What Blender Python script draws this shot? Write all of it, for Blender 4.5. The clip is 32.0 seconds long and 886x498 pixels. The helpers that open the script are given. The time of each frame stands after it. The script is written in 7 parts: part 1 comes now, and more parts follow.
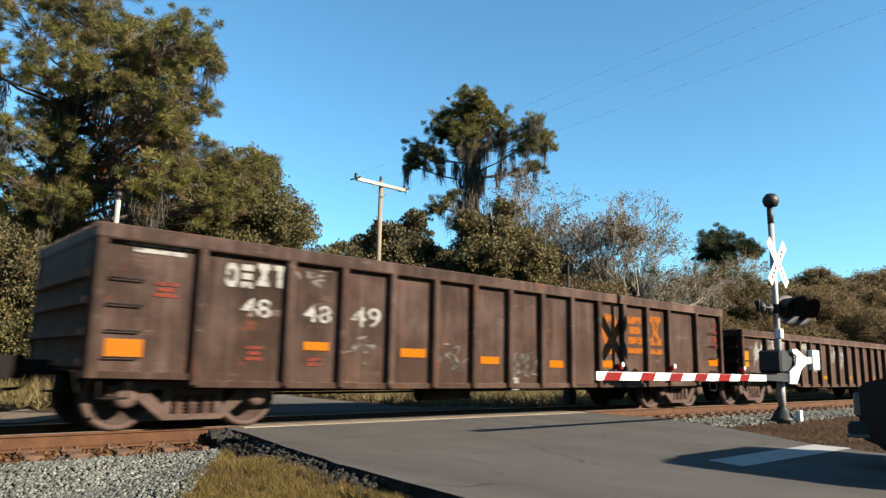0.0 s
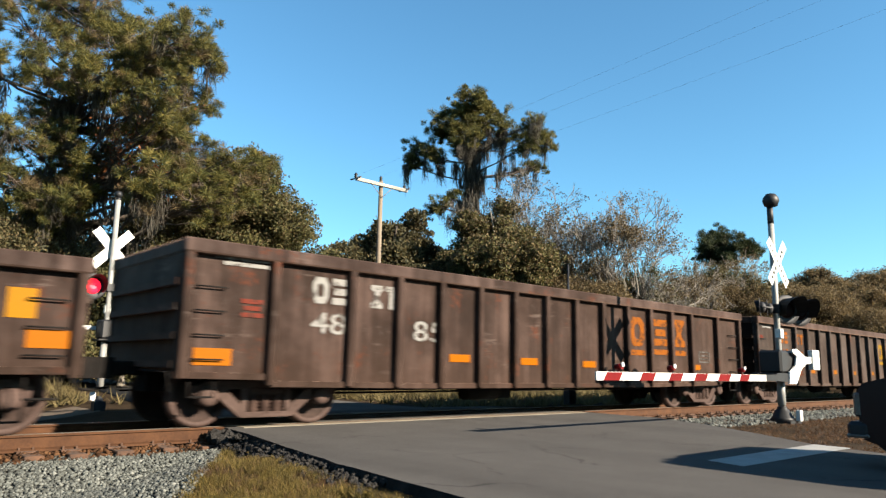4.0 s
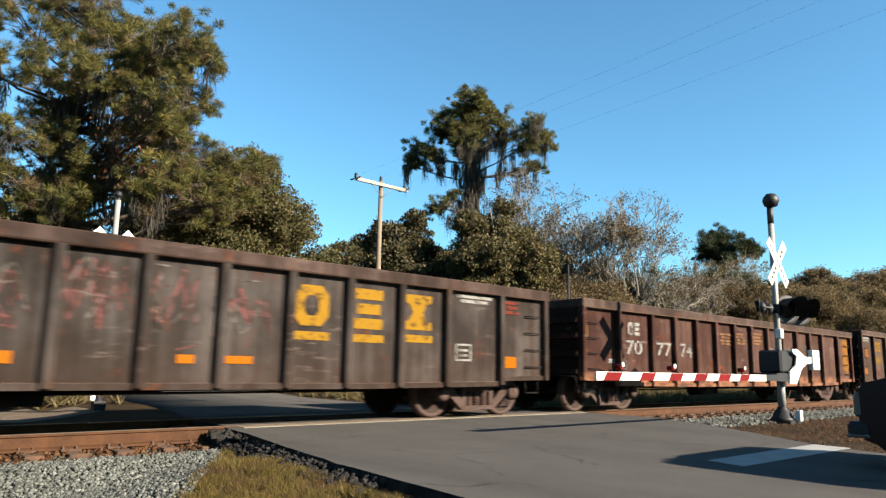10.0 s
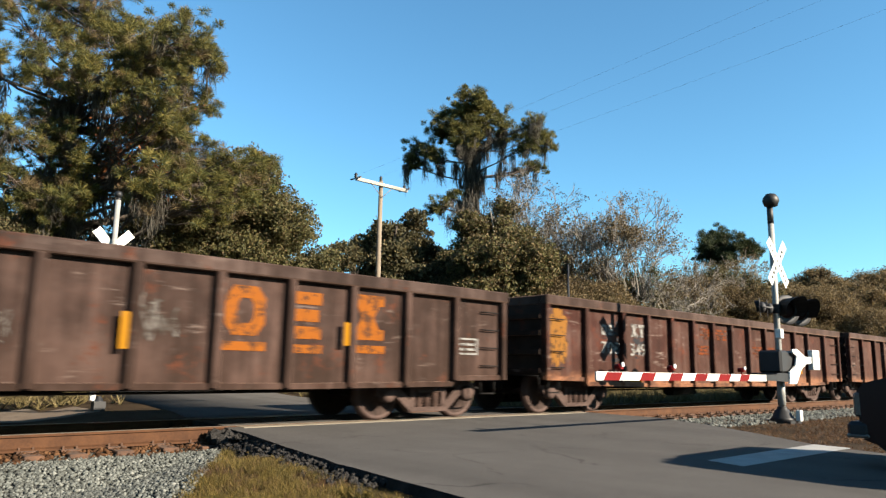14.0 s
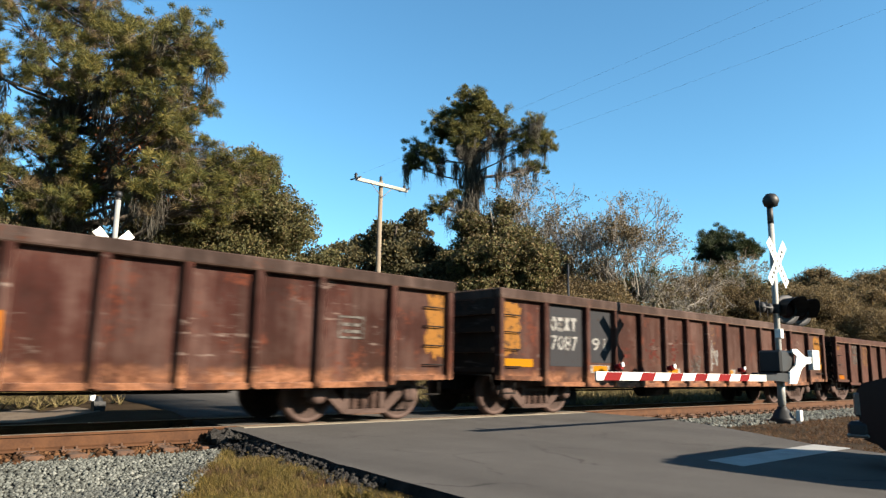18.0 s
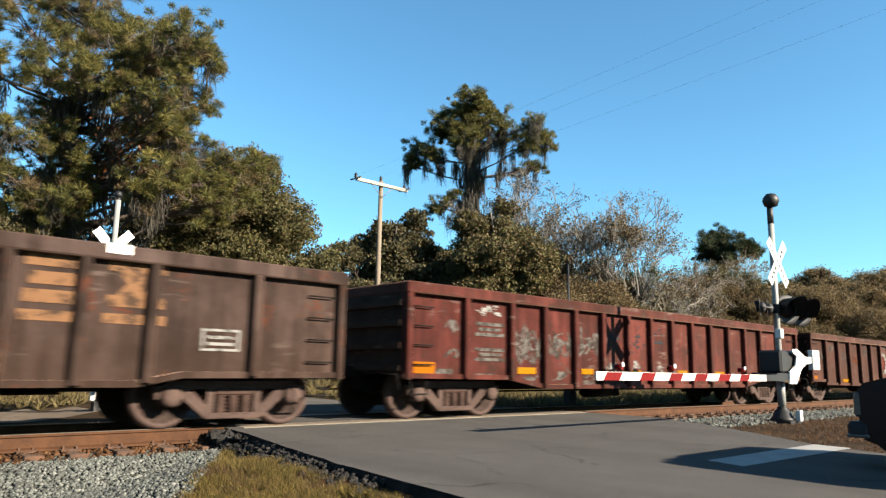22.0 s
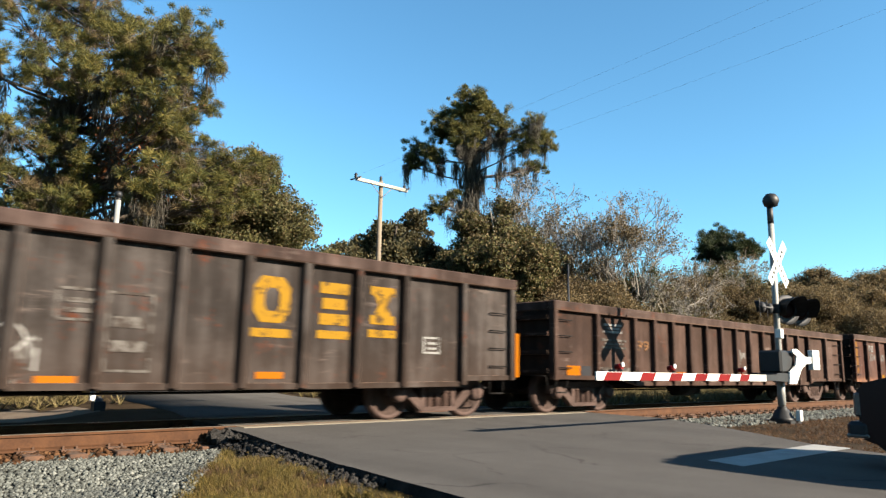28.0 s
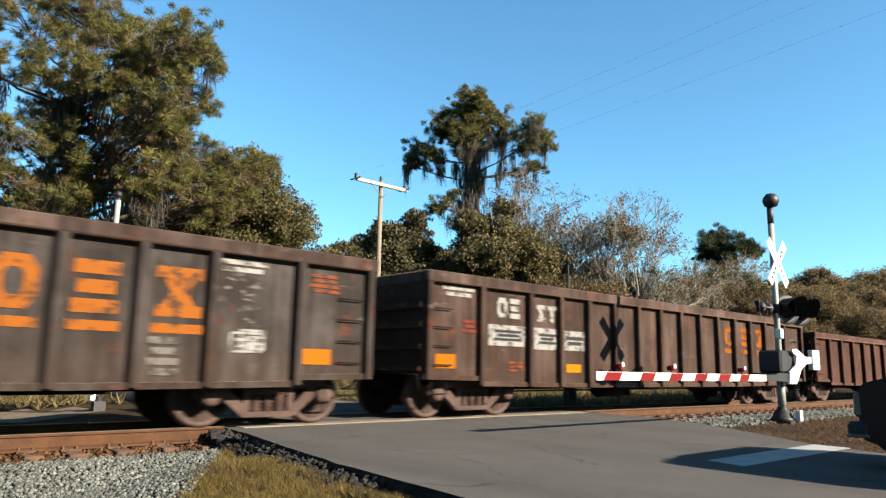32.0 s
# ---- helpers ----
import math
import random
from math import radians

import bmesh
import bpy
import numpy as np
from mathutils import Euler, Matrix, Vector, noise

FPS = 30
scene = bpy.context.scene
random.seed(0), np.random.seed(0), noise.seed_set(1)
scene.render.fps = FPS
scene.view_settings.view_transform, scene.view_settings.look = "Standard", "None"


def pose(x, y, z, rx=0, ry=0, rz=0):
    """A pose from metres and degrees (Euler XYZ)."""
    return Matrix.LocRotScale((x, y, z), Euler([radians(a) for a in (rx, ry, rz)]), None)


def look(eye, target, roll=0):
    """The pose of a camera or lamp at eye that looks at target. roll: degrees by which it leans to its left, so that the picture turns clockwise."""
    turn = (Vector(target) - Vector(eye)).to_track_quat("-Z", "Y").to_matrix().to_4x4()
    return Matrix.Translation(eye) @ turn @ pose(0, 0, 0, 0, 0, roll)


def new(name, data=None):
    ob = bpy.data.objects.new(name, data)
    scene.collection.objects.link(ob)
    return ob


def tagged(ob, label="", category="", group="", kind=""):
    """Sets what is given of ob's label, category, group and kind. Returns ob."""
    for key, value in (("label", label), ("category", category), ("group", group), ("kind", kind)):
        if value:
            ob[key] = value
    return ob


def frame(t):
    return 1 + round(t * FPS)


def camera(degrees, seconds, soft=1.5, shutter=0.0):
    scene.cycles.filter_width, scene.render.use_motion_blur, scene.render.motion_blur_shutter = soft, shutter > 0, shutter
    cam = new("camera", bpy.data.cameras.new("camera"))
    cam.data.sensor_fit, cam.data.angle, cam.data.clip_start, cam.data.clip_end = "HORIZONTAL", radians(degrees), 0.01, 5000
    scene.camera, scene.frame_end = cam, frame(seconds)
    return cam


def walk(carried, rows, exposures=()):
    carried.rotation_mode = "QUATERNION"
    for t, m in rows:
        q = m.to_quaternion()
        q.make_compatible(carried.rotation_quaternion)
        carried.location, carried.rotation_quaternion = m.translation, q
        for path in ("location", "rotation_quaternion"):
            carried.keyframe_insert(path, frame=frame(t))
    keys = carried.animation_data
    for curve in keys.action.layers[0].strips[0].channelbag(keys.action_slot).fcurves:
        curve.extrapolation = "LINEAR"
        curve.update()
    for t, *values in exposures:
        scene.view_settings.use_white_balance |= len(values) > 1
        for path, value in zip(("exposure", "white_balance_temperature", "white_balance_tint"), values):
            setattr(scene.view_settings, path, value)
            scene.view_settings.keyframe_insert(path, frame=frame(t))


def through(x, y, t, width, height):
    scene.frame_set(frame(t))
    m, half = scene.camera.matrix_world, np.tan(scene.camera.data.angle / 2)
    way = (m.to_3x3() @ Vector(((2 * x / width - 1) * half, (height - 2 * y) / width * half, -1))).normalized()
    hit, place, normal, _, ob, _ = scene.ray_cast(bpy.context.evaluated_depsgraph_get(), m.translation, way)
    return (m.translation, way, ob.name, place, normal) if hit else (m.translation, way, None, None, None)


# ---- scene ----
# The plan: the track runs along x (rail tops at z = 0), the road crosses it near x = 9, the camera stands south of it.
cam = camera(64.72, 32.0, soft=1.35, shutter=0.22)
EYE = Vector((0.0, -11.054, 0.9116))
YAW, PITCH = radians(41.712), radians(9.722)
AIM = EYE + 50 * Vector((math.sin(YAW) * math.cos(PITCH), math.cos(YAW) * math.cos(PITCH), math.sin(PITCH)))
STAND = look(EYE, AIM, 1.06)
walk(cam, [(0.0, STAND), (32.0, STAND)], [(0.0, 2.16), (18.0, 2.18), (26.0, 2.27), (32.0, 2.28)])

# ---- light ----
SUN_WAY = Vector((-0.32, 0.85, -0.41)).normalized()
sun_data = bpy.data.lights.new("sun", "SUN")
sun_data.energy, sun_data.angle, sun_data.color = 5.6, radians(0.55), (1.0, 0.87, 0.7)
sun = new("sun", sun_data)
sun.matrix_world = look((0, 0, 30), Vector((0, 0, 30)) + SUN_WAY)
world = bpy.data.worlds.new("world")
scene.world = world
world.use_nodes = True
wn = world.node_tree.nodes
sky = wn.new("ShaderNodeTexSky")
sky.sky_type, sky.sun_disc = "NISHITA", False
sky.sun_elevation = math.asin(-SUN_WAY.z)
sky.sun_rotation = math.atan2(-SUN_WAY.x, -SUN_WAY.y)
sky.air_density, sky.dust_density, sky.ozone_density = 1.0, 0.3, 2.0
wn["Background"].inputs["Strength"].default_value = 0.05
clear = wn.new("ShaderNodeMix")
clear.data_type, clear.blend_type = "RGBA", "MULTIPLY"
clear.inputs[0].default_value, clear.inputs[7].default_value = 1.0, (0.6, 1.0, 1.08, 1)
world.node_tree.links.new(sky.outputs[0], clear.inputs[6])
world.node_tree.links.new(clear.outputs[2], wn["Background"].inputs["Color"])

# ---- materials ----
def material(name, rough=0.8, metal=0.0):
    m = bpy.data.materials.new(name)
    m.use_nodes = True
    b = m.node_tree.nodes["Principled BSDF"]
    b.inputs["Roughness"].default_value, b.inputs["Metallic"].default_value = rough, metal
    return m, m.node_tree.nodes, m.node_tree.links, b


def ramp_of(n, stops):
    r = n.new("ShaderNodeValToRGB")
    e = r.color_ramp.elements
    while len(e) < len(stops):
        e.new(0.5)
    for el, (pos, col) in zip(e, stops):
        el.position, el.color = pos, (*col, 1)
    return r


def noise_of(n, l, scale, detail=4.0, rough=0.55, src=None, stretch=None):
    t = n.new("ShaderNodeTexNoise")
    t.inputs["Scale"].default_value, t.inputs["Detail"].default_value, t.inputs["Roughness"].default_value = scale, detail, rough
    if src is not None:
        if stretch:
            mp = n.new("ShaderNodeMapping")
            mp.inputs["Scale"].default_value = stretch
            l.new(src, mp.inputs["Vector"])
            src = mp.outputs[0]
        l.new(src, t.inputs["Vector"])
    return t


def mix_of(n, l, fac, a, b, mode="MIX"):
    m = n.new("ShaderNodeMix")
    m.data_type, m.blend_type = "RGBA", mode
    for sock, val in ((m.inputs[0], fac), (m.inputs[6], a), (m.inputs[7], b)):
        if isinstance(val, (int, float)):
            sock.default_value = val
        elif isinstance(val, tuple):
            sock.default_value = (*val, 1)
        else:
            l.new(val, sock)
    return m.outputs[2]


def math_of(n, l, op, a, b=0.0, clamp=False):
    m = n.new("ShaderNodeMath")
    m.operation, m.use_clamp = op, clamp
    for sock, val in ((m.inputs[0], a), (m.inputs[1], b)):
        if isinstance(val, (int, float)):
            sock.default_value = val
        else:
            l.new(val, sock)
    return m.outputs[0]


def bump_of(n, l, b, height, strength=0.3, dist=0.02):
    k = n.new("ShaderNodeBump")
    k.inputs["Strength"].default_value, k.inputs["Distance"].default_value = strength, dist
    l.new(height, k.inputs["Height"])
    l.new(k.outputs[0], b.inputs["Normal"])


def mottled(name, dark, light, scale=3.0, fine=40.0, rough=0.85, metal=0.0, bump=0.3, dist=0.01, stretch=None, world_space=True, spec=0.5):
    """Two tones mixed by a coarse and a fine noise, with fine relief."""
    m, n, l, b = material(name, rough, metal)
    b.inputs["Specular IOR Level"].default_value = spec
    c = n.new("ShaderNodeNewGeometry").outputs["Position"] if world_space else n.new("ShaderNodeTexCoord").outputs["Object"]
    a, f = noise_of(n, l, scale, 5, src=c, stretch=stretch), noise_of(n, l, fine, 3, src=c, stretch=stretch)
    s = math_of(n, l, "ADD", math_of(n, l, "MULTIPLY", a.outputs[0], 0.65), math_of(n, l, "MULTIPLY", f.outputs[0], 0.35))
    r = ramp_of(n, [(0.35, dark), (0.65, light)])
    l.new(s, r.inputs[0])
    l.new(r.outputs[0], b.inputs["Base Color"])
    bump_of(n, l, b, f.outputs[0], bump, dist)
    return m


def leafy(name, stops, rough=0.7, through=0.35, spec=0.2):
    """Leaves: each leaf its own tone."""
    m, n, l, b = material(name, rough)
    g = n.new("ShaderNodeNewGeometry")
    big = noise_of(n, l, 0.45, 2, src=g.outputs["Position"])
    s = math_of(n, l, "ADD", math_of(n, l, "MULTIPLY", g.outputs["Random Per Island"], 0.55), math_of(n, l, "MULTIPLY", big.outputs[0], 0.45))
    r = ramp_of(n, stops)
    l.new(s, r.inputs[0])
    l.new(r.outputs[0], b.inputs["Base Color"])
    b.inputs["Specular IOR Level"].default_value = spec
    if through:
        t = n.new("ShaderNodeBsdfTranslucent")
        l.new(r.outputs[0], t.inputs[0])
        mx = n.new("ShaderNodeMixShader")
        mx.inputs[0].default_value = through
        l.new(b.outputs[0], mx.inputs[1])
        l.new(t.outputs[0], mx.inputs[2])
        l.new(mx.outputs[0], n["Material Output"].inputs[0])
    return m


def car_paint(name, base, fade, rust=(0.03952, 0.01254, 0.00646), rust_at=0.565, band=0.0, band_top=0.92, band_col=(0.3192, 0.1292, 0.0532), lower=0.25, scuff=(0.0456, 0.03496, 0.0304), smear=0.5):
    """Weathered wagon paint: panels of uneven tone, soot and faded patches, runs, rust blotches, pale scrapes and, where the wagon has it, a rusted strip above the sill."""
    m, n, l, b = material(name, 0.62)
    b.inputs["Specular IOR Level"].default_value = 0.025
    # a sheen layer, strongest at grazing angles
    b.inputs["Sheen Weight"].default_value, b.inputs["Sheen Roughness"].default_value = 0.2, 0.5
    b.inputs["Sheen Tint"].default_value = (1.0, 0.66, 0.5, 1)
    tc = n.new("ShaderNodeTexCoord").outputs["Object"]
    oi = n.new("ShaderNodeObjectInfo").outputs["Random"]
    sh = n.new("ShaderNodeVectorMath")
    sh.operation = "ADD"
    cb = n.new("ShaderNodeCombineXYZ")
    l.new(math_of(n, l, "MULTIPLY", oi, 60.0), cb.inputs[0])
    l.new(tc, sh.inputs[0]), l.new(cb.outputs[0], sh.inputs[1])
    c = sh.outputs[0]
    z = n.new("ShaderNodeSeparateXYZ")
    l.new(tc, z.inputs[0])
    big = noise_of(n, l, 0.8, 5, 0.62, c)
    streak = noise_of(n, l, 1.0, 5, 0.65, c, (6.0, 6.0, 0.4))
    fine = noise_of(n, l, 18.0, 4, 0.65, c)
    r1 = ramp_of(n, [(0.34, tuple(0.45 * v for v in base)), (0.47, base), (0.56, fade), (0.68, tuple(1.6 * v for v in fade))])
    l.new(math_of(n, l, "ADD", math_of(n, l, "MULTIPLY", big.outputs[0], 0.6), math_of(n, l, "MULTIPLY", streak.outputs[0], 0.4)), r1.inputs[0])
    # every panel has aged in its own way
    wn1 = n.new("ShaderNodeTexWhiteNoise")
    wn1.noise_dimensions = "1D"
    l.new(math_of(n, l, "FLOOR", math_of(n, l, "ADD", z.outputs[0], math_of(n, l, "MULTIPLY", oi, 37.0))), wn1.inputs["W"])
    tone = n.new("ShaderNodeMapRange")
    tone.inputs[3].default_value, tone.inputs[4].default_value = 0.72, 1.22
    l.new(wn1.outputs[0], tone.inputs[0])
    tint = n.new("ShaderNodeCombineXYZ")
    for k in range(3):
        l.new(tone.outputs[0], tint.inputs[k])
    col = mix_of(n, l, 1.0, r1.outputs[0], tint.outputs[0], "MULTIPLY")
    # rust where coarse and fine noise agree
    rs = math_of(n, l, "ADD", math_of(n, l, "MULTIPLY", noise_of(n, l, 1.5, 7, 0.7, c).outputs[0], 0.75), math_of(n, l, "MULTIPLY", fine.outputs[0], 0.25))
    rr = ramp_of(n, [(rust_at, (0, 0, 0)), (rust_at + 0.07, (1, 1, 1))])
    l.new(rs, rr.inputs[0])
    col = mix_of(n, l, rr.outputs[0], col, rust)
    # chalked spots, and long scrapes along the wagon that show only here and there
    sc = ramp_of(n, [(0.6, (0, 0, 0)), (0.67, (0.7, 0.7, 0.7))])
    l.new(math_of(n, l, "ADD", math_of(n, l, "MULTIPLY", noise_of(n, l, 3.0, 7, 0.75, c, (1.0, 1.0, 0.8)).outputs[0], 0.8), math_of(n, l, "MULTIPLY", fine.outputs[0], 0.2)), sc.inputs[0])
    col = mix_of(n, l, sc.outputs[0], col, scuff)
    scrape = ramp_of(n, [(0.56, (0, 0, 0)), (0.64, (1, 1, 1))])
    l.new(noise_of(n, l, 1.0, 6, 0.7, c, (1.4, 1.4, 8.0)).outputs[0], scrape.inputs[0])
    where = ramp_of(n, [(0.52, (0, 0, 0)), (0.6, (smear, smear, smear))])
    l.new(noise_of(n, l, 0.7, 3, 0.5, c, (1.0, 1.0, 1.3)).outputs[0], where.inputs[0])
    col = mix_of(n, l, math_of(n, l, "MULTIPLY", scrape.outputs[0], where.outputs[0]), col, tuple(2.2 * v for v in scuff))
    # dust thrown up from the track on the lower part
    wob = math_of(n, l, "ADD", z.outputs[2], math_of(n, l, "MULTIPLY", math_of(n, l, "SUBTRACT", streak.outputs[0], 0.5), 0.5))
    dust = n.new("ShaderNodeMapRange")
    dust.inputs[1].default_value, dust.inputs[2].default_value = 1.5, 0.6
    dust.inputs[3].default_value, dust.inputs[4].default_value = 0.0, lower
    l.new(wob, dust.inputs[0])
    col = mix_of(n, l, dust.outputs[0], col, (0.02584, 0.01444, 0.00912))
    if band:
        wb = math_of(n, l, "ADD", z.outputs[2], math_of(n, l, "MULTIPLY", math_of(n, l, "SUBTRACT", streak.outputs[0], 0.5), 0.3))
        br = n.new("ShaderNodeMapRange")
        br.inputs[1].default_value, br.inputs[2].default_value = band_top, band_top - 0.16
        l.new(wb, br.inputs[0])
        patch = ramp_of(n, [(0.4, (0.12, 0.12, 0.12)), (0.56, (1, 1, 1))])
        l.new(noise_of(n, l, 2.2, 6, 0.65, c).outputs[0], patch.inputs[0])
        f = math_of(n, l, "MULTIPLY", math_of(n, l, "MULTIPLY", br.outputs[0], patch.outputs[0]), band, True)
        shade = ramp_of(n, [(0.35, tuple(0.55 * v for v in band_col)), (0.65, (band_col[0] * 1.3, band_col[1] * 1.55, band_col[2] * 2.0))])
        l.new(fine.outputs[0], shade.inputs[0])
        col = mix_of(n, l, f, col, shade.outputs[0])
    l.new(col, b.inputs["Base Color"])
    rg = ramp_of(n, [(0.3, (0.5, 0.5, 0.5)), (0.7, (0.75, 0.75, 0.75))])
    l.new(fine.outputs[0], rg.inputs[0])
    l.new(rg.outputs[0], b.inputs["Roughness"])
    bump_of(n, l, b, math_of(n, l, "ADD", noise_of(n, l, 1.6, 2, 0.4, c).outputs[0], math_of(n, l, "MULTIPLY", fine.outputs[0], 0.06)), 0.9, 0.05)
    return m


def stencil(name, col, worn=0.5, rough=0.6):
    """Paint of lettering and marks, flaked through to the wagon's paint in spots."""
    m, n, l, b = material(name, rough)
    b.inputs["Specular IOR Level"].default_value = 0.04
    tc2 = n.new("ShaderNodeTexCoord").outputs["Object"]
    a = noise_of(n, l, 7.0, 6, 0.75, tc2)
    r = ramp_of(n, [(0.28 + 0.3 * worn, (col[0] * 0.15 + 0.012, col[1] * 0.15 + 0.008, col[2] * 0.15 + 0.006)), (0.36 + 0.3 * worn, col)])
    l.new(a.outputs[0], r.inputs[0])
    l.new(r.outputs[0], b.inputs["Base Color"])
    return m


def glowing(name, col, strength):
    m, n, l, b = material(name, 0.3)
    b.inputs["Base Color"].default_value = (*col, 1)
    b.inputs["Emission Color"].default_value, b.inputs["Emission Strength"].default_value = (*col, 1), strength
    return m


def asphalt_mat():
    """Old asphalt: fine stone grain, faded wheel tracks along the lane, tar patches and thin cracks."""
    m, n, l, b = material("asphalt", 0.95)
    b.inputs["Specular IOR Level"].default_value = 0.06
    p = n.new("ShaderNodeNewGeometry").outputs["Position"]
    lane = noise_of(n, l, 1.0, 3, 0.5, p, (1.1, 0.09, 1.0))
    blot = noise_of(n, l, 1.4, 6, 0.65, p)
    grain = noise_of(n, l, 95.0, 3, 0.7, p)
    r = ramp_of(n, [(0.3, (0.034, 0.0322, 0.0305)), (0.7, (0.063, 0.0595, 0.056))])
    s = math_of(n, l, "ADD", math_of(n, l, "MULTIPLY", lane.outputs[0], 0.4), math_of(n, l, "MULTIPLY", blot.outputs[0], 0.3))
    l.new(math_of(n, l, "ADD", s, math_of(n, l, "MULTIPLY", grain.outputs[0], 0.3)), r.inputs[0])
    # hairline cracks
    wob = n.new("ShaderNodeVectorMath")
    wob.operation = "MULTIPLY_ADD"
    l.new(blot.outputs[1], wob.inputs[0])
    wob.inputs[1].default_value = (0.9, 0.9, 0.0)
    l.new(p, wob.inputs[2])
    vo = n.new("ShaderNodeTexVoronoi")
    vo.feature = "DISTANCE_TO_EDGE"
    vo.inputs["Scale"].default_value = 0.42
    l.new(wob.outputs[0], vo.inputs["Vector"])
    cr = ramp_of(n, [(0.0, (1, 1, 1)), (0.007, (0, 0, 0))])
    l.new(vo.outputs[0], cr.inputs[0])
    part_of = ramp_of(n, [(0.5, (0, 0, 0)), (0.56, (0.75, 0.75, 0.75))])
    l.new(noise_of(n, l, 0.6, 2, 0.5, p).outputs[0], part_of.inputs[0])
    col = mix_of(n, l, math_of(n, l, "MULTIPLY", cr.outputs[0], part_of.outputs[0]), r.outputs[0], (0.01064, 0.00988, 0.00912))
    l.new(col, b.inputs["Base Color"])
    bump_of(n, l, b, grain.outputs[0], 0.5, 0.006)
    return m


ASPHALT = asphalt_mat()
ASPHALT_EDGE = mottled("asphalt_edge", (0.0065, 0.006, 0.0055), (0.026, 0.0242, 0.0225), 6, 60, 0.95, bump=0.8, dist=0.03, spec=0.15)
PANEL_STRIP = mottled("crossing_strip", (0.1011, 0.08806, 0.06932), (0.1573, 0.1386, 0.1086), 2, 70, 0.75, spec=0.08)
ROAD_PAINT = mottled("road_paint", (0.1648, 0.1648, 0.1589), (0.2338, 0.2338, 0.2248), 3, 60, 0.7, spec=0.08)
# soil colour lowered to deepen the train's shade on the far ground
SOIL = mottled("soil", (0.013, 0.0085, 0.005), (0.036, 0.0245, 0.014), 0.8, 25, 0.95, bump=0.6, dist=0.03, spec=0.05)
SAND = mottled("sand", (0.07, 0.053, 0.039), (0.11, 0.088, 0.067), 1.2, 40, 0.95, bump=0.5, dist=0.02, spec=0.08)
GRAVEL_BED = mottled("gravel_bed", (0.0308, 0.03168, 0.02816), (0.0748, 0.07744, 0.0704), 9, 30, 0.9, bump=1.0, dist=0.05, spec=0.08)
STONE = leafy("ballast_stone", [(0.15, (0.02059, 0.02196, 0.01991)), (0.45, (0.05148, 0.05491, 0.05011)), (0.7, (0.0858, 0.09064, 0.08237)), (0.9, (0.1647, 0.1647, 0.151))], 0.9, 0, 0.1)
# bed tone darkened to stand for the shade under the train
SHADED_BED = mottled("shaded_bed", (0.006, 0.0045, 0.0035), (0.022, 0.016, 0.012), 6, 30, 0.95, bump=1.0, dist=0.05, spec=0.05)
RUST_STONE = leafy("rust_stained_stone", [(0.2, (0.012, 0.006, 0.003)), (0.5, (0.035, 0.016, 0.007)), (0.85, (0.075, 0.038, 0.018))], 0.9, 0, 0.1)
RAIL = mottled("rail_rust", (0.02326, 0.008721, 0.002907), (0.05039, 0.02067, 0.007429), 4, 40, 0.85, bump=0.3, spec=0.2)
RAIL_TOP = mottled("rail_worn_top", (0.1587, 0.1366, 0.1146), (0.2424, 0.2204, 0.1895), 3, 50, 0.45, 0.7, bump=0.05)
TIE = mottled("tie_wood", (0.0187, 0.008075, 0.00357), (0.0595, 0.0255, 0.0102), 4, 30, 0.9, stretch=(2.958, 0.493, 2.958))
TRUCK_IRON = mottled("bogie_iron", (0.024, 0.0152, 0.0125), (0.052, 0.034, 0.0285), 3, 25, 0.8, bump=0.3, world_space=False, spec=0.1)
WHEEL_IRON = mottled("wheel_iron", (0.024, 0.0145, 0.012), (0.046, 0.029, 0.024), 3, 25, 0.75, bump=0.2, world_space=False, spec=0.15)
SPRING_RUST = mottled("spring_rust", (0.016, 0.009, 0.007), (0.04, 0.024, 0.019), 5, 30, 0.8, world_space=False, spec=0.1)
# wheel plate darker than the rim: the sill's shade is put into its colour
WHEEL_PLATE = mottled("shaded_wheel_plate", (0.012, 0.0075, 0.006), (0.03, 0.019, 0.0155), 3, 20, 0.8, bump=0.2, world_space=False, spec=0.1)
# near black: the deep shade below the wagons is part of this colour
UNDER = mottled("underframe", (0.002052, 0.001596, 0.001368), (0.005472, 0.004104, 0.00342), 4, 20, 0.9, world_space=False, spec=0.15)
BLACK_PAINT = mottled("black_paint", (0.003648, 0.003952, 0.00456), (0.00912, 0.009424, 0.01034), 3, 30, 0.55, bump=0.05, spec=0.3)
FADED_BLACK = mottled("faded_black", (0.018, 0.018, 0.019), (0.034, 0.034, 0.036), 3, 30, 0.6, bump=0.05, spec=0.2)
WHITE_PAINT = mottled("white_paint", (0.3179, 0.3179, 0.3034), (0.4335, 0.4335, 0.4118), 2, 30, 0.5, bump=0.05)
GALV = mottled("galvanised", (0.0969, 0.0969, 0.09044), (0.1938, 0.1938, 0.1841), 3, 30, 0.55, 0.0, bump=0.05)
RED_FILM = mottled("red_film", (0.065, 0.0016, 0.0016), (0.1, 0.0032, 0.0028), 3, 30, 0.5, bump=0.02, spec=0.1)
# crossarm wood, made lighter than the pole's for the sun on it
SUNLIT_WOOD = mottled("sunlit_wood", (0.1208, 0.1098, 0.09333), (0.2306, 0.2141, 0.1867), 2, 30, 0.9, stretch=(0.4335, 0.4335, 2.167))
POLE_WOOD = mottled("pole_wood", (0.07494, 0.0562, 0.03747), (0.1349, 0.1086, 0.07868), 2, 30, 0.9, stretch=(3.944, 3.944, 0.2958))
BARK = mottled("bark", (0.02469, 0.01763, 0.0127), (0.07053, 0.0529, 0.03879), 3, 14, 0.95, bump=0.9, dist=0.04)
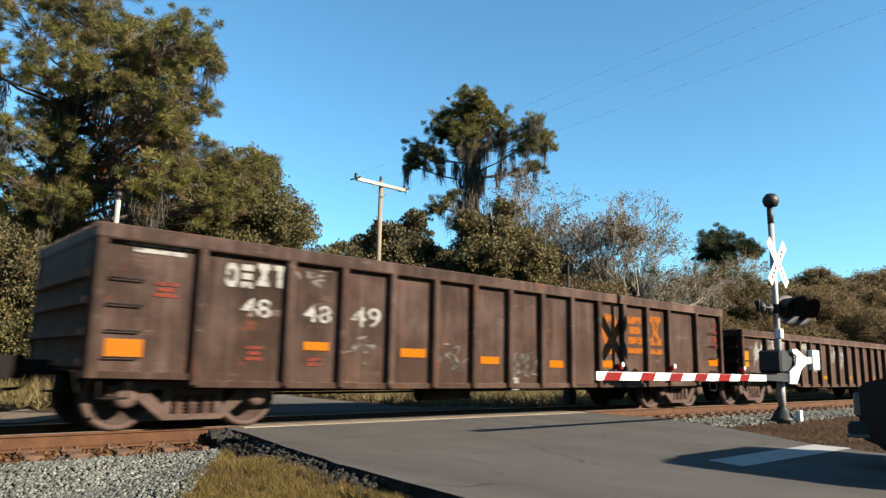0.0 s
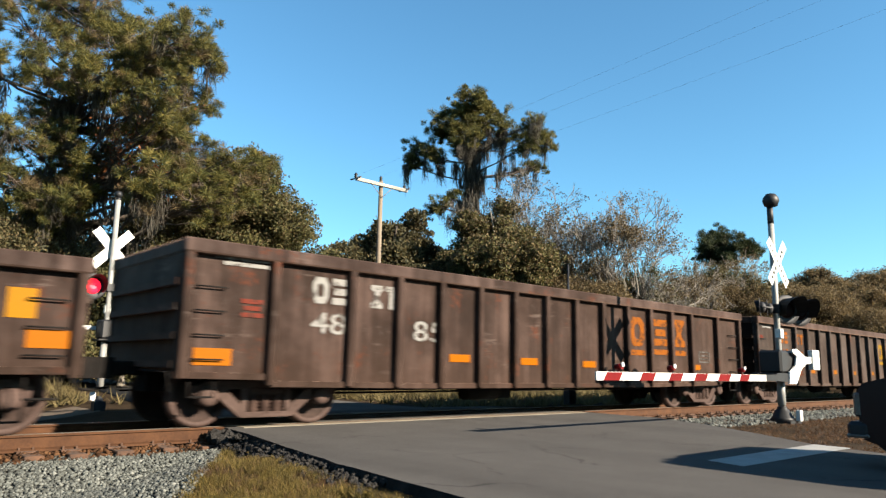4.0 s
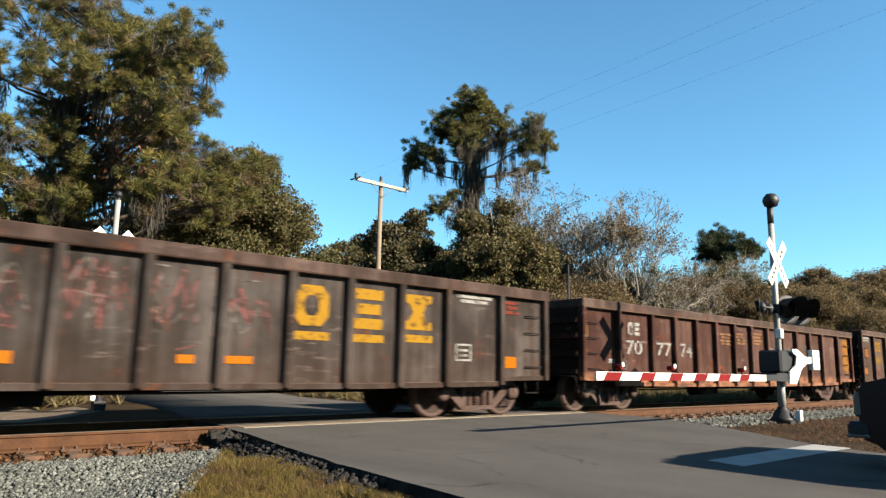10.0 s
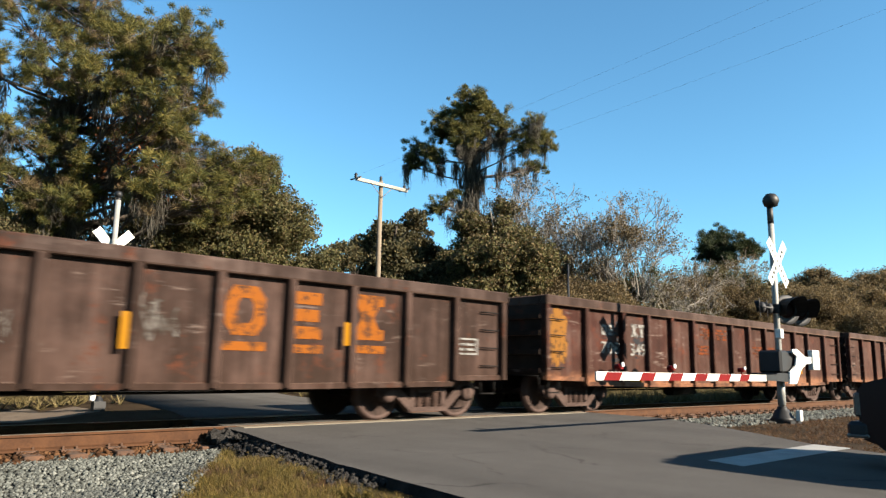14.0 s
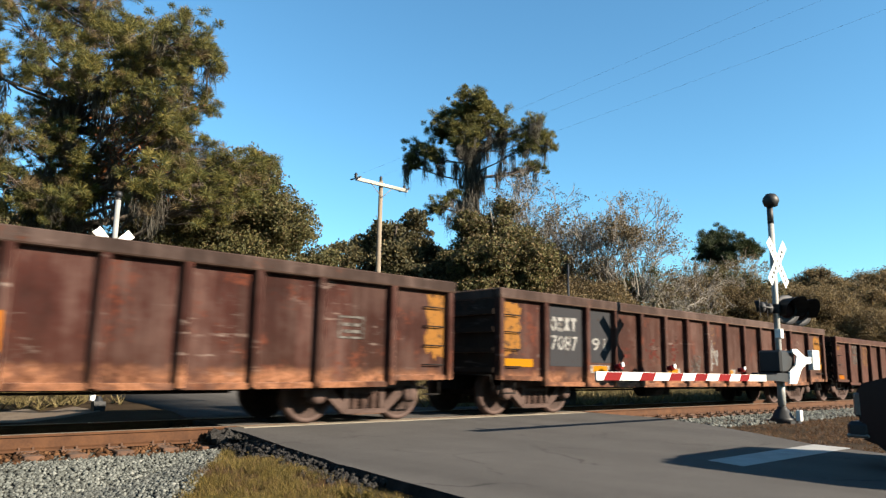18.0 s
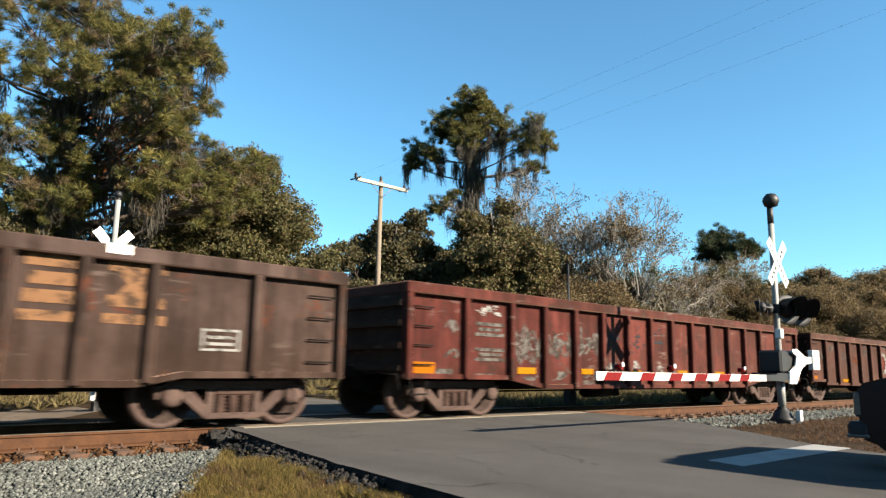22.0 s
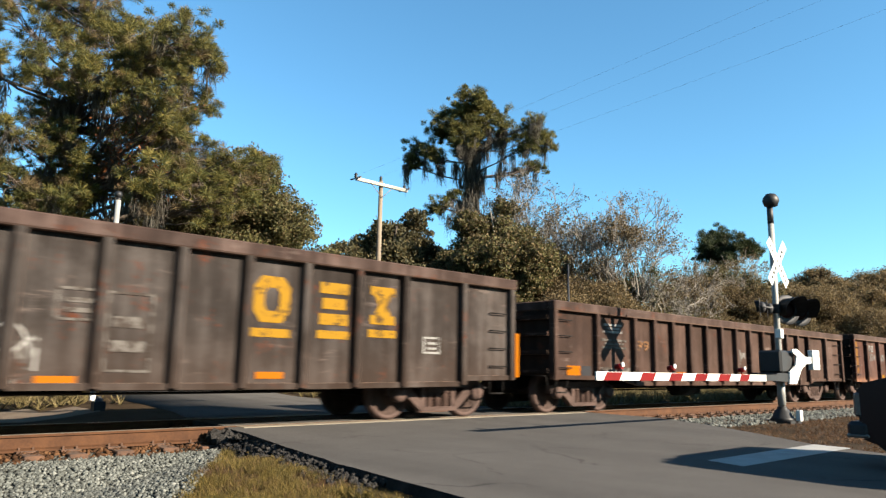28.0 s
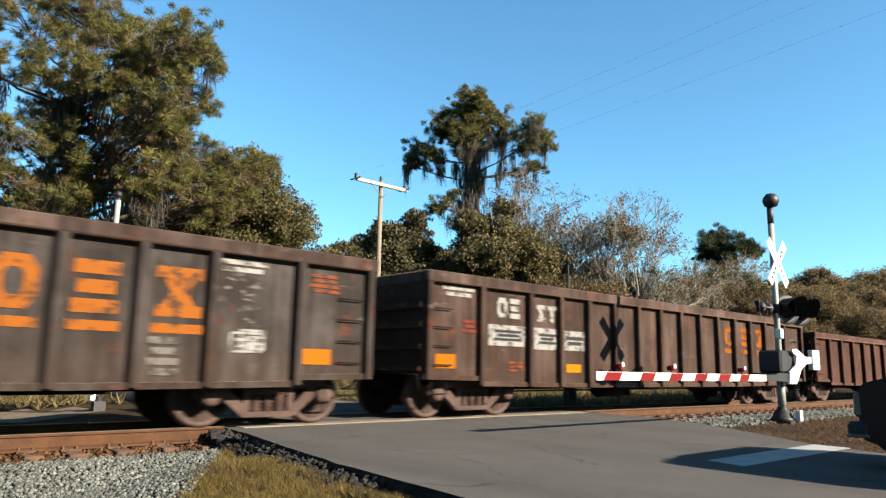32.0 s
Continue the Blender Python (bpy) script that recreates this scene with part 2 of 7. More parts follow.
BARK_GREY = mottled("bark_grey", (0.07599, 0.06482, 0.05139), (0.152, 0.134, 0.1117), 2, 14, 0.95, bump=0.7, dist=0.03)
WIRE = mottled("wire", (0.076, 0.0836, 0.0912), (0.1064, 0.114, 0.1216), 3, 20, 0.5)
LAMP_RED = glowing("lamp_red", (0.9, 0.01, 0.03), 0.6)
# unlit lens, its red darkened for the shade inside the hood
LENS_RED = mottled("lens_red", (0.00532, 0.00114, 0.00152), (0.00836, 0.00152, 0.0019), 3, 20, 0.6, spec=0.1)
PINE = leafy("pine_needles", [(0.2, (0.01539, 0.02223, 0.007695)), (0.5, (0.05814, 0.05985, 0.01539)), (0.8, (0.1454, 0.1155, 0.02907))], through=0.3)
PINE_DARK = leafy("dark_pine_needles", [(0.2, (0.01, 0.016, 0.006)), (0.8, (0.035, 0.042, 0.014))], through=0.2)
OAK = leafy("oak_leaves", [(0.2, (0.02094, 0.02373, 0.009772)), (0.55, (0.06142, 0.05723, 0.01954)), (0.9, (0.1257, 0.1047, 0.04188))])
DARK_LEAF = leafy("dark_leaves", [(0.2, (0.01824, 0.01885, 0.009728)), (0.6, (0.0535, 0.04742, 0.02006)), (0.9, (0.1034, 0.08208, 0.03648))], through=0.3)
BROWN_LEAF = leafy("brown_leaves", [(0.2, (0.045, 0.032, 0.0165)), (0.55, (0.098, 0.071, 0.034)), (0.9, (0.155, 0.112, 0.054))], through=0.4)
RED_LEAF = leafy("russet_leaves", [(0.2, (0.07053, 0.02645, 0.01102)), (0.8, (0.1499, 0.0573, 0.02204))])
MOSS = leafy("spanish_moss", [(0.2, (0.0342, 0.02964, 0.02189)), (0.8, (0.08208, 0.07296, 0.057))])
GRASS = leafy("dry_grass", [(0.2, (0.017, 0.01496, 0.00408)), (0.42, (0.051, 0.04216, 0.00952)), (0.62, (0.102, 0.0714, 0.01632)), (0.85, (0.1836, 0.1292, 0.0408))])
FAR_GRASS = leafy("far_grass", [(0.15, (0.04, 0.03, 0.012)), (0.5, (0.09, 0.07, 0.028)), (0.9, (0.14, 0.11, 0.05))])
BROWN_GRASS = leafy("brown_grass", [(0.15, (0.02623, 0.01312, 0.006718)), (0.5, (0.0637, 0.03372, 0.01686)), (0.9, (0.1124, 0.06744, 0.03372))])


# ---- mesh helpers ----
def part(name, bm, mat, parent=None, label=""):
    """Links a bmesh as one mesh object, under a thing or a part."""
    me = bpy.data.meshes.new(name)
    bm.to_mesh(me)
    bm.free()
    return link(name, me, mat, parent, label)


def link(name, me, mat, parent=None, label=""):
    for m in mat if isinstance(mat, (list, tuple)) else [mat]:
        if m.name not in me.materials:
            me.materials.append(m)
    ob = new(name, me)
    if parent is not None:
        ob.parent = parent
    if label:
        ob["label"] = label
    return ob


def raw(name, verts, faces, mat, parent=None, label="", smooth=False):
    """A mesh straight from arrays: verts (n, 3), faces (m, 3 or 4)."""
    verts, faces = np.asarray(verts, dtype=np.float32), np.asarray(faces, dtype=np.int32)
    me = bpy.data.meshes.new(name)
    k = faces.shape[1]
    me.vertices.add(len(verts)), me.loops.add(faces.size), me.polygons.add(len(faces))
    me.vertices.foreach_set("co", verts.ravel())
    me.loops.foreach_set("vertex_index", faces.ravel())
    me.polygons.foreach_set("loop_start", np.arange(0, faces.size, k, dtype=np.int32))
    if smooth:
        me.polygons.foreach_set("use_smooth", np.ones(len(faces), dtype=bool))
    me.update(calc_edges=True)
    return link(name, me, mat, parent, label)


def box(bm, x0, x1, y0, y1, z0, z1, bevel=0.0, mi=0, turn=None):
    v = [bm.verts.new((x, y, z)) for x in (x0, x1) for y in (y0, y1) for z in (z0, z1)]
    fs = [bm.faces.new([v[i] for i in q]) for q in ((0, 1, 3, 2), (4, 6, 7, 5), (0, 4, 5, 1), (2, 3, 7, 6), (0, 2, 6, 4), (1, 5, 7, 3))]
    for f in fs:
        f.material_index = mi
    if bevel:
        out = bmesh.ops.bevel(bm, geom=list({e for f in fs for e in f.edges}), offset=bevel, segments=1, affect="EDGES")
        v = list({w for f in out["faces"] for w in f.verts} | {w for w in v if w.is_valid})
    if turn is not None:
        for w in v:
            w.co = turn @ w.co
    return v


def prism(bm, outline, y0, y1, mi=0, axis="y"):
    """An outline in x, z (or in the axis's own plane) drawn out from y0 to y1."""
    def at(a, b, c):
        return {"y": (a, c, b), "x": (c, a, b), "z": (a, b, c)}[axis]
    lo = [bm.verts.new(at(a, b, y0)) for a, b in outline]
    hi = [bm.verts.new(at(a, b, y1)) for a, b in outline]
    n = len(outline)
    fs = [bm.faces.new(lo), bm.faces.new(hi[::-1])]
    fs += [bm.faces.new((lo[i], hi[i], hi[(i + 1) % n], lo[(i + 1) % n])) for i in range(n)]
    for f in fs:
        f.material_index = mi
    bmesh.ops.recalc_face_normals(bm, faces=fs)
    return fs


def rod(bm, a, b, r, r2=None, sides=10, mi=0):
    a, b = Vector(a), Vector(b)
    d = b - a
    m = Matrix.Translation((a + b) / 2) @ d.to_track_quat("Z", "Y").to_matrix().to_4x4()
    out = bmesh.ops.create_cone(bm, cap_ends=True, segments=sides, radius1=r, radius2=r if r2 is None else r2, depth=d.length, matrix=m)
    for f in {f for w in out["verts"] for f in w.link_faces}:
        f.material_index, f.smooth = mi, len(f.verts) == 4
    return out["verts"]


def lathe(bm, profile, m, sides=20, mi=0):
    """A profile of (radius, height) turned round z, placed by m."""
    rings = [[bm.verts.new(m @ Vector((r * math.cos(6.2832 * i / sides), r * math.sin(6.2832 * i / sides), z))) for i in range(sides)] for r, z in profile]
    for p, q in zip(rings, rings[1:]):
        for i in range(sides):
            f = bm.faces.new((p[i], p[(i + 1) % sides], q[(i + 1) % sides], q[i]))
            f.smooth, f.material_index = True, mi
    for ring, flip in ((rings[0], True), (rings[-1], False)):
        f = bm.faces.new(ring[::-1] if flip else ring)
        f.material_index = mi


def empty(name, x=0, y=0, z=0, rz=0):
    ob = new(name)
    ob.matrix_basis = pose(x, y, z, 0, 0, rz)
    return ob


def words(text, size):
    """Lettering as a flat mesh in x, z with its left foot at the origin, facing -y."""
    cu = bpy.data.curves.new("lettering", "FONT")
    cu.body, cu.size, cu.resolution_u, cu.offset = text, size * 1.38, 3, 0.012 * size
    ob = bpy.data.objects.new("lettering", cu)
    me = bpy.data.meshes.new_from_object(ob)
    bpy.data.objects.remove(ob)
    me.transform(Matrix.Rotation(radians(90), 4, "X"))
    return me


def sheet(outlines, y=0.0):
    """Flat shapes facing -y from outlines in x, z."""
    bm = bmesh.new()
    for o in outlines:
        f = bm.faces.new([bm.verts.new((a, y, b)) for a, b in o])
        f.normal_update()
        if f.normal.y > 0:
            f.normal_flip()
    return bm


def rect(x0, x1, z0, z1, slant=0.0):
    return [(x0, z0), (x1, z0), (x1 + slant, z1), (x0 + slant, z1)]


def stroke(points, w):
    """Quads along a line of (x, z), w wide."""
    out = []
    for (a, b), (c, d) in zip(points, points[1:]):
        k = math.hypot(c - a, d - b) or 1
        ex, ez = (c - a) / k * w * 0.35, (d - b) / k * w * 0.35
        nx, nz = -(d - b) / k * w / 2, (c - a) / k * w / 2
        out.append([(a - ex + nx, b - ez + nz), (a - ex - nx, b - ez - nz), (c + ex - nx, d + ez - nz), (c + ex + nx, d + ez + nz)])
    return out


def tubes(lines, sides=5):
    """Verts and quads of many tapered tubes; each line is a list of (x, y, z, r)."""
    vs, fs, k = [], [], 0
    ang = 6.2832 * np.arange(sides) / sides
    for m in sorted({len(line) for line in lines}):
        p = np.array([line for line in lines if len(line) == m], dtype=float)
        q = len(p)
        t = np.gradient(p[:, :, :3], axis=1)
        t /= np.linalg.norm(t, axis=2, keepdims=True) + 1e-9
        ref = np.where(np.abs(t[..., 2:3]) > 0.9, [[[1.0, 0, 0]]], [[[0, 0, 1.0]]])
        u = np.cross(t, ref)
        u /= np.linalg.norm(u, axis=2, keepdims=True) + 1e-9
        w = np.cross(t, u)
        ring = u[:, :, None] * np.cos(ang)[:, None] + w[:, :, None] * np.sin(ang)[:, None]
        vs.append((p[:, :, None, :3] + ring * p[:, :, None, 3:4]).reshape(-1, 3))
        base = k + (np.arange(q)[:, None, None] * m + np.arange(m - 1)[None, :, None]) * sides
        i = np.arange(sides)[None, None]
        j = (i + 1) % sides
        fs.append(np.stack([base + i, base + j, base + sides + j, base + sides + i], -1).reshape(-1, 4))
        k += q * m * sides
    return np.concatenate(vs), np.concatenate(fs)


def leaves(rng, centres, size, stretch=1.0, droop=0.0):
    """A small pointed four-cornered leaf at every centre, turned at random."""
    n = len(centres)
    a = rng.normal(size=(n, 3))
    a[:, 2] -= droop
    a /= np.linalg.norm(a, axis=1)[:, None]
    b = np.cross(a, rng.normal(size=(n, 3)))
    b /= np.linalg.norm(b, axis=1)[:, None]
    s = (size * rng.uniform(0.6, 1.4, n))[:, None]
    L, Wd = a * s * stretch, b * s * 0.5
    c = np.asarray(centres)
    v = np.stack([c - L * 0.5, c + Wd * 0.6, c + L * 0.5, c - Wd * 0.6], 1).reshape(-1, 3)
    return v, np.arange(4 * n).reshape(-1, 4)


def tufts(rng, centres, size, blades=7, up=0.5, width=0.13):
    """Bursts of thin needles or blades from every centre."""
    n = len(centres) * blades
    c = np.repeat(np.asarray(centres), blades, 0)
    a = rng.normal(size=(n, 3))
    a[:, 2] = np.abs(a[:, 2]) * (0.5 + up) + up
    a /= np.linalg.norm(a, axis=1)[:, None]
    b = np.cross(a, rng.normal(size=(n, 3)))
    b /= np.linalg.norm(b, axis=1)[:, None]
    s = (size * rng.uniform(0.6, 1.3, n))[:, None]
    v = np.stack([c - b * s * width, c + b * s * width, c + a * s], 1).reshape(-1, 3)
    return v, np.arange(3 * n).reshape(-1, 3)


def needle_clumps(rng, centres, radii, blades=70, width=0.02):
    """Round pine clumps: needles that spray outwards from the twig's end, fuller above than below."""
    n = len(centres) * blades
    c, r = np.repeat(np.asarray(centres), blades, 0), np.repeat(np.asarray(radii), blades)[:, None]
    a = rng.normal(size=(n, 3))
    a /= np.linalg.norm(a, axis=1)[:, None]
    a[:, 2] = a[:, 2] * 0.8 + 0.18
    b = np.cross(a, rng.normal(size=(n, 3)))
    b /= np.linalg.norm(b, axis=1)[:, None]
    foot, tip = c + a * r * rng.uniform(0.05, 0.55, (n, 1)), c + a * r * rng.uniform(0.75, 1.15, (n, 1))
    v = np.stack([foot - b * width, foot + b * width, tip + b * width * 0.5, tip - b * width * 0.5], 1).reshape(-1, 3)
    return v, np.arange(4 * n).reshape(-1, 4)


# ---- ground, road and track ----
def ease(a, b, x):
    t = min(1.0, max(0.0, (x - a) / (b - a)))
    return t * t * (3 - 2 * t)


def far_dip(y):
    """The hollow that the far road dips through after the crossing."""
    return 0.17 * ease(1.3, 5.0, y) * ease(17, 11, y)


def ground_z(x, y):
    """Height of the bare ground: lower on the camera's side left of the road, a shallow cut under the ballast."""
    z = -0.06
    edge = float(np.interp(y, [-14, -7.1, -3.5, -0.86], [3.2, 3.7, 4.26, 4.75]))
    west = ease(edge + 0.4, edge - 0.15, x) * ease(-0.9, -1.6, y)
    z += west * (-0.06 - 0.26 * ease(edge - 0.1, edge - 2.4, x))
    if not 4.5 < x < 13.3:
        z -= 0.3 * ease(4.2, 2.4, abs(y)) * (1 - 0.6 * west)
    z -= far_dip(y) + 0.2 * ease(5.2, 4.0, x) * ease(1.5, 4.0, y) * ease(17, 11, y)
    z += 0.9 * ease(30, 90, y)
    return z + 0.03 * noise.noise((x * 0.4, y * 0.4, 0.0))


def ground_sheet():
    xs = [-3000, -900, -300, -120, -60] + list(np.arange(-30, 60.1, 0.75)) + [80, 120, 200, 400, 900, 3000]
    ys = [-3000, -800, -200, -60] + list(np.arange(-24, 40.1, 0.75)) + [50, 70, 110, 200, 500, 1200, 3000]
    vs = [(x, y, ground_z(x, y)) for y in ys for x in xs]
    w = len(xs)
    fs = [(j * w + i, j * w + i + 1, (j + 1) * w + i + 1, (j + 1) * w + i) for j in range(len(ys) - 1) for i in range(w - 1)]
    ob = raw("ground", vs, fs, SOIL, smooth=True)
    tagged(ob, "sandy brown ground with dry grass beside the railway", "ground", kind="structure")


def slab(name, outline, top, bottom, label):
    """A road slab with dark broken sides."""
    bm = bmesh.new()
    up = [bm.verts.new((x, y, top)) for x, y in outline]
    dn = [bm.verts.new((x, y, bottom)) for x, y in outline]
    bm.faces.new(up)
    n = len(outline)
    for i in range(n):
        bm.faces.new((up[i], dn[i], dn[(i + 1) % n], up[(i + 1) % n])).material_index = 1
    bmesh.ops.recalc_face_normals(bm, faces=bm.faces)
    ob = part(name, bm, [ASPHALT, ASPHALT_EDGE])
    return tagged(ob, label, "road", kind="structure")


def wavy(points, step=0.35, amp=0.035):
    """A road edge, broken up a little."""
    out = []
    for (a, b), (c, d) in zip(points, points[1:]):
        k = max(1, int(min(12.0, math.hypot(c - a, d - b)) / step))
        for i in range(k):
            x, y = a + (c - a) * i / k, b + (d - b) * i / k
            out.append((x + amp * noise.noise((x * 3, y * 3, 1.0)) + 0.5 * amp * noise.noise((x * 9, y * 9, 4.0)), y))
    return out + [points[-1]]


RAIL_Y = 0.755


def road():
    west = wavy([(4.75, -0.86), (4.62, -1.9), (4.26, -3.5), (3.96, -5.15), (3.7, -7.1), (3.45, -9.5), (3.2, -14), (3.0, -60)])
    east = wavy([(13.5, -0.86), (13.35, -2.9), (12.5, -4.4), (11.3, -6.0), (10.35, -7.1), (10.0, -8.0), (9.95, -14), (9.9, -60)])
    slab("road_south", west + east[::-1], -0.012, -0.5, "worn grey asphalt road leading up to the level crossing")
    west = wavy([(5.2, 0.86), (5.9, 3.0), (6.7, 6.0), (7.5, 12.0), (8.4, 26.0), (9.0, 70.0)])
    east = wavy([(13.6, 0.86), (13.2, 3.0), (13.1, 6.0), (13.4, 12.0), (14.3, 26.0), (15.0, 70.0)])
    ys = [0.86, 1.3] + [1.8 + 0.5 * i for i in range(34)] + [26.0, 70.0]
    top = [(float(np.interp(y, [q[1] for q in side], [q[0] for q in side])), y, -0.012 - far_dip(y)) for side in (west, east) for y in ys]
    n = len(ys)
    vs = top + [(x, y, z - 0.4) for x, y, z in top]
    fs = [(i, n + i, n + i + 1, i + 1) for i in range(n - 1)] + [(i, i + 1, 2 * n + i + 1, 2 * n + i) for i in range(n - 1)] + [(n + i, 3 * n + i, 3 * n + i + 1, n + i + 1) for i in range(n - 1)]
    tagged(raw("road_north", vs, fs, ASPHALT), "pale asphalt road dipping away beyond the tracks", "road", kind="structure")
    slab("crossing_surface", [(4.9, -0.66), (13.55, -0.66), (13.55, 0.66), (4.9, 0.66)], -0.014, -0.4, "asphalt infill between the rails of the crossing")
    for y0, y1, name in ((-1.12, -0.864, "crossing_strip_south"), (0.864, 1.12, "crossing_strip_north")):
        bm = bmesh.new()
        box(bm, 4.95, 13.3, y0, y1, -0.1, -0.004, 0.006)
        tagged(part(name, bm, PANEL_STRIP), "pale worn strip beside the rail in the crossing", "crossing panel", kind="structure")
    # stop bar before the tracks, half in the pickup's shade
    bm = bmesh.new()
    f = bm.faces.new([bm.verts.new(p) for p in ((7.2, -7.62, -0.008), (10.25, -7.62, -0.008), (10.32, -7.12, -0.008), (7.35, -7.15, -0.008))])
    tagged(part("stop_bar", bm, ROAD_PAINT), "white painted stop bar across the lane", "road marking", kind="structure")
    # sandy turn-out on the far side; its pale sand stops at the train's shadow
    xs, ys = [-14.25 + 0.75 * i for i in range(27)], [6.75 + 0.75 * i for i in range(9)]
    w = len(xs)
    vs = [(x, y, ground_z(x, y) + 0.02) for y in ys for x in xs]
    fs = [(j * w + i, j * w + i + 1, (j + 1) * w + i + 1, (j + 1) * w + i) for j in range(len(ys) - 1) for i in range(w - 1)
          if xs[i] + 0.75 < np.interp(ys[j], [5, 8, 12.5], [5.3, 5.6, 3.0]) and (j < 6 or noise.noise((xs[i] * 0.5, ys[j] * 0.5, 2.0)) > -0.1)]
    tagged(raw("dirt_shoulder", vs, fs, SAND, smooth=True), "pale sandy shoulder beside the far road", "shoulder", kind="structure")


def track():
    base = empty("railway_track")
    tagged(base, "rust-brown railway track on wooden ties", "railway track", kind="structure")
    prof = [(-0.08, -0.215), (0.08, -0.215), (0.08, -0.19), (0.014, -0.17), (0.012, -0.045), (0.037, -0.035), (0.037, -0.004), (0.03, 0.0),
            (-0.03, 0.0), (-0.037, -0.004), (-0.037, -0.035), (-0.012, -0.045), (-0.014, -0.17), (-0.08, -0.19)]
    for s in (-1, 1):
        bm = bmesh.new()
        fs = prism(bm, [(s * RAIL_Y + a, b) for a, b in prof], -480, 560, axis="x")
        for f in fs:
            if f.calc_center_median().z > -0.006:
                f.material_index = 1
        part("rail", bm, [RAIL, RAIL_TOP], base)
    bm = bmesh.new()
    box(bm, -0.11, 0.11, -1.32, 1.32, -0.39, -0.217, 0.012)
    for s in (-1, 1):
        box(bm, -0.12, 0.12, s * RAIL_Y - 0.19, s * RAIL_Y + 0.19, -0.219, -0.2)
        for a in (-0.08, 0.08):
            box(bm, a - 0.012, a + 0.012, s * RAIL_Y - 0.1, s * RAIL_Y - 0.075, -0.205, -0.16)
    first = part("tie", bm, TIE, base)
    rng = random.Random(3)
    count = 0
    for i in range(-44, 256):
        x = i * 0.54
        if 4.7 < x < 13.6:
            continue
        ob = first if count == 0 else new("tie", first.data)
        ob.parent = base
        ob.matrix_basis = pose(x + rng.uniform(-0.03, 0.03), rng.uniform(-0.04, 0.04), rng.uniform(-0.006, 0.004), 0, 0, rng.uniform(-1.2, 1.2))
        count += 1


def bed_z(y):
    """Top of the ballast across the track."""
    a = abs(y)
    return -0.242 - 0.05 * ease(1.08, 1.36, a) - 0.22 * ease(1.6, 3.6, a)


def ballast():
    for name, x0, x1 in (("ballast_bed_west", -480, 4.85), ("ballast_bed_east", 13.45, 560)):
        ys = [-4.2, -3.6, -3.0, -2.4, -1.7, -1.36, -1.22, -1.08, 0, 1.08, 1.22, 1.36, 1.7, 2.4, 3.0, 3.6, 4.2]
        xs = [x0, x0 / 4 if x0 < 0 else x0 + 60, x1]
        vs = [(x, y, bed_z(y)) for x in xs for y in ys]
        w = len(ys)
        fs = [(i * w + j, (i + 1) * w + j, (i + 1) * w + j + 1, i * w + j + 1) for i in range(2) for j in range(w - 1)]
        bed = raw(name, vs, fs, [GRAVEL_BED, SHADED_BED])
        # faces from the near rail northwards get the tone with painted shade
        for poly in bed.data.polygons:
            poly.material_index = int(poly.center.y > -1.0)
        tagged(bed, "bed of grey crushed stone under the track", "ballast", kind="structure")
    rng = np.random.default_rng(5)
    shape = np.array([(1, 0, 0), (-1, 0, 0), (0, 1, 0), (0, -1, 0), (0, 0, 0.8), (0, 0, -0.8)], dtype=float)
    tri = np.array([(0, 2, 4), (2, 1, 4), (1, 3, 4), (3, 0, 4), (2, 0, 5), (1, 2, 5), (3, 1, 5), (0, 3, 5)])

    def stones(x0, x1, y0, y1, n, s0, s1):
        p = np.stack([rng.uniform(x0, x1, n), rng.uniform(y0, y1, n)], 1)
        keep = (np.abs(np.abs(p[:, 1]) - RAIL_Y) > 0.12) & ((p[:, 0] > np.interp(p[:, 1], [-4.7, -4.4, -2.9, -0.86], [12.6, 12.7, 13.5, 13.6])) | (p[:, 0] < np.interp(p[:, 1], [-14, -7.1, -3.5, -0.86], [3.2, 3.6, 4.1, 4.6])))
        keep &= (p[:, 0] > 6) | (p[:, 1] > -2.0) | (p[:, 0] < np.interp(p[:, 1], [-14, -7.1, -3.5, -0.86], [3.2, 3.7, 4.26, 4.75]) - 0.25 - 0.42 * np.maximum(0, -2.0 - p[:, 1]))
        p = p[keep]
        n = len(p)
        z = np.array([max(bed_z(y), ground_z(x, y)) for x, y in p])
        size = rng.uniform(s0, s1, n)[:, None, None]
        v = shape[None] * rng.uniform(0.55, 1.2, (n, 6, 3))
        a, b = rng.uniform(0, 6.28, n), rng.uniform(-0.7, 0.7, n)
        ca, sa, cb, sb = np.cos(a), np.sin(a), np.cos(b), np.sin(b)
        x = v[..., 0] * ca[:, None] - v[..., 1] * sa[:, None]
        y = v[..., 0] * sa[:, None] + v[..., 1] * ca[:, None]
        y, zz = y * cb[:, None] - v[..., 2] * sb[:, None], y * sb[:, None] + v[..., 2] * cb[:, None]
        v = np.stack([x, y, zz], -1) * size
        v[..., 0] += p[:, :1]
        v[..., 1] += p[:, 1:]
        v[..., 2] += z[:, None] + 0.012
        return v.reshape(-1, 3), (tri[None] + 6 * np.arange(n)[:, None, None]).reshape(-1, 3)
    for x0, x1, y0, y1, n, s0, s1 in ((-2.5, 4.7, -5.6, -1.3, 26000, 0.016, 0.04), (12.6, 36, -4.7, -1.3, 17000, 0.03, 0.065)):
        v, f = stones(x0, x1, y0, y1, n, s0, s1)
        tagged(raw("ballast_stones", v, f, STONE), "loose grey and white ballast stones beside the rail", "ballast", kind="stuff")
    for x0, x1, n in ((-2.5, 4.7, 5200), (13.4, 36, 5200)):
        v, f = stones(x0, x1, -1.42, 1.2, n, 0.025, 0.055)
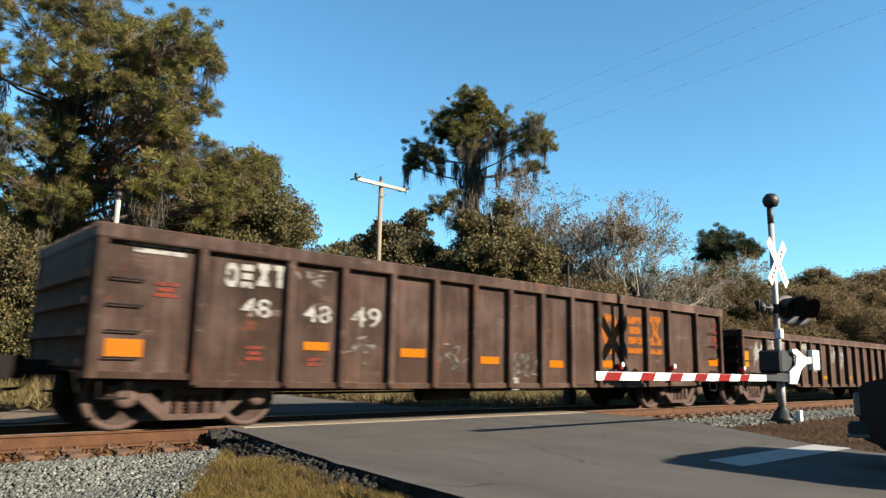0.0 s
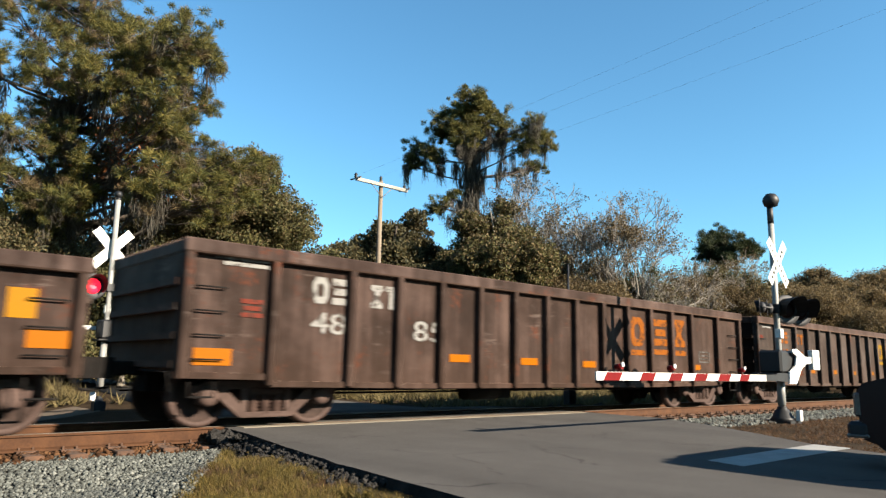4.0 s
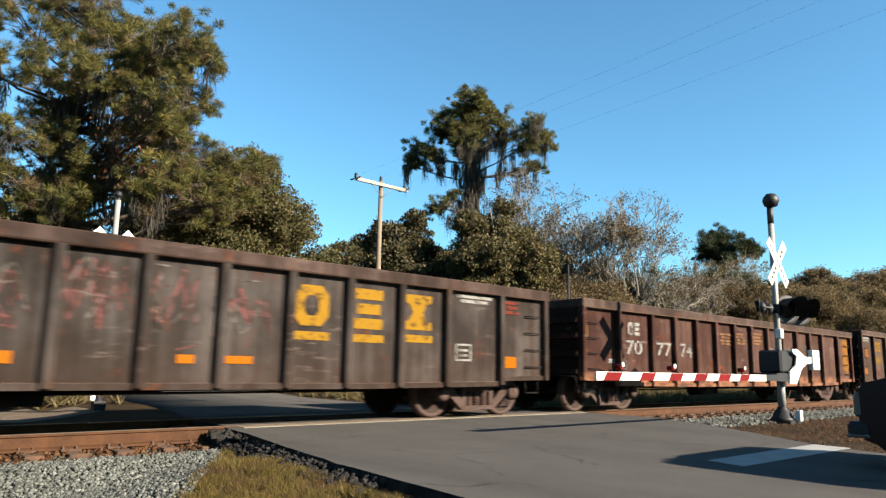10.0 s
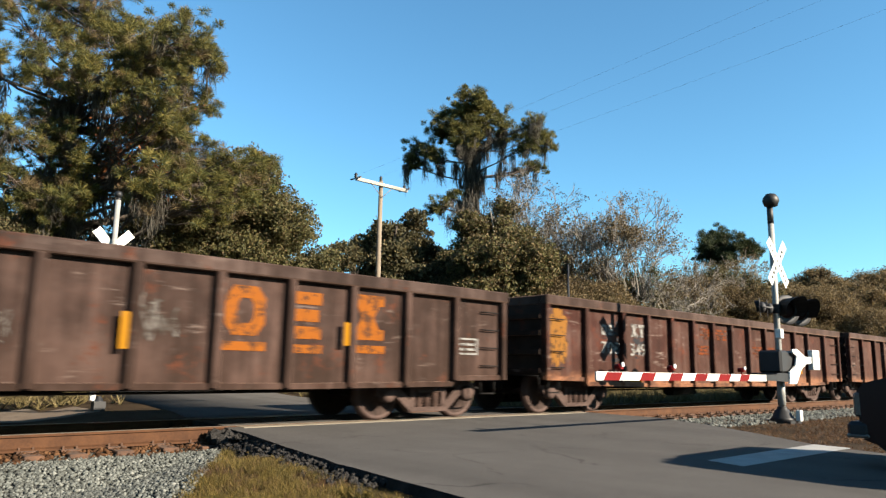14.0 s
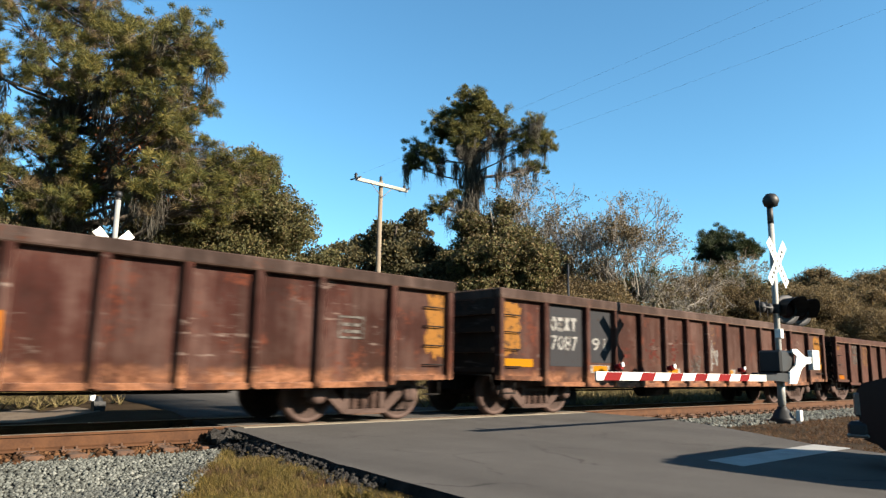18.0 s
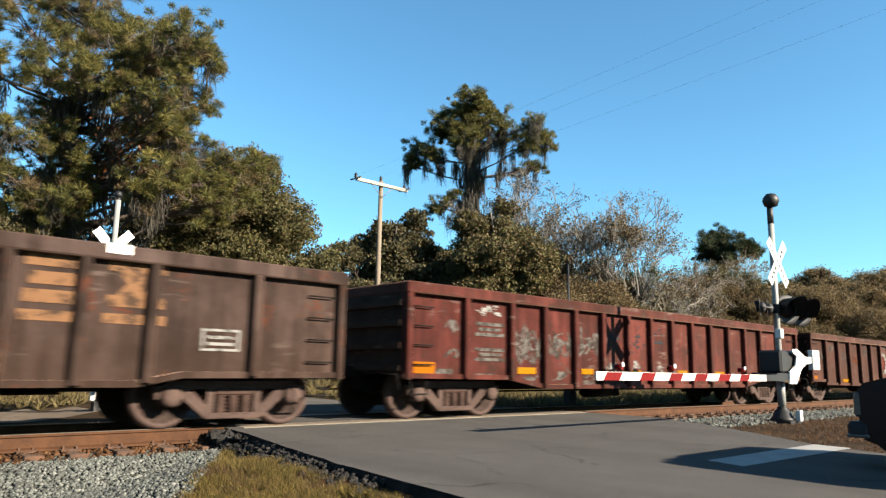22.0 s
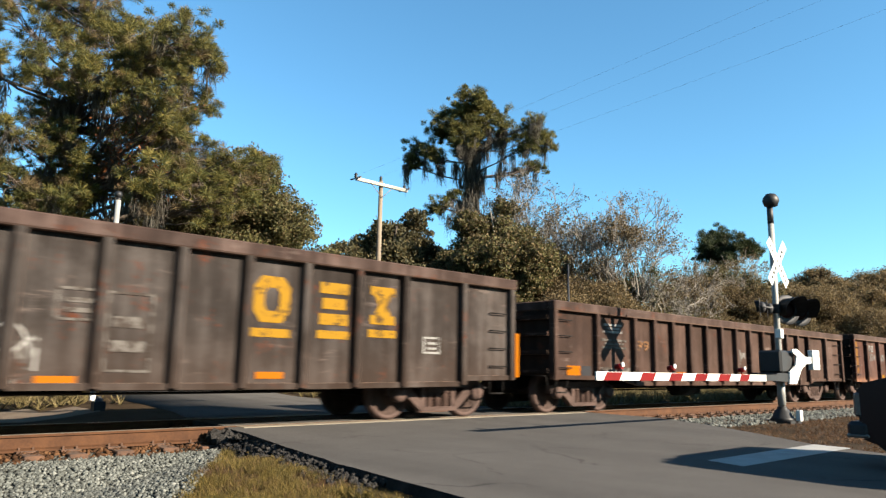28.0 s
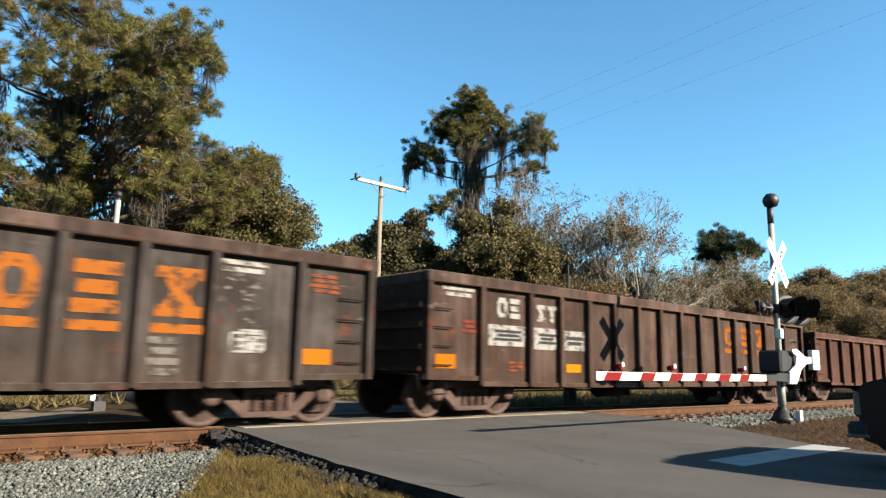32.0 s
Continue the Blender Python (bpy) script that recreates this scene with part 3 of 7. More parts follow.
        tagged(raw("ballast_stones", v, f, RUST_STONE), "ballast stones stained brown by brake dust between the ties", "ballast", kind="stuff")


def rubble():
    """Black broken asphalt where the road's corner meets the rail."""
    rng = random.Random(8)
    bm = bmesh.new()
    for i in range(1000):
        s = rng.uniform(0.012, 0.038) if i > 14 else rng.uniform(0.08, 0.13)
        y = -0.95 - 5.2 * rng.random() ** 1.5 if i > 14 else rng.uniform(-1.6, -0.95)
        off = rng.uniform(-0.02, 0.34) * (1.0 if i > 14 else 0.7)
        x = road_west_x(y) - off
        out = bmesh.ops.create_icosphere(bm, subdivisions=1, radius=s, matrix=pose(x, y, (ground_z(x, y) + (1 - off / 0.34) * max(0.0, -0.05 - ground_z(x, y)) if i > 14 else -0.13) - 0.02 * rng.random(), rng.uniform(0, 360), rng.uniform(0, 360)))
        for v in out["verts"]:
            v.co += Vector((rng.uniform(-1, 1), rng.uniform(-1, 1), rng.uniform(-1, 1))) * s * 0.25
    tagged(part("asphalt_rubble", bm, ASPHALT_EDGE), "black broken asphalt lumps at the road's edge", "rubble", kind="stuff")


def grass_patch(name, label, mat, n, area, size, blades=9, width=0.05, seed=1, clump=1.3):
    """Tufts of blades over an area given by a test on x, y."""
    rng = np.random.default_rng(seed)
    x0, x1, y0, y1, inside = area
    pts = []
    while len(pts) < n:
        x, y = rng.uniform(x0, x1), rng.uniform(y0, y1)
        if inside(x, y) and noise.noise((x * clump, y * clump, seed)) > rng.uniform(-0.75 if clump < 1.5 else -0.3, 0.35):
            pts.append((x, y, ground_z(x, y) - 0.01))
    v, f = tufts(rng, pts, size, blades, 0.45, width)
    tagged(raw(name, v, f, mat), label, "grass", kind="stuff")


def road_west_x(y):
    return float(np.interp(y, [-60, -14, -9.5, -7.1, -5.15, -3.5, -1.9, -0.86], [3.0, 3.2, 3.45, 3.7, 3.96, 4.26, 4.62, 4.75]))


def road_east_x(y):
    return float(np.interp(y, [-60, -14, -8.0, -7.1, -6.0, -4.4, -2.9, -0.86], [9.9, 9.95, 10.0, 10.35, 11.3, 12.5, 13.35, 13.5]))


ground_sheet()
road()
track()
ballast()
rubble()
VERGE = (1.2, 4.8, -8.5, -1.7, lambda x, y: road_west_x(y) - 0.35 - 0.42 * max(0.0, -2.0 - y) < x < road_west_x(y) - 0.2)
grass_patch("verge_grass", "dry yellow-brown grass along the road's broken edge", GRASS, 6500, VERGE, 0.075, 14, 0.035, 1, 2.6)
grass_patch("verge_tussocks", "taller tussocks of golden grass along the road", GRASS, 600, VERGE, 0.105, 18, 0.025, 6, 2.2)
grass_patch("verge_stalks", "withered brown stalks along the road", BROWN_GRASS, 1900, VERGE, 0.075, 10, 0.035, 9, 2.0)
grass_patch("verge_weeds", "low brown weeds between the road and the ballast", BROWN_GRASS, 6500,
            (10, 30, -9, -2.9, lambda x, y: x > road_east_x(y) + 0.05 and y < -4.2 + 0.3 * math.sin(x)), 0.075, 9, 0.05, 2)
grass_patch("far_grass", "tall yellow-green grass on the far side of the tracks", FAR_GRASS, 5200,
            (-8, 45, 3.4, 26, lambda x, y: (x < 4.6 and y > 10.5) or (x > 13.8 and y > 3.0) or (4.6 < x < 6.6 and y > 9)), 0.5, 9, 0.035, 3)


# ---- crossing signals, poles and the waiting pickup ----
def crossing_signal(x, y, turn, label, lit, mech_z, buck_z, top_z, arm_len, arm_z, off_y):
    """A mast with bell, crossbuck, flashers and a lowered gate arm; the arm points to the thing's -x, traffic comes from -y."""
    g = empty("crossing_signal", x, y, -0.03, turn)
    tagged(g, label, "crossing signal", "crossing signals")
    bm = bmesh.new()
    foot = 0.13 if lit else 0.27
    prism(bm, [(-foot, -foot), (foot, -foot), (foot, foot), (-foot, foot)], -0.5 if lit else -0.1, 0.03, axis="z")
    lathe(bm, [(0.27, 0.03), (0.22, 0.08), (0.15, 0.22), (0.1, 0.26), (0.1, 0.3)], Matrix.Scale(0.5, 4) if lit else Matrix.Identity(4), 8)
    part("base", bm, BLACK_PAINT, g)
    bm = bmesh.new()
    rod(bm, (0, 0, 0.3), (0, 0, top_z - 0.2), 0.062, sides=14)
    part("mast", bm, GALV, g)
    bm = bmesh.new()
    rod(bm, (0, 0, 0.32), (0, 0, mech_z - 0.3), 0.078, sides=14)
    part("mast_sleeve", bm, GALV, g, "pale sleeve round the foot of the mast")
    bm = bmesh.new()
    # black sleeve below the bell stands in for the mast's shaded side
    rod(bm, (0, 0, top_z - (0.25 if lit else 0.62)), (0, 0, top_z - 0.2), 0.064, sides=12)
    lathe(bm, [(0.03, -0.16), (0.13, -0.13), (0.17, -0.02), (0.155, 0.06), (0.1, 0.13), (0.03, 0.15)], Matrix.Translation((0, -0.03, top_z - 0.1)) @ Matrix.Scale(0.55 if lit else 1.0, 4), 16)
    part("bell", bm, BLACK_PAINT, g, "black warning bell")
    for s in (-1, 1):
        bm = bmesh.new()
        box(bm, -0.61, 0.61, -0.006 - 0.004 * (s + 1), 0.0 - 0.004 * (s + 1), -0.115, 0.115)
        m = pose(0, -0.085, buck_z) @ Matrix.Rotation(radians(47 * s), 4, "Y")
        bm.transform(m)
        blade = part("crossbuck_blade", bm, WHITE_PAINT, g, "white crossbuck blade")
        for i in range(8 if s > 0 else 7):
            a = -0.49 + 0.135 * i
            if turn == 0 and (s > 0 or abs(a + 0.04) > 0.15):
                bm = bmesh.new()
                box(bm, a + 0.01, a + 0.062, -0.018, -0.0135, -0.036, 0.036)
                bm.transform(m)
                part("letter_bar", bm, BLACK_PAINT, blade)
    # flashers on a cross arm
    fz = buck_z - 0.98
    bm = bmesh.new()
    rod(bm, (-0.7, 0, fz), (1.0, 0, fz), 0.028, sides=8)
    box(bm, -0.09, 0.09, -0.09, 0.09, fz - 0.1, fz + 0.1, 0.01)
    part("cross_arm", bm, BLACK_PAINT, g)
    for i, (dx, way) in enumerate(((0.42, 1), (-0.45, 1), (0.42, -1), (-0.45, -1)) if lit else ((0.3, -1), (0.95, -1), (-0.55, 1), (-0.2, 1))):
        m = pose(dx, 0.1 * way, fz, 0, 0, 0 if lit else (-30 if way < 0 else 22)) @ pose(0, 0, 0, 90 if way < 0 else -90) @ Matrix.Scale(1.25 if lit or way < 0 else 0.75, 4)
        bm = bmesh.new()
        lathe(bm, [(0.255, -0.012), (0.255, 0.0), (0.2, 0.004), (0.16, -0.0)], m, 24)
        lathe(bm, [(0.05, -0.16), (0.13, -0.12), (0.15, -0.012)], m, 16)
        unit = part("flasher", bm, FADED_BLACK, g)
        bm = bmesh.new()
        n = 14
        rows = []
        for z, r in ((0.0, 0.19), (0.42 if lit or way < 0 else 0.15, 0.2)):
            rows.append([bm.verts.new(m @ Vector((r * math.cos(radians(-35 + 250 * k / n)), -r * math.sin(radians(-35 + 250 * k / n)) * way, z * (1 - 0.55 * abs(k / n - 0.5) * 2)))) for k in range(n + 1)])
        for k in range(n):
            bm.faces.new((rows[0][k], rows[0][k + 1], rows[1][k + 1], rows[1][k]))
        bmesh.ops.solidify(bm, geom=bm.faces[:], thickness=0.008)
        part("hood", bm, BLACK_PAINT, unit)
        bm = bmesh.new()
        lathe(bm, [(0.15, 0.004), (0.12, 0.03), (0.06, 0.045)], m, 18)
        part("lens", bm, LAMP_RED if (lit and way > 0) else LENS_RED, unit, "red lamp lens")
    # small bracket and junction box under the flashers
    bm = bmesh.new()
    box(bm, -0.07, 0.07, -0.1, 0.03, fz - 0.62, fz - 0.42, 0.012)
    part("junction_box", bm, WHITE_PAINT, g)
    # gate mechanism
    bm = bmesh.new()
    box(bm, -0.5, 0.16, off_y - 0.05, 0.22, mech_z - 0.22, mech_z + 0.24, 0.04)
    box(bm, -0.8, 0.2, off_y - 0.08, 0.24, mech_z - 0.26, mech_z - 0.22, 0.01)
    part("gate_mechanism", bm, BLACK_PAINT, g, "black gate motor box")
    bm = bmesh.new()
    if lit:
        box(bm, 0.05, 0.82, off_y - 0.13, off_y - 0.1, mech_z, mech_z + 0.1)
    else:
        prism(bm, [(dx, mech_z + dz) for dx, dz in ((-0.35, -0.43), (0.0, -0.43), (0.15, -0.27), (0.3, -0.12), (0.55, -0.02), (0.82, 0.0), (0.82, 0.13), (0.5, 0.13), (0.3, 0.21),
               (0.1, 0.28), (-0.14, 0.27), (-0.1, 0.19), (0.08, 0.13), (-0.02, -0.07), (-0.3, -0.19))], off_y - 0.13, off_y - 0.1)
    part("counterweight_arm", bm, WHITE_PAINT, g, "white counterweight arm")
    bm = bmesh.new()
    box(bm, 0.82, 1.17, off_y - 0.17, off_y - 0.06, mech_z - 0.14, mech_z + 0.28, 0.012)
    part("counterweight", bm, WHITE_PAINT, g, "white counterweight plate")
    x_arm = -1.46
    bm = bmesh.new()
    prism(bm, [(0.1, mech_z - 0.4), (x_arm, arm_z - 0.05), (x_arm, arm_z + 0.05), (0.1, mech_z - 0.22)], off_y - 0.1, off_y - 0.06)
    part("arm_bracket", bm, BLACK_PAINT, g)
    bm = bmesh.new()
    x1 = -1.44
    prism(bm, [(x1, arm_z - 0.065), (x1, arm_z + 0.055), (x1 - arm_len, arm_z + 0.06), (x1 - arm_len, arm_z - 0.062)], off_y - 0.14, off_y - 0.11)
    arm = part("gate_arm", bm, WHITE_PAINT, g, "lowered gate arm with red and white stripes")
    k = arm_len / 5.41
    for i, (a, w) in enumerate(((0.76, 0.35), (1.5, 0.41), (2.33, 0.39), (3.14, 0.37), (3.96, 0.37), (4.86, 0.39))):
        c, d = x1 - a * k, x1 - (a + w) * k
        bm = bmesh.new()
        prism(bm, [(c, arm_z - 0.063), (d, arm_z - 0.063), (d + 0.09, arm_z + 0.054), (c + 0.09, arm_z + 0.054)], off_y - 0.144, off_y - 0.1395)
        part("red_stripe", bm, RED_FILM, arm)
    for a in (0.98, 3.4, 4.84):
        a = x1 - a * k
        bm = bmesh.new()
        rod(bm, (a, off_y - 0.125, arm_z + 0.06), (a, off_y - 0.125, arm_z + 0.1), 0.012, sides=6)
        rod(bm, (a, off_y - 0.18, arm_z + 0.14), (a, off_y - 0.07, arm_z + 0.13), 0.042, sides=10)
        lamp = part("gate_lamp", bm, RED_FILM, arm, "small red gate lamp")
        bm = bmesh.new()
        rod(bm, (a, off_y - 0.2, arm_z + 0.165), (a, off_y - 0.18, arm_z + 0.165), 0.035, sides=10)
        part("lamp_rim", bm, WHITE_PAINT, lamp)
    bm = bmesh.new()
    box(bm, 0.0, 0.12, -0.36, -0.26, 0.02, 0.24, 0.012)
    part("label_plate", bm, WHITE_PAINT, g, "white plate at the foot of the mast")
    return g


crossing_signal(15.13, -4.72, 0, "railroad crossing signal with white crossbuck and lowered gate at the roadside", False, 1.2, 3.3, 4.78, 5.41, 0.885, -0.2)
crossing_signal(5.27, 7.08, 180, "far crossing signal with white crossbuck and lit red lamp", True, 1.72, 3.72, 5.2, 3.6, 1.2, -0.2)


def thin_post():
    g = empty("signal_post", 17.6, 2.7, -0.1)
    tagged(g, "thin dark steel post behind the tracks", "post")
    bm = bmesh.new()
    rod(bm, (0, 0, 0), (0, 0, 4.35), 0.04, 0.03, 8)
    part("shaft", bm, BLACK_PAINT, g)
    bm = bmesh.new()
    box(bm, -0.16, 0.16, -0.12, 0.12, 0.0, 0.75, 0.015)
    part("cabinet", bm, BLACK_PAINT, g)


thin_post()
ARM = Vector((0.7465, -0.6654, 0))
BEAM = Vector((0.9994, 0.035, 0))


def utility_pole(x, y, h):
    g = empty("utility_pole", x, y, -0.1)
    tagged(g, "weathered wooden utility pole with a single cross arm", "utility pole", "utility poles")
    bm = bmesh.new()
    rod(bm, (0, 0, 0), (0.02, 0, h), 0.16, 0.1, 12)
    part("pole", bm, POLE_WOOD, g)
    bm = bmesh.new()
    box(bm, -1.6, 1.6, -0.2, -0.06, h - 0.3, h - 0.14, 0.01)
    bm.transform(Matrix.Rotation(math.atan2(BEAM.y, BEAM.x), 4, "Z"))
    part("crossarm", bm, SUNLIT_WOOD, g)
    for u in (-1.52, 0.0, 1.52):
        bm = bmesh.new()
        lathe(bm, [(0.02, 0), (0.06, 0.03), (0.035, 0.07), (0.06, 0.1), (0.03, 0.16)], Matrix.Translation(BEAM * u + Vector((0, 0, h - 0.14 if u else h))) @ Matrix.Scale(1.5, 4), 8)
        part("insulator", bm, BLACK_PAINT, g)
    for u in (-1.52, 1.52):
        bm = bmesh.new()
        e = BEAM * u + Vector((0, 0, h - 0.16))
        side = Vector((-BEAM.y, BEAM.x, 0))
        rod(bm, e - side * 0.4, e + side * 0.4, 0.04, sides=6)
        part("clamp", bm, BLACK_PAINT, g)
    bm = bmesh.new()
    for s in (-1, 1):
        rod(bm, BEAM * 0.62 * s + Vector((0.0, -0.12, h - 0.3)), Vector((0.0, -0.12, h - 0.85)), 0.018, sides=6)
    part("brace", bm, POLE_WOOD, g)


utility_pole(19.85, 15.9, 10.05)
utility_pole(11.1, -42.4, 10.05)


def power_lines():
    g = empty("power_lines", 19.85, 15.9, 9.9)
    tagged(g, "three thin sagging overhead wires between the poles", "power line")
    a0, b0 = Vector((19.85, 15.9, 9.9)), Vector((11.1, -42.4, 9.9))
    for u in (-1.52, 1.05, 0.0):
        pts = []
        for i in range(41):
            s = i / 40
            p = a0.lerp(b0, s) + BEAM * u
            pts.append((p.x - 19.85, p.y - 15.9, p.z - 9.9 + (0.3 if u == 0 else 0) - 2.6 * s * (1 - s), 0.0022))
        v, f = tubes([pts], 4)
        raw("wire", v, f, WIRE, g)


power_lines()


def pickup():
    """A dark maroon pickup waiting at the stop bar, nose towards the track (+y)."""
    g = empty("pickup_truck", 8.98, -8.38, -0.012)
    tagged(g, "dark maroon pickup truck waiting at the crossing", "pickup truck")
    paint = mottled("pickup_paint", (0.006, 0.0016, 0.0022), (0.011, 0.003, 0.0038), 2, 40, 0.3, bump=0.02, world_space=False, spec=0.2)
    chrome = mottled("dull_chrome", (0.012, 0.012, 0.014), (0.024, 0.024, 0.027), 2, 30, 0.4, 0.3, bump=0.02, world_space=False, spec=0.3)
    glass, n, l, b = material("pickup_glass", 0.05)
    b.inputs["Base Color"].default_value = (0.01, 0.012, 0.014, 1)
    tyre_m = mottled("tyre_rubber", (0.00608, 0.00608, 0.00608), (0.01368, 0.01368, 0.01368), 4, 40, 0.9, world_space=False)
    head_m = mottled("headlight_glass", (0.05, 0.046, 0.04), (0.09, 0.083, 0.072), 6, 40, 0.15, world_space=False)
    # body side outline in y, z with wheel arches
    def arch(yc, r):
        return [(yc + r * math.cos(radians(a)), 0.36 + r * math.sin(radians(a))) for a in range(0, 181, 15)]
    side = arch(-0.92, 0.43) + arch(-4.75, 0.43) + [(-5.75, 0.45), (-5.8, 1.06), (-3.3, 1.06), (-1.2, 1.04), (-0.34, 0.92), (-0.12, 0.86), (-0.05, 0.78), (-0.06, 0.3), (-0.3, 0.22), (-0.42, 0.25)]
    bm = bmesh.new()
    prism(bm, side, -0.93, 0.93, axis="x")
    bmesh.ops.bevel(bm, geom=[e for e in bm.edges if abs(e.calc_face_angle(0)) > 0.9], offset=0.03, segments=2, affect="EDGES")
    part("body", bm, paint, g)
    bm = bmesh.new()
    prism(bm, [(-1.0, 1.0), (-2.15, 1.76), (-2.6, 1.86), (-4.2, 1.9), (-4.6, 1.0)], -0.86, 0.86, axis="x")
    bmesh.ops.bevel(bm, geom=bm.edges[:], offset=0.06, segments=2, affect="EDGES")
    cab = part("cab", bm, paint, g)
    for s in (-1, 1):
        bm = bmesh.new()
        prism(bm, [(-1.5, 1.06), (-2.25, 1.68), (-4.0, 1.76), (-4.2, 1.06)], s * 0.858, s * 0.866, axis="x")
        part("side_window", bm, glass, cab)
    bm = bmesh.new()
    v = [bm.verts.new(p) for p in ((-0.74, -1.02, 1.07), (0.74, -1.02, 1.07), (0.68, -2.04, 1.745), (-0.68, -2.04, 1.745))]
    bm.faces.new(v)
    part("windscreen", bm, glass, cab)
    bm = bmesh.new()
    box(bm, -0.95, 0.95, -0.15, 0.055, 0.31, 0.47, 0.035)
    bumper = part("front_bumper", bm, BLACK_PAINT, g, "dark front bumper with a bright lower lip")
    bm = bmesh.new()
    box(bm, -0.955, 0.955, -0.155, 0.061, 0.31, 0.35, 0.015)
    part("bumper_lip", bm, head_m, bumper, "pale metal lip")
    bm = bmesh.new()
    prism(bm, [(-0.1, 0.3), (-0.55, 0.3), (-0.5, 0.16), (-0.3, 0.14)], -0.8, 0.8, axis="x")
    part("air_dam", bm, BLACK_PAINT, g)
    bm = bmesh.new()
    box(bm, -0.6, 0.6, -0.07, -0.02, 0.52, 0.74, 0.01)
    part("grille", bm, BLACK_PAINT, g)
    for s in (-1, 1):
        bm = bmesh.new()
        box(bm, min(s * 0.66, s * 0.925), max(s * 0.66, s * 0.925), -0.17, -0.015, 0.52, 0.76, 0.02)
        part("headlight", bm, head_m, g)
        bm = bmesh.new()
        box(bm, min(s * 0.84, s * 1.16), max(s * 0.84, s * 1.16), -1.62, -1.5, 1.1, 1.36, 0.03)
        part("mirror", bm, BLACK_PAINT, g)
        for yc in (-0.92, -4.75):
            m = pose(s * 0.78, yc, 0.36, 0, 90 * s)
            bm = bmesh.new()
            lathe(bm, [(0.21, -0.1), (0.33, -0.1), (0.36, -0.06), (0.36, 0.07), (0.33, 0.1), (0.21, 0.1)], m, 28)
            wheel = part("wheel", bm, tyre_m, g, "black tyre")
            bm = bmesh.new()
            lathe(bm, [(0.205, 0.02), (0.205, 0.09), (0.12, 0.05), (0.06, 0.09), (0.03, 0.1)], m, 20)
            part("rim", bm, chrome, wheel)


pickup()


# ---- trees ----
AWAY = Vector((0.6654, 0.7465, 0))


def tree(name, label, x, y, lobes, bark, leaf, seed, trunk_r=0.25, top=None, size=0.2, per_m3=170, needles=False, moss=0, depth=1.0, extra=None, sparse=1.0, fill=0.4, moss_top=99.0, patch=None, clump=0.4, shroud=None, limb=1.0):
    """A trunk with limbs that carry lobes of foliage; lobes are (across, height, radius), their depth is drawn at random."""
    rng = np.random.default_rng(seed)
    gz = ground_z(x, y)
    g = empty(name, x, y, gz)
    tagged(g, label, "tree", "trees beyond the tracks")
    h = top or max(z + r * 0.3 for u, z, r in lobes)
    line = []
    for i in range(13):
        s = i / 12
        w = 0.5 * s
        line.append((w * noise.noise((seed, s * 2.2, 0)) * 1.2, w * noise.noise((seed, s * 2.2, 5)) * 1.2, h * s * 0.97, trunk_r * (1 - 0.82 * s) * (1.25 if i == 0 else 1)))
    spine = np.array(line)
    lines = [line]
    centres, rads = [], []
    for u, z, r in lobes:
        d = rng.uniform(-1, 1) * depth * (abs(u) * 0.5 + r * 1.4)
        c = np.array([ARM.x * u + AWAY.x * d, ARM.y * u + AWAY.y * d, z])
        centres.append(c), rads.append(r * 1.18)
    if depth > 0.5:
        # lobes behind and before the silhouette fill the crown out in depth
        for u, z, r in lobes:
            for s in (-1, 1):
                d = s * rng.uniform(0.8, 1.9) * r + s * 0.25 * abs(u)
                c = np.array([ARM.x * u * 0.75 + AWAY.x * d, ARM.y * u * 0.75 + AWAY.y * d, z - rng.uniform(0, 0.5) * r])
                if rng.uniform() < (fill if z > 0.55 * h else 0.75):
                    centres.append(c), rads.append(r * 0.85)
    pts, tuft_c, tuft_r = [], [], []
    for c, r in zip(centres, rads):
        zs = max(0.12 * h, c[2] - np.hypot(c[0], c[1]) * (rng.uniform(0.12, 0.4) if needles else rng.uniform(0.35, 0.7)) - 0.3 * r)
        k = np.array([np.interp(zs, spine[:, 2], spine[:, j]) for j in range(4)])
        a = np.array([k[0], k[1], zs])
        mid = a * 0.5 + c * 0.5 + rng.normal(size=3) * 0.22 * r + np.array([0, 0, -0.12 * r])
        r0 = min(k[3] * 0.5, limb * (0.03 + 0.009 * np.linalg.norm(c - a)))
        lines.append([(*a, r0), (*(a * 0.72 + mid * 0.28 + rng.normal(size=3) * 0.05), r0 * 0.85), (*mid, r0 * 0.65), (*c, r0 * 0.3)])
        n_sub = max(7, int((18 if needles else 36 if trunk_r > 0.2 else 20) * r))
        for i in range(n_sub):
            o = rng.normal(size=3)
            o *= rng.uniform(0.4, 1.12) * r / np.linalg.norm(o)
            o[2] *= 0.75
            e = c + o
            st = mid + (c - mid) * rng.uniform(0.2, 1.0)
            bend = (st + e) / 2 + rng.normal(size=3) * 0.1 * r
            lines.append([(*st, r0 * 0.32), (*bend, r0 * 0.22), (*e, 0.008)])
            if needles:
                for q in range(rng.integers(1, 4)):
                    tuft_c.append(e + rng.normal(size=3) * clump * 0.55), tuft_r.append(clump * rng.uniform(0.55, 1.15))
                continue
            cl = (rng.uniform(0.11, 0.22) if trunk_r > 0.2 else rng.uniform(0.14, 0.27)) * r ** 0.8
            m = int(per_m3 * sparse * cl ** 2 * rng.uniform(2.0, 4.2))
            q = rng.normal(size=(m, 3))
            q *= cl * 0.6
            q[:, 2] *= 0.8
            pts.append(e + q)
        if needles:
            continue
        # loose foliage between the clumps
        m = int(per_m3 * sparse * r ** 2 * 2.6)
        q = rng.normal(size=(m, 3))
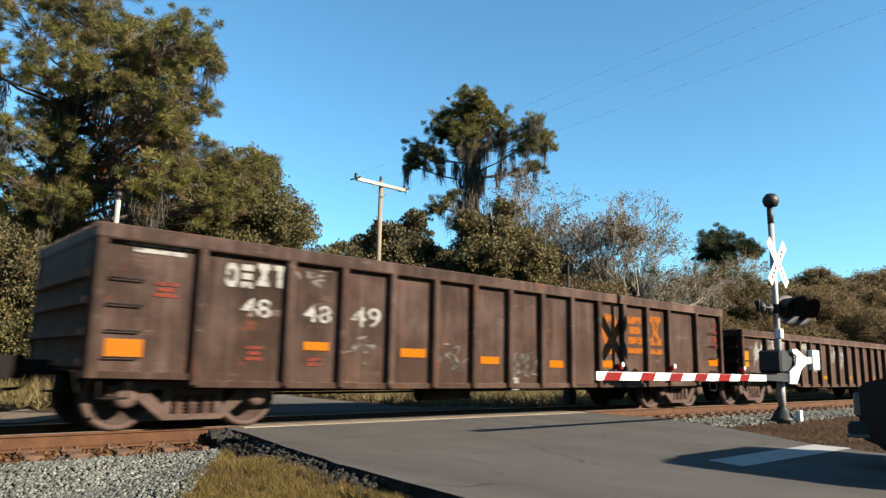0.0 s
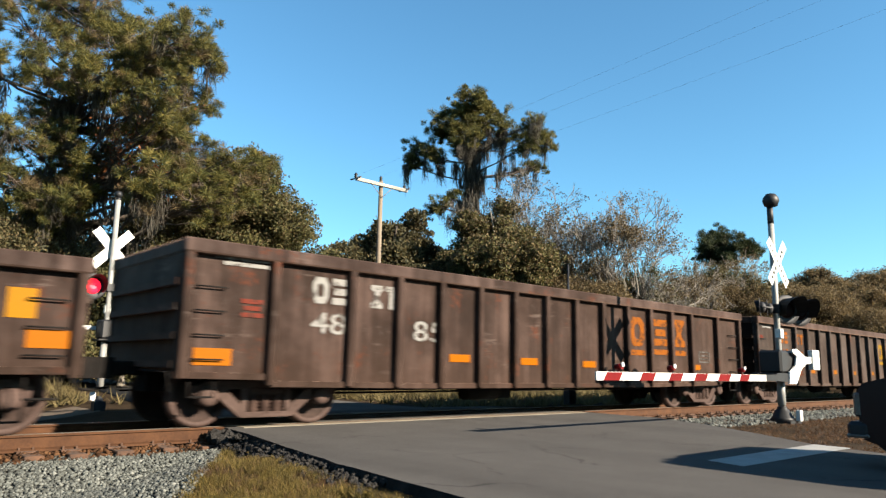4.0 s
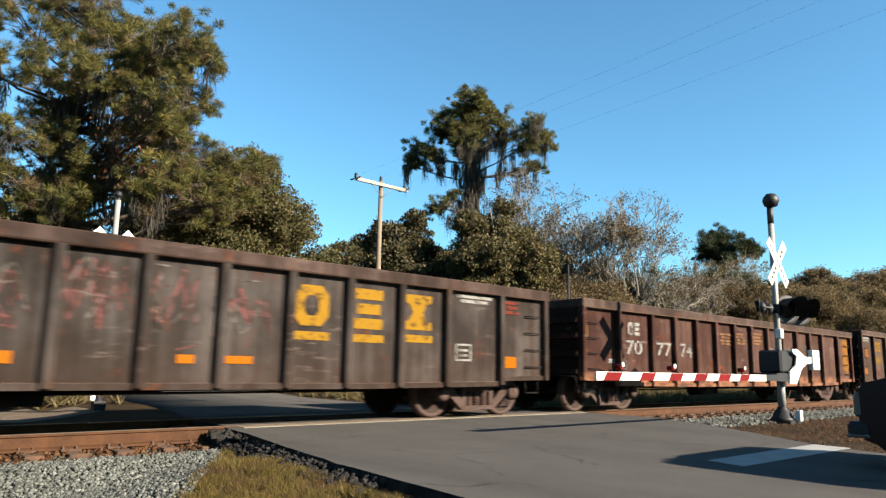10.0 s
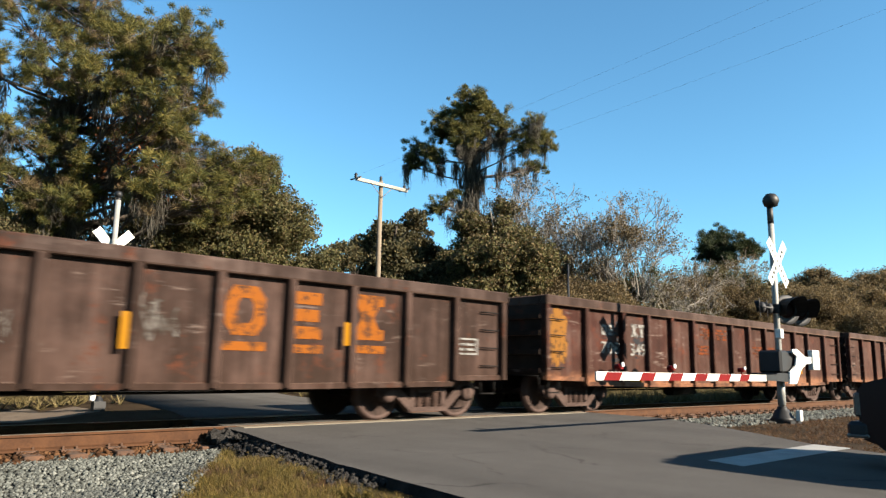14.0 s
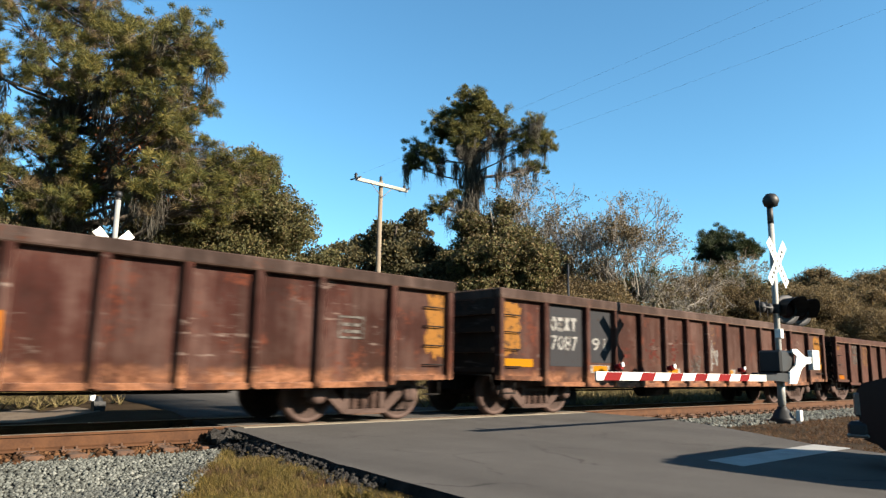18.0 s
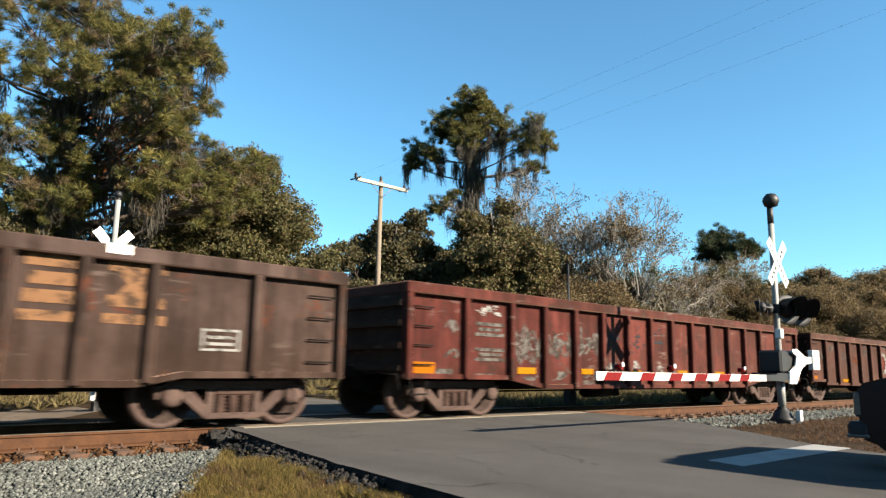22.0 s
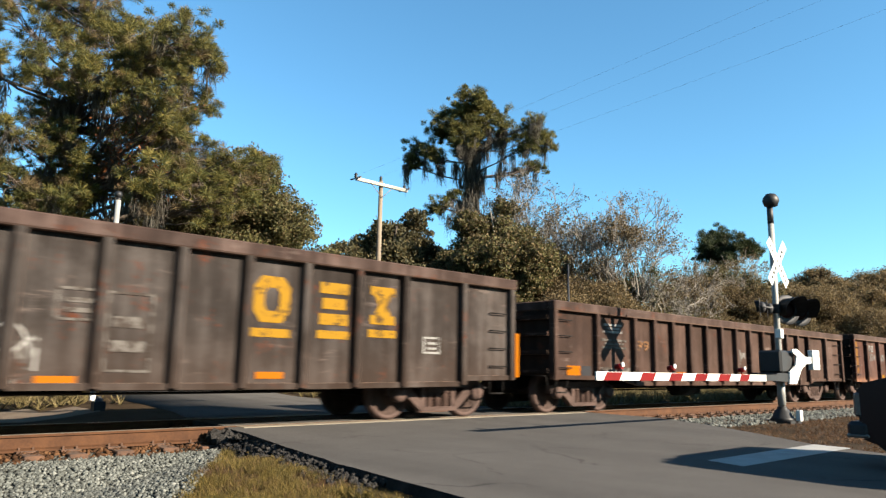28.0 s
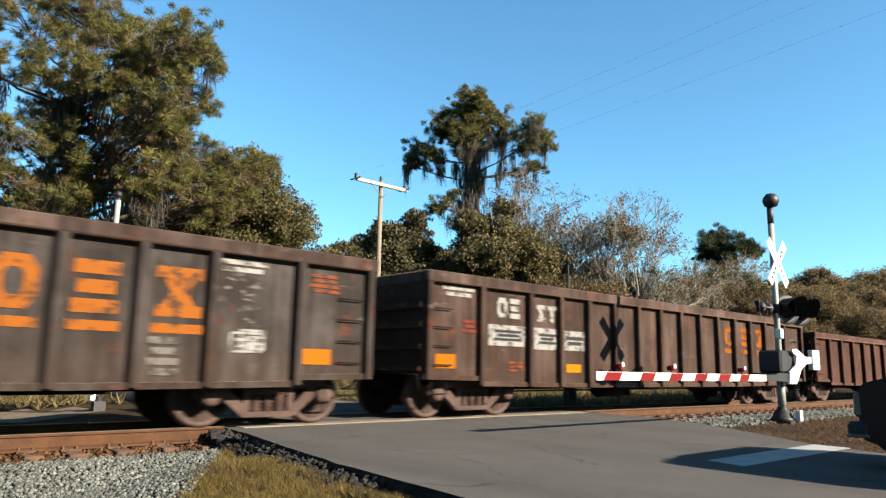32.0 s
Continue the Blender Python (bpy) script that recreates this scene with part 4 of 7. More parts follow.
        q *= (rng.uniform(0.05, 1, m) ** 0.4 * r * 1.05 / np.linalg.norm(q, axis=1))[:, None]
        q[:, 2] *= 0.8
        pts.append(c + q)
    v, f = tubes(lines, 6)
    raw("trunk", v, f, bark, g, smooth=True)
    if needles:
        tuft_c, tuft_r = np.array(tuft_c), np.array(tuft_r)
        dead = rng.uniform(size=len(tuft_c)) < (extra[1] if extra else 0.0)
        if extra:
            v, f = needle_clumps(rng, tuft_c[dead], tuft_r[dead], per_m3 // 2, size)
            raw("brown_foliage", v, f, extra[0], g, "withered brown needles")
        v, f = needle_clumps(rng, tuft_c[~dead], tuft_r[~dead], per_m3, size)
    else:
        pts = np.concatenate(pts)
        v, f = leaves(rng, pts, size, 1.15)
    raw("crown", v, f, leaf, g)
    if extra is not None and not needles:
        mat, share = extra
        sel = pts[rng.uniform(size=len(pts)) < share]
        v, f = leaves(rng, sel + rng.normal(size=sel.shape) * 0.1, size * 0.9, 1.1)
        raw("brown_foliage", v, f, mat, g)
    if patch is not None:
        q = rng.normal(size=(900, 3)) * np.array([0.75, 0.75, 0.85])
        v, f = leaves(rng, np.array(patch) + q, 0.13, 1.1)
        raw("russet_foliage", v, f, RED_LEAF, g, "russet withered leaves")
    if moss:
        strands = []
        lim = [ln for ln in lines[1:] if len(ln) == 4 and ln[-1][2] < moss_top]
        for _ in range(moss):
            ln = np.array(lim[rng.integers(len(lim))])
            p = ln[rng.integers(1, 4), :3] + rng.normal(size=3) * 0.35
            length = rng.uniform(0.35, 1.5) if shroud is None else rng.uniform(0.6, 2.3)
            for _ in range(22):
                o = p + rng.normal(size=3) * np.array([0.13, 0.13, 0.12])
                ll = length * rng.uniform(0.5, 1.0)
                strands.append([(*o, 0.012), (*(o + [rng.normal() * 0.05, rng.normal() * 0.05, -ll * 0.35]), 0.022), (*(o + [rng.normal() * 0.07, rng.normal() * 0.07, -ll * 0.7]), 0.015), (*(o + [rng.normal() * 0.13, rng.normal() * 0.13, -ll]), 0.006)])
        for _ in range(0 if shroud is None else 90):
            # moss that wraps the trunk itself
            z = rng.uniform(*shroud)
            k = np.array([np.interp(z, spine[:, 2], spine[:, j]) for j in range(4)])
            for _ in range(12):
                a, ll = rng.uniform(0, 6.2832), rng.uniform(0.8, 2.4)
                d = np.array([math.cos(a), math.sin(a), 0]) * (k[3] + abs(rng.normal()) * 0.28)
                o = np.array([k[0], k[1], z + rng.normal() * 0.3]) + d
                strands.append([(*o, 0.03), (*(o + [rng.normal() * 0.06, rng.normal() * 0.06, -ll * 0.35]), 0.055), (*(o + [rng.normal() * 0.1, rng.normal() * 0.1, -ll * 0.7]), 0.035), (*(o + [rng.normal() * 0.12, rng.normal() * 0.12, -ll]), 0.008)])
        v, f = tubes(strands, 3)
        raw("hanging_moss", v, f, MOSS, g, "grey hanging moss")
    return g


def bare_tree(name, label, x, y, h, spread, seed, bark, leaf=None, n_leaf=0, size=0.16, trunk_r=0.16, rise=0.22):
    """Leafless limbs forking four times, with a few withered leaves."""
    rng = np.random.default_rng(seed)
    g = empty(name, x, y, ground_z(x, y))
    tagged(g, label, "tree", "trees beyond the tracks")
    lines, tips = [], []

    def grow(p, way, length, r, level):
        way = way / np.linalg.norm(way)
        a = p + way * length * 0.5 + rng.normal(size=3) * 0.05 * length
        b = p + way * length + rng.normal(size=3) * 0.09 * length
        r = max(r, 0.015)
        lines.append([(*p, r), (*a, r * 0.82), (*b, max(0.013, r * 0.6))])
        if level == 0:
            tips.append(b)
            return
        for i in range(3):
            w = way + rng.normal(size=3) * (0.55 if level > 2 else 0.7) * spread
            w[2] += rise
            st = a + (b - a) * rng.uniform(0.1, 1.0)
            grow(st if i else b, w, length * rng.uniform(0.55, 0.78), r * (0.66 if i == 0 else 0.5), level - 1)
    trunk = np.array([0.0, 0, 0])
    up = h * 0.34
    lines.append([(0, 0, 0, trunk_r * 1.2), (0.1, 0.05, up * 0.5, trunk_r), (0.15, 0.0, up, trunk_r * 0.85)])
    for i in range(4):
        w = np.array([rng.normal() * 0.45 * spread, rng.normal() * 0.45 * spread, 1.0])
        grow(np.array([0.15, 0.0, up * (0.7 + 0.1 * i)]), w, h * 0.255, trunk_r * 0.62, 5)
    v, f = tubes(lines, 4)
    raw("trunk", v, f, bark, g, smooth=True)
    if leaf is not None:
        t = np.array(tips)
        c = t[rng.integers(len(t), size=n_leaf)] + rng.normal(size=(n_leaf, 3)) * 0.15
        keep = np.array([noise.noise((p[0] * 0.6, p[1] * 0.6, p[2] * 0.6 + seed)) > -0.08 for p in c])
        v, f = leaves(rng, c[keep], size, 1.1)
        raw("crown", v, f, leaf, g)
    return g


PINE_L = [(-1.31, 13.9, 1.53), (1.23, 14.16, 1.53), (3.79, 13.66, 1.31), (5.31, 12.61, 1.05), (-0.12, 11.98, 1.31), (2.56, 11.6, 1.53), (4.89, 10.67, 1.2), (6.12, 12.52, 0.48), (5.72, 9.5, 0.92), (3.76, 9.25, 1.31), (1.33, 9.43, 1.31), (-0.76, 9.82, 1.31), (-1.54, 7.66, 1.31), (0.67, 7.48, 1.09), (-3.83, 12.57, 1.75), (-3.76, 9.34, 1.75), (-3.48, 6.55, 1.53), 
          (0.03, 16.29, 1.75), (2.93, 15.91, 1.31), (-2.29, 16.68, 1.53), (6.76, 10.06, 0.39), (-0.69, 5.95, 0.98), (6.69, 9.1, 0.8), (7.01, 8.1, 0.9), (5.84, 7.4, 1.1)]
OAK_L = [(0.91, 10.4, 1.15), (-0.17, 9.16, 1.51), (2.05, 8.39, 1.43), (3.16, 7.41, 1.24), (-1.52, 7.92, 1.51), (0.7, 6.87, 1.65), (-2.1, 9.8, 1.15), (-3.02, 7.08, 1.65),
         (3.95, 6.66, 0.77), (-4.52, 6.51, 1.37), (1.54, 5.81, 1.37), (4.29, 5.86, 0.82), (-0.65, 5.49, 1.65), (2.5, 4.4, 1.5), (-2.5, 4.6, 1.6), (0.2, 3.6, 1.5)]
DARK_L = [(-0.56, 10.03, 1.19), (-2.03, 9.27, 1.19), (0.93, 9.69, 1.41), (0.22, 8.03, 1.49), (-3.05, 7.97, 1.04), (2.07, 8.43, 1.49), (-1.25, 7.08, 1.49), (1.48, 10.61, 0.74),
          (3.21, 7.35, 1.3), (-2.6, 6.2, 1.4), (0.6, 5.8, 1.6), (3.0, 5.4, 1.5), (-0.8, 4.4, 1.6)]
TALL_L = [(-1.91, 22.39, 1.27), (-0.14, 22.69, 1.37), (1.6, 21.93, 1.41), (-2.77, 21.2, 1.13), (0.59, 20.82, 1.51), (2.61, 20.54, 1.13), (-4.84, 19.27, 1.23), (-5.23, 17.95, 0.61), (-3.46, 18.2, 0.85), (4.9, 20.32, 1.31), (6.21, 20.43, 1.04), (4.28, 18.82, 0.94), (5.32, 17.96, 0.61), (-0.88, 19.69, 1.23), (-2.92, 14.04, 0.85), (-1.62, 14.76, 0.56), (-1.1, 20.9, 1.2), (0.9, 22.9, 0.9)]
MIX_L = [(-1.23, 8.86, 1.35), (0.17, 9.94, 1.35), (1.61, 8.92, 1.35), (-0.14, 7.48, 1.71), (-2.27, 7.44, 1.35), (2.53, 7.53, 1.35), (0.85, 11.53, 0.71), (-1.61, 10.26, 0.85),
         (3.08, 6.49, 1.07), (-1.5, 5.6, 1.6), (1.2, 5.5, 1.7), (3.2, 4.6, 1.4), (-0.5, 4.0, 1.6)]
ROUND_L = [(0.0, 9.3, 1.5), (-1.5, 8.0, 1.7), (1.6, 8.2, 1.6), (0.2, 7.0, 1.9), (-2.6, 6.2, 1.6), (2.8, 6.4, 1.6), (-1.0, 5.2, 1.8), (1.4, 5.0, 1.8), (-2.8, 4.3, 1.6), (3.0, 4.2, 1.6), (0.0, 3.4, 1.8)]


RUSSET = (1.6, -3.27, 9.15)


def woods():
    tree("pine_tree", "big old pine hung with grey moss", 6.99, 19.57, PINE_L, BARK, PINE, 11, 0.4, 17.0, 0.0085, 150, True, 230, 0.9, (BROWN_LEAF, 0.22), fill=0.75, moss_top=13.0, patch=RUSSET, clump=0.34, limb=1.25)
    tree("oak_tree", "broad live oak with olive leaves", 15.26, 21.74, OAK_L, BARK, OAK, 12, 0.3, None, 0.115, 620, extra=(BROWN_LEAF, 0.22))
    tree("oak_tree", "dark evergreen oak at the wood's edge", 28.68, 26.13, DARK_L, BARK, DARK_LEAF, 13, 0.28, None, 0.19, 330, extra=(BROWN_LEAF, 0.12))
    tree("pine_tree", "tall lone pine with drooping grey moss", 39.01, 29.21, TALL_L, BARK, PINE, 14, 0.5, 21.4, 0.012, 130, True, 150, 0.8, fill=0.3, moss_top=20.8, clump=0.42, shroud=(11.0, 18.5), limb=2.4)
    tree("mixed_tree", "tree with olive and withered brown leaves", 32.21, 20.25, MIX_L, BARK_GREY, OAK, 15, 0.22, None, 0.17, 300, extra=(BROWN_LEAF, 0.6))
    # shrubs that close the wood under the crowns
    def bush(x, y, s, leaf, seed, brown=0.3):
        lob = [(u * s, z * s * 0.58, r * s) for u, z, r in ROUND_L]
        return tree("bush_tree", "bushy tree with mixed olive and brown leaves", x, y, lob, BARK_GREY, leaf, seed, 0.14, None, 0.11 if s < 1.4 else 0.18, 420 if s < 1.4 else 200, extra=(BROWN_LEAF, brown))
    bush(2.5, 20.0, 0.8, PINE, 21, 0.25)
    bush(9.5, 19.0, 0.75, OAK, 22, 0.2)
    bush(22.0, 25.5, 0.85, OAK, 23, 0.35)
    bush(25.0, 21.5, 0.85, DARK_LEAF, 24, 0.45)
    bush(34.7, 16.0, 1.0, BROWN_LEAF, 58, 0.4)
    bush(37.0, 21.0, 0.8, BROWN_LEAF, 25, 0.5)
    bush(43.0, 17.0, 0.85, OAK, 26, 0.7)
    bush(31.5, 23.5, 1.1, DARK_LEAF, 52, 0.7)
    bush(52.5, 16.0, 1.2, BROWN_LEAF, 54, 0.4)
    bush(64.0, 14.0, 1.3, BROWN_LEAF, 55, 0.3)
    bush(56.5, 17.0, 1.45, DARK_LEAF, 28, 0.55)
    bush(60.0, 12.0, 1.2, BROWN_LEAF, 29, 0.45)
    bush(70.0, 18.0, 1.45, BROWN_LEAF, 30, 0.4)
    bush(82.0, 15.0, 1.6, BROWN_LEAF, 31, 0.45)
    bush(78.0, 8.0, 1.35, DARK_LEAF, 32, 0.4)
    bush(92.0, 8.0, 1.7, DARK_LEAF, 33, 0.4)
    bush(40.5, 21.0, 0.95, BROWN_LEAF, 35, 0.2)
    bush(47.5, 14.5, 0.8, BROWN_LEAF, 37, 0.3)
    bush(34.5, 26.5, 1.25, BROWN_LEAF, 39, 0.4)
    bush(-2.0, 17.0, 0.9, OAK, 34, 0.2)
    bush(8.6, 23.0, 1.05, OAK, 56, 0.3)
    bush(5.0, 24.0, 1.2, DARK_LEAF, 57, 0.3)
    for i, (bx, by, bs) in enumerate(((42.7, 25.4, 1.1), (47.1, 25.0, 0.9), (50.9, 24.5, 0.75), (54.8, 23.5, 0.8), (58.9, 22.5, 1.1), (95.0, 25.5, 2.05), (103.5, 24.5, 2.2), (107.0, 20.5, 2.25), (112.0, 15.0, 2.2))):
        bush(bx, by, bs, BROWN_LEAF if i % 2 else OAK, 60 + i, 0.8)
    bare_tree("bare_tree", "leafless grey tree with a few withered leaves", 37.5, 18.6, 12.6, 0.8, 41, BARK_GREY, BROWN_LEAF, 7000, 0.13)
    bare_tree("bare_tree", "tall leafless tree draped with grey moss", 36.5, 22.5, 14.8, 0.75, 42, BARK_GREY, MOSS, 6500, 0.13)
    # the twiggy thicket at the wood's edge
    for i, (a, d, h, n_leaf, wide, rise) in enumerate((
            (49.0, 50, 12.2, 1500, 0.7, 0.3), (50.6, 52, 11.6, 2500, 0.75, 0.25), (52.2, 50, 10.6, 1200, 0.8, 0.2), (56.4, 46, 12.8, 9000, 0.75, 0.22), (55.6, 47, 11.0, 1500, 0.6, 0.3), (59.4, 48, 9.8, 1500, 0.95, 0.12),
            (48.4, 47, 9.4, 11000, 0.5, 0.4), (50.2, 46, 8.6, 12000, 0.5, 0.4), (52.0, 49, 8.2, 9000, 0.5, 0.4), (53.8, 47, 7.4, 6000, 0.6, 0.35), (55.4, 50, 8.4, 9000, 0.5, 0.4), (57.6, 47, 7.6, 10000, 0.5, 0.4),
            (59.8, 50, 7.2, 10000, 0.6, 0.3), (61.6, 54, 8.8, 14000, 0.6, 0.3), (63.6, 58, 9.4, 14000, 0.6, 0.3))):
        bare_tree("bare_tree", "slender bare tree in the thicket with withered leaves", d * math.sin(radians(a)), -11.05 + d * math.cos(radians(a)), h, wide, 120 + i, BARK_GREY, (BROWN_LEAF, BROWN_LEAF, OAK)[i % 3], n_leaf, 0.11, 0.13, rise)
    bare_tree("bare_tree", "round grey leafless tree before the distant woods", 55.3, 14.6, 11.2, 0.95, 140, BARK_GREY, BROWN_LEAF, 5000, 0.14, 0.15, 0.12)
    tree("pine_tree", "small dark pine over the distant trees", 58.5, 17.6, [(0, 13.0, 1.2), (-1.0, 12.0, 1.1), (1.0, 12.1, 1.0), (2.2, 11.6, 0.7), (0, 11.0, 1.2)], BARK, PINE_DARK, 51, 0.2, None, 0.016, 120, True, clump=0.5)
    # distant wood all round
    rng = np.random.default_rng(77)
    pts = []
    for _ in range(900):
        a = rng.uniform(0, 6.2832)
        d = rng.uniform(95, 190)
        p = np.array([25 + d * math.cos(a), -5 + d * math.sin(a)])
        hgt = rng.uniform(5.5, 9.5) * (0.8 + 0.25 * math.sin(a * 7))
        if abs(p[1]) < 9:
            continue
        q = rng.normal(size=(55, 3))
        q /= np.linalg.norm(q, axis=1)[:, None]
        q *= np.array([4.0, 4.0, hgt / 2])
        q[:, 2] += hgt / 2 + ground_z(p[0], p[1])
        q[:, :2] += p
        pts.append(q)
    v, f = leaves(rng, np.concatenate(pts), 1.5, 1.1)
    tagged(raw("distant_woods", v, f, DARK_LEAF), "distant brown-green woods around the fields", "woods", kind="stuff")
    # understorey along the far side
    pts = []
    for _ in range(520):
        x = rng.uniform(-12, 75)
        y = rng.uniform(0, 7) + float(np.interp(x, [-12, 5, 20, 32, 45, 75], [16, 21, 25, 25, 19, 14]))
        if 8.0 < x < 15.5 and y < 60:
            y += 8
        s = rng.uniform(0.5, 1.5)
        q = rng.normal(size=(150, 3))
        q *= (rng.uniform(0.3, 1, 150) ** 0.5 * s / np.linalg.norm(q, axis=1))[:, None]
        q[:, 2] = np.abs(q[:, 2]) * 1.5
        pts.append(q + np.array([x, y, ground_z(x, y)]))
    v, f = leaves(rng, np.concatenate(pts), 0.2, 1.2)
    tagged(raw("undergrowth", v, f, BROWN_LEAF), "tangled brown and olive undergrowth below the trees", "undergrowth", kind="stuff")


woods()


# ---- the train ----
LEN = 16.5
CHARCOAL = car_paint("paint_charcoal", (0.0112, 0.0096, 0.0088), (0.0232, 0.0203, 0.0189), lower=0.3, smear=0.3)
SOOT = car_paint("paint_soot_brown", (0.0132, 0.0083, 0.0067), (0.027, 0.0175, 0.0145), lower=0.3, smear=0.3)
BROWN = car_paint("paint_brown", (0.0148, 0.0088, 0.0072), (0.0292, 0.0178, 0.0146), lower=0.2)
RUSTY = car_paint("paint_rusty", (0.0148, 0.0042, 0.0033), (0.0285, 0.0148, 0.0122), rust=(0.044, 0.0115, 0.006), rust_at=0.55, band=1.0, band_col=(0.108, 0.042, 0.018), smear=0.8)
MAROON = car_paint("paint_maroon", (0.0148, 0.0042, 0.0034), (0.0262, 0.0086, 0.0068), lower=0.2, smear=0.6)
RED = car_paint("paint_red_oxide", (0.024, 0.0044, 0.0036), (0.041, 0.009, 0.0072), rust=(0.013, 0.0052, 0.0042), rust_at=0.53, lower=0.12)
CHORD = car_paint("paint_chord", (0.0165, 0.0105, 0.009), (0.032, 0.0215, 0.0185), lower=0.0, smear=0.2)
ORANGE = stencil("mark_orange", (0.112, 0.033, 0.003), 0.42)
TAN = stencil("mark_tan", (0.09, 0.046, 0.022), 0.45)
YELLOW = stencil("mark_yellow", (0.125, 0.066, 0.004), 0.35)
WHITE = stencil("mark_white", (0.125, 0.122, 0.116), 0.45)
GREYW = stencil("mark_grey", (0.06, 0.055, 0.05), 0.6)
REDM = stencil("mark_red", (0.066, 0.012, 0.007), 0.5)
DARKRED = stencil("mark_dark_red", (0.042, 0.0085, 0.0055), 0.5)
PINK = stencil("mark_pink", (0.075, 0.027, 0.025), 0.6)
BLACKM = stencil("mark_black", (0.0152, 0.0152, 0.01672), 0.2)
RUSTM = stencil("mark_rust", (0.08, 0.02, 0.006), 0.55)
YPATCH = stencil("mark_ochre", (0.105, 0.046, 0.009), 0.42)
SLATE = stencil("mark_slate", (0.034, 0.034, 0.035), 0.5)
REFLECT = stencil("reflector_orange", (0.15, 0.046, 0.0012), -0.4, 0.35)
REFLECT_Y = stencil("reflector_yellow", (0.15, 0.066, 0.002), -0.4, 0.35)
# end walls painted near black for the shade in the gaps between wagons
END_SHADE = car_paint("paint_end_shade", (0.004, 0.003, 0.0026), (0.009, 0.0068, 0.0058), lower=0.1)
SHEET_Y, STAKE_Y = 1.45, 1.6

STAKES = {
    "tall": [1.42, 2.82] + [2.82 + 0.987 * i for i in range(1, 11)] + [13.68, 15.08],
    "belly": [1.66 + 0.842 * i for i in range(17)],
    "broad": [x for half in ([1.47, 2.72, 3.74, 4.76, 5.77, 6.77, 7.76],) for x in half + [LEN - y for y in half[::-1]]],
    "plain": [1.42, 2.85] + [2.85 + 1.08 * i for i in range(1, 10)] + [13.65, 15.08],
    "even": [1.37 + 1.147 * i for i in range(13)],
    "fine": [1.57, 3.07] + [3.07 + 0.863 * i for i in range(1, 12)] + [13.43, 14.93],
}


def sill_line(kind):
    """The lower edge of the side sheet, from the left end to the right, as x, z."""
    if kind == "belly":
        a = [(0, 0.76), (3.2, 0.74), (4.15, 0.53)]
    elif kind == "broad":
        a = [(0, 0.74), (2.7, 0.72), (3.75, 0.54)]
    elif kind == "fine":
        a = [(0, 0.74), (2.6, 0.72), (3.2, 0.6)]
    else:
        a = [(0, 0.72), (1.35, 0.7), (1.42, 0.6), (4.5, 0.565)]
    return a + [(LEN - x, z) for x, z in a[::-1]]


def sill_z(kind, x):
    p = sill_line(kind)
    return float(np.interp(x, [q[0] for q in p], [q[1] for q in p]))


MESHES = {}


def cached(key, maker, mats):
    """Alike pieces of all the wagons share one mesh."""
    if key not in MESHES:
        bm = maker()
        me = bpy.data.meshes.new(key[0])
        bm.to_mesh(me)
        bm.free()
        for m in mats:
            me.materials.append(m)
        MESHES[key] = me
    return MESHES[key]


def put(name, me, parent, m=None, label=""):
    ob = new(name, me)
    ob.parent = parent
    if m is not None:
        ob.matrix_basis = m
    if label:
        ob["label"] = label
    return ob


def side_sheet(kind, top):
    bm = bmesh.new()
    low = sill_line(kind)
    prism(bm, [(x - LEN / 2, z) for x, z in low] + [(LEN / 2, top - 0.02), (-LEN / 2, top - 0.02)], -0.015, 0.015)
    return bm


def sill_bar(kind):
    bm = bmesh.new()
    low = sill_line(kind)
    prism(bm, [(x - LEN / 2, z) for x, z in low] + [(x - LEN / 2, z + 0.09) for x, z in low[::-1]], -0.06, 0.0)
    return bm


def stake_mesh(z0, z1):
    bm = bmesh.new()
    prism(bm, [(-0.085, 0.0), (0.085, 0.0), (0.06, -0.12), (0.045, -0.135), (-0.045, -0.135), (-0.06, -0.12)], z0, z1, axis="z")
    return bm


def end_wall(top):
    bm = bmesh.new()
    box(bm, 0, 0.03, -1.45, 1.45, 0.82, top - 0.05)
    return bm


def end_rib():
    bm = bmesh.new()
    prism(bm, [(-1.43, 0), (1.43, 0), (1.43, 0.1), (-1.43, 0.1)], -0.07, 0.0, axis="x")
    return bm


def chord_mesh(length, wide):
    bm = bmesh.new()
    box(bm, -length / 2, length / 2, -wide / 2, wide / 2, -0.2, 0.0, 0.02)
    return bm


def rung_mesh(w):
    bm = bmesh.new()
    rod(bm, (-w / 2, -0.07, 0), (w / 2, -0.07, 0), 0.012, sides=6)
    for s in (-1, 1):
        rod(bm, (s * w / 2, -0.075, 0), (s * w / 2, 0.0, 0), 0.012, sides=6)
    return bm


def wheelset_mesh():
    bm = bmesh.new()
    turn = Matrix.Rotation(radians(90), 4, "X")
    rod(bm, (0, -0.95, 0), (0, 0.95, 0), 0.08, sides=12)
    for s in (-1, 1):
        m = Matrix.Translation((0, s * RAIL_Y, 0)) @ (turn if s < 0 else Matrix.Rotation(radians(-90), 4, "X"))
        lathe(bm, [(0.12, -0.05), (0.43, -0.07), (0.485, -0.065), (0.485, -0.035), (0.457, -0.02), (0.453, 0.068), (0.4, 0.072), (0.385, 0.05), (0.2, 0.03), (0.13, 0.075), (0.1, 0.09)], m, 28)
    for f in bm.faces:
        c = f.calc_center_median()
        f.material_index = int(math.hypot(c.x, c.z) < 0.38)
    return bm


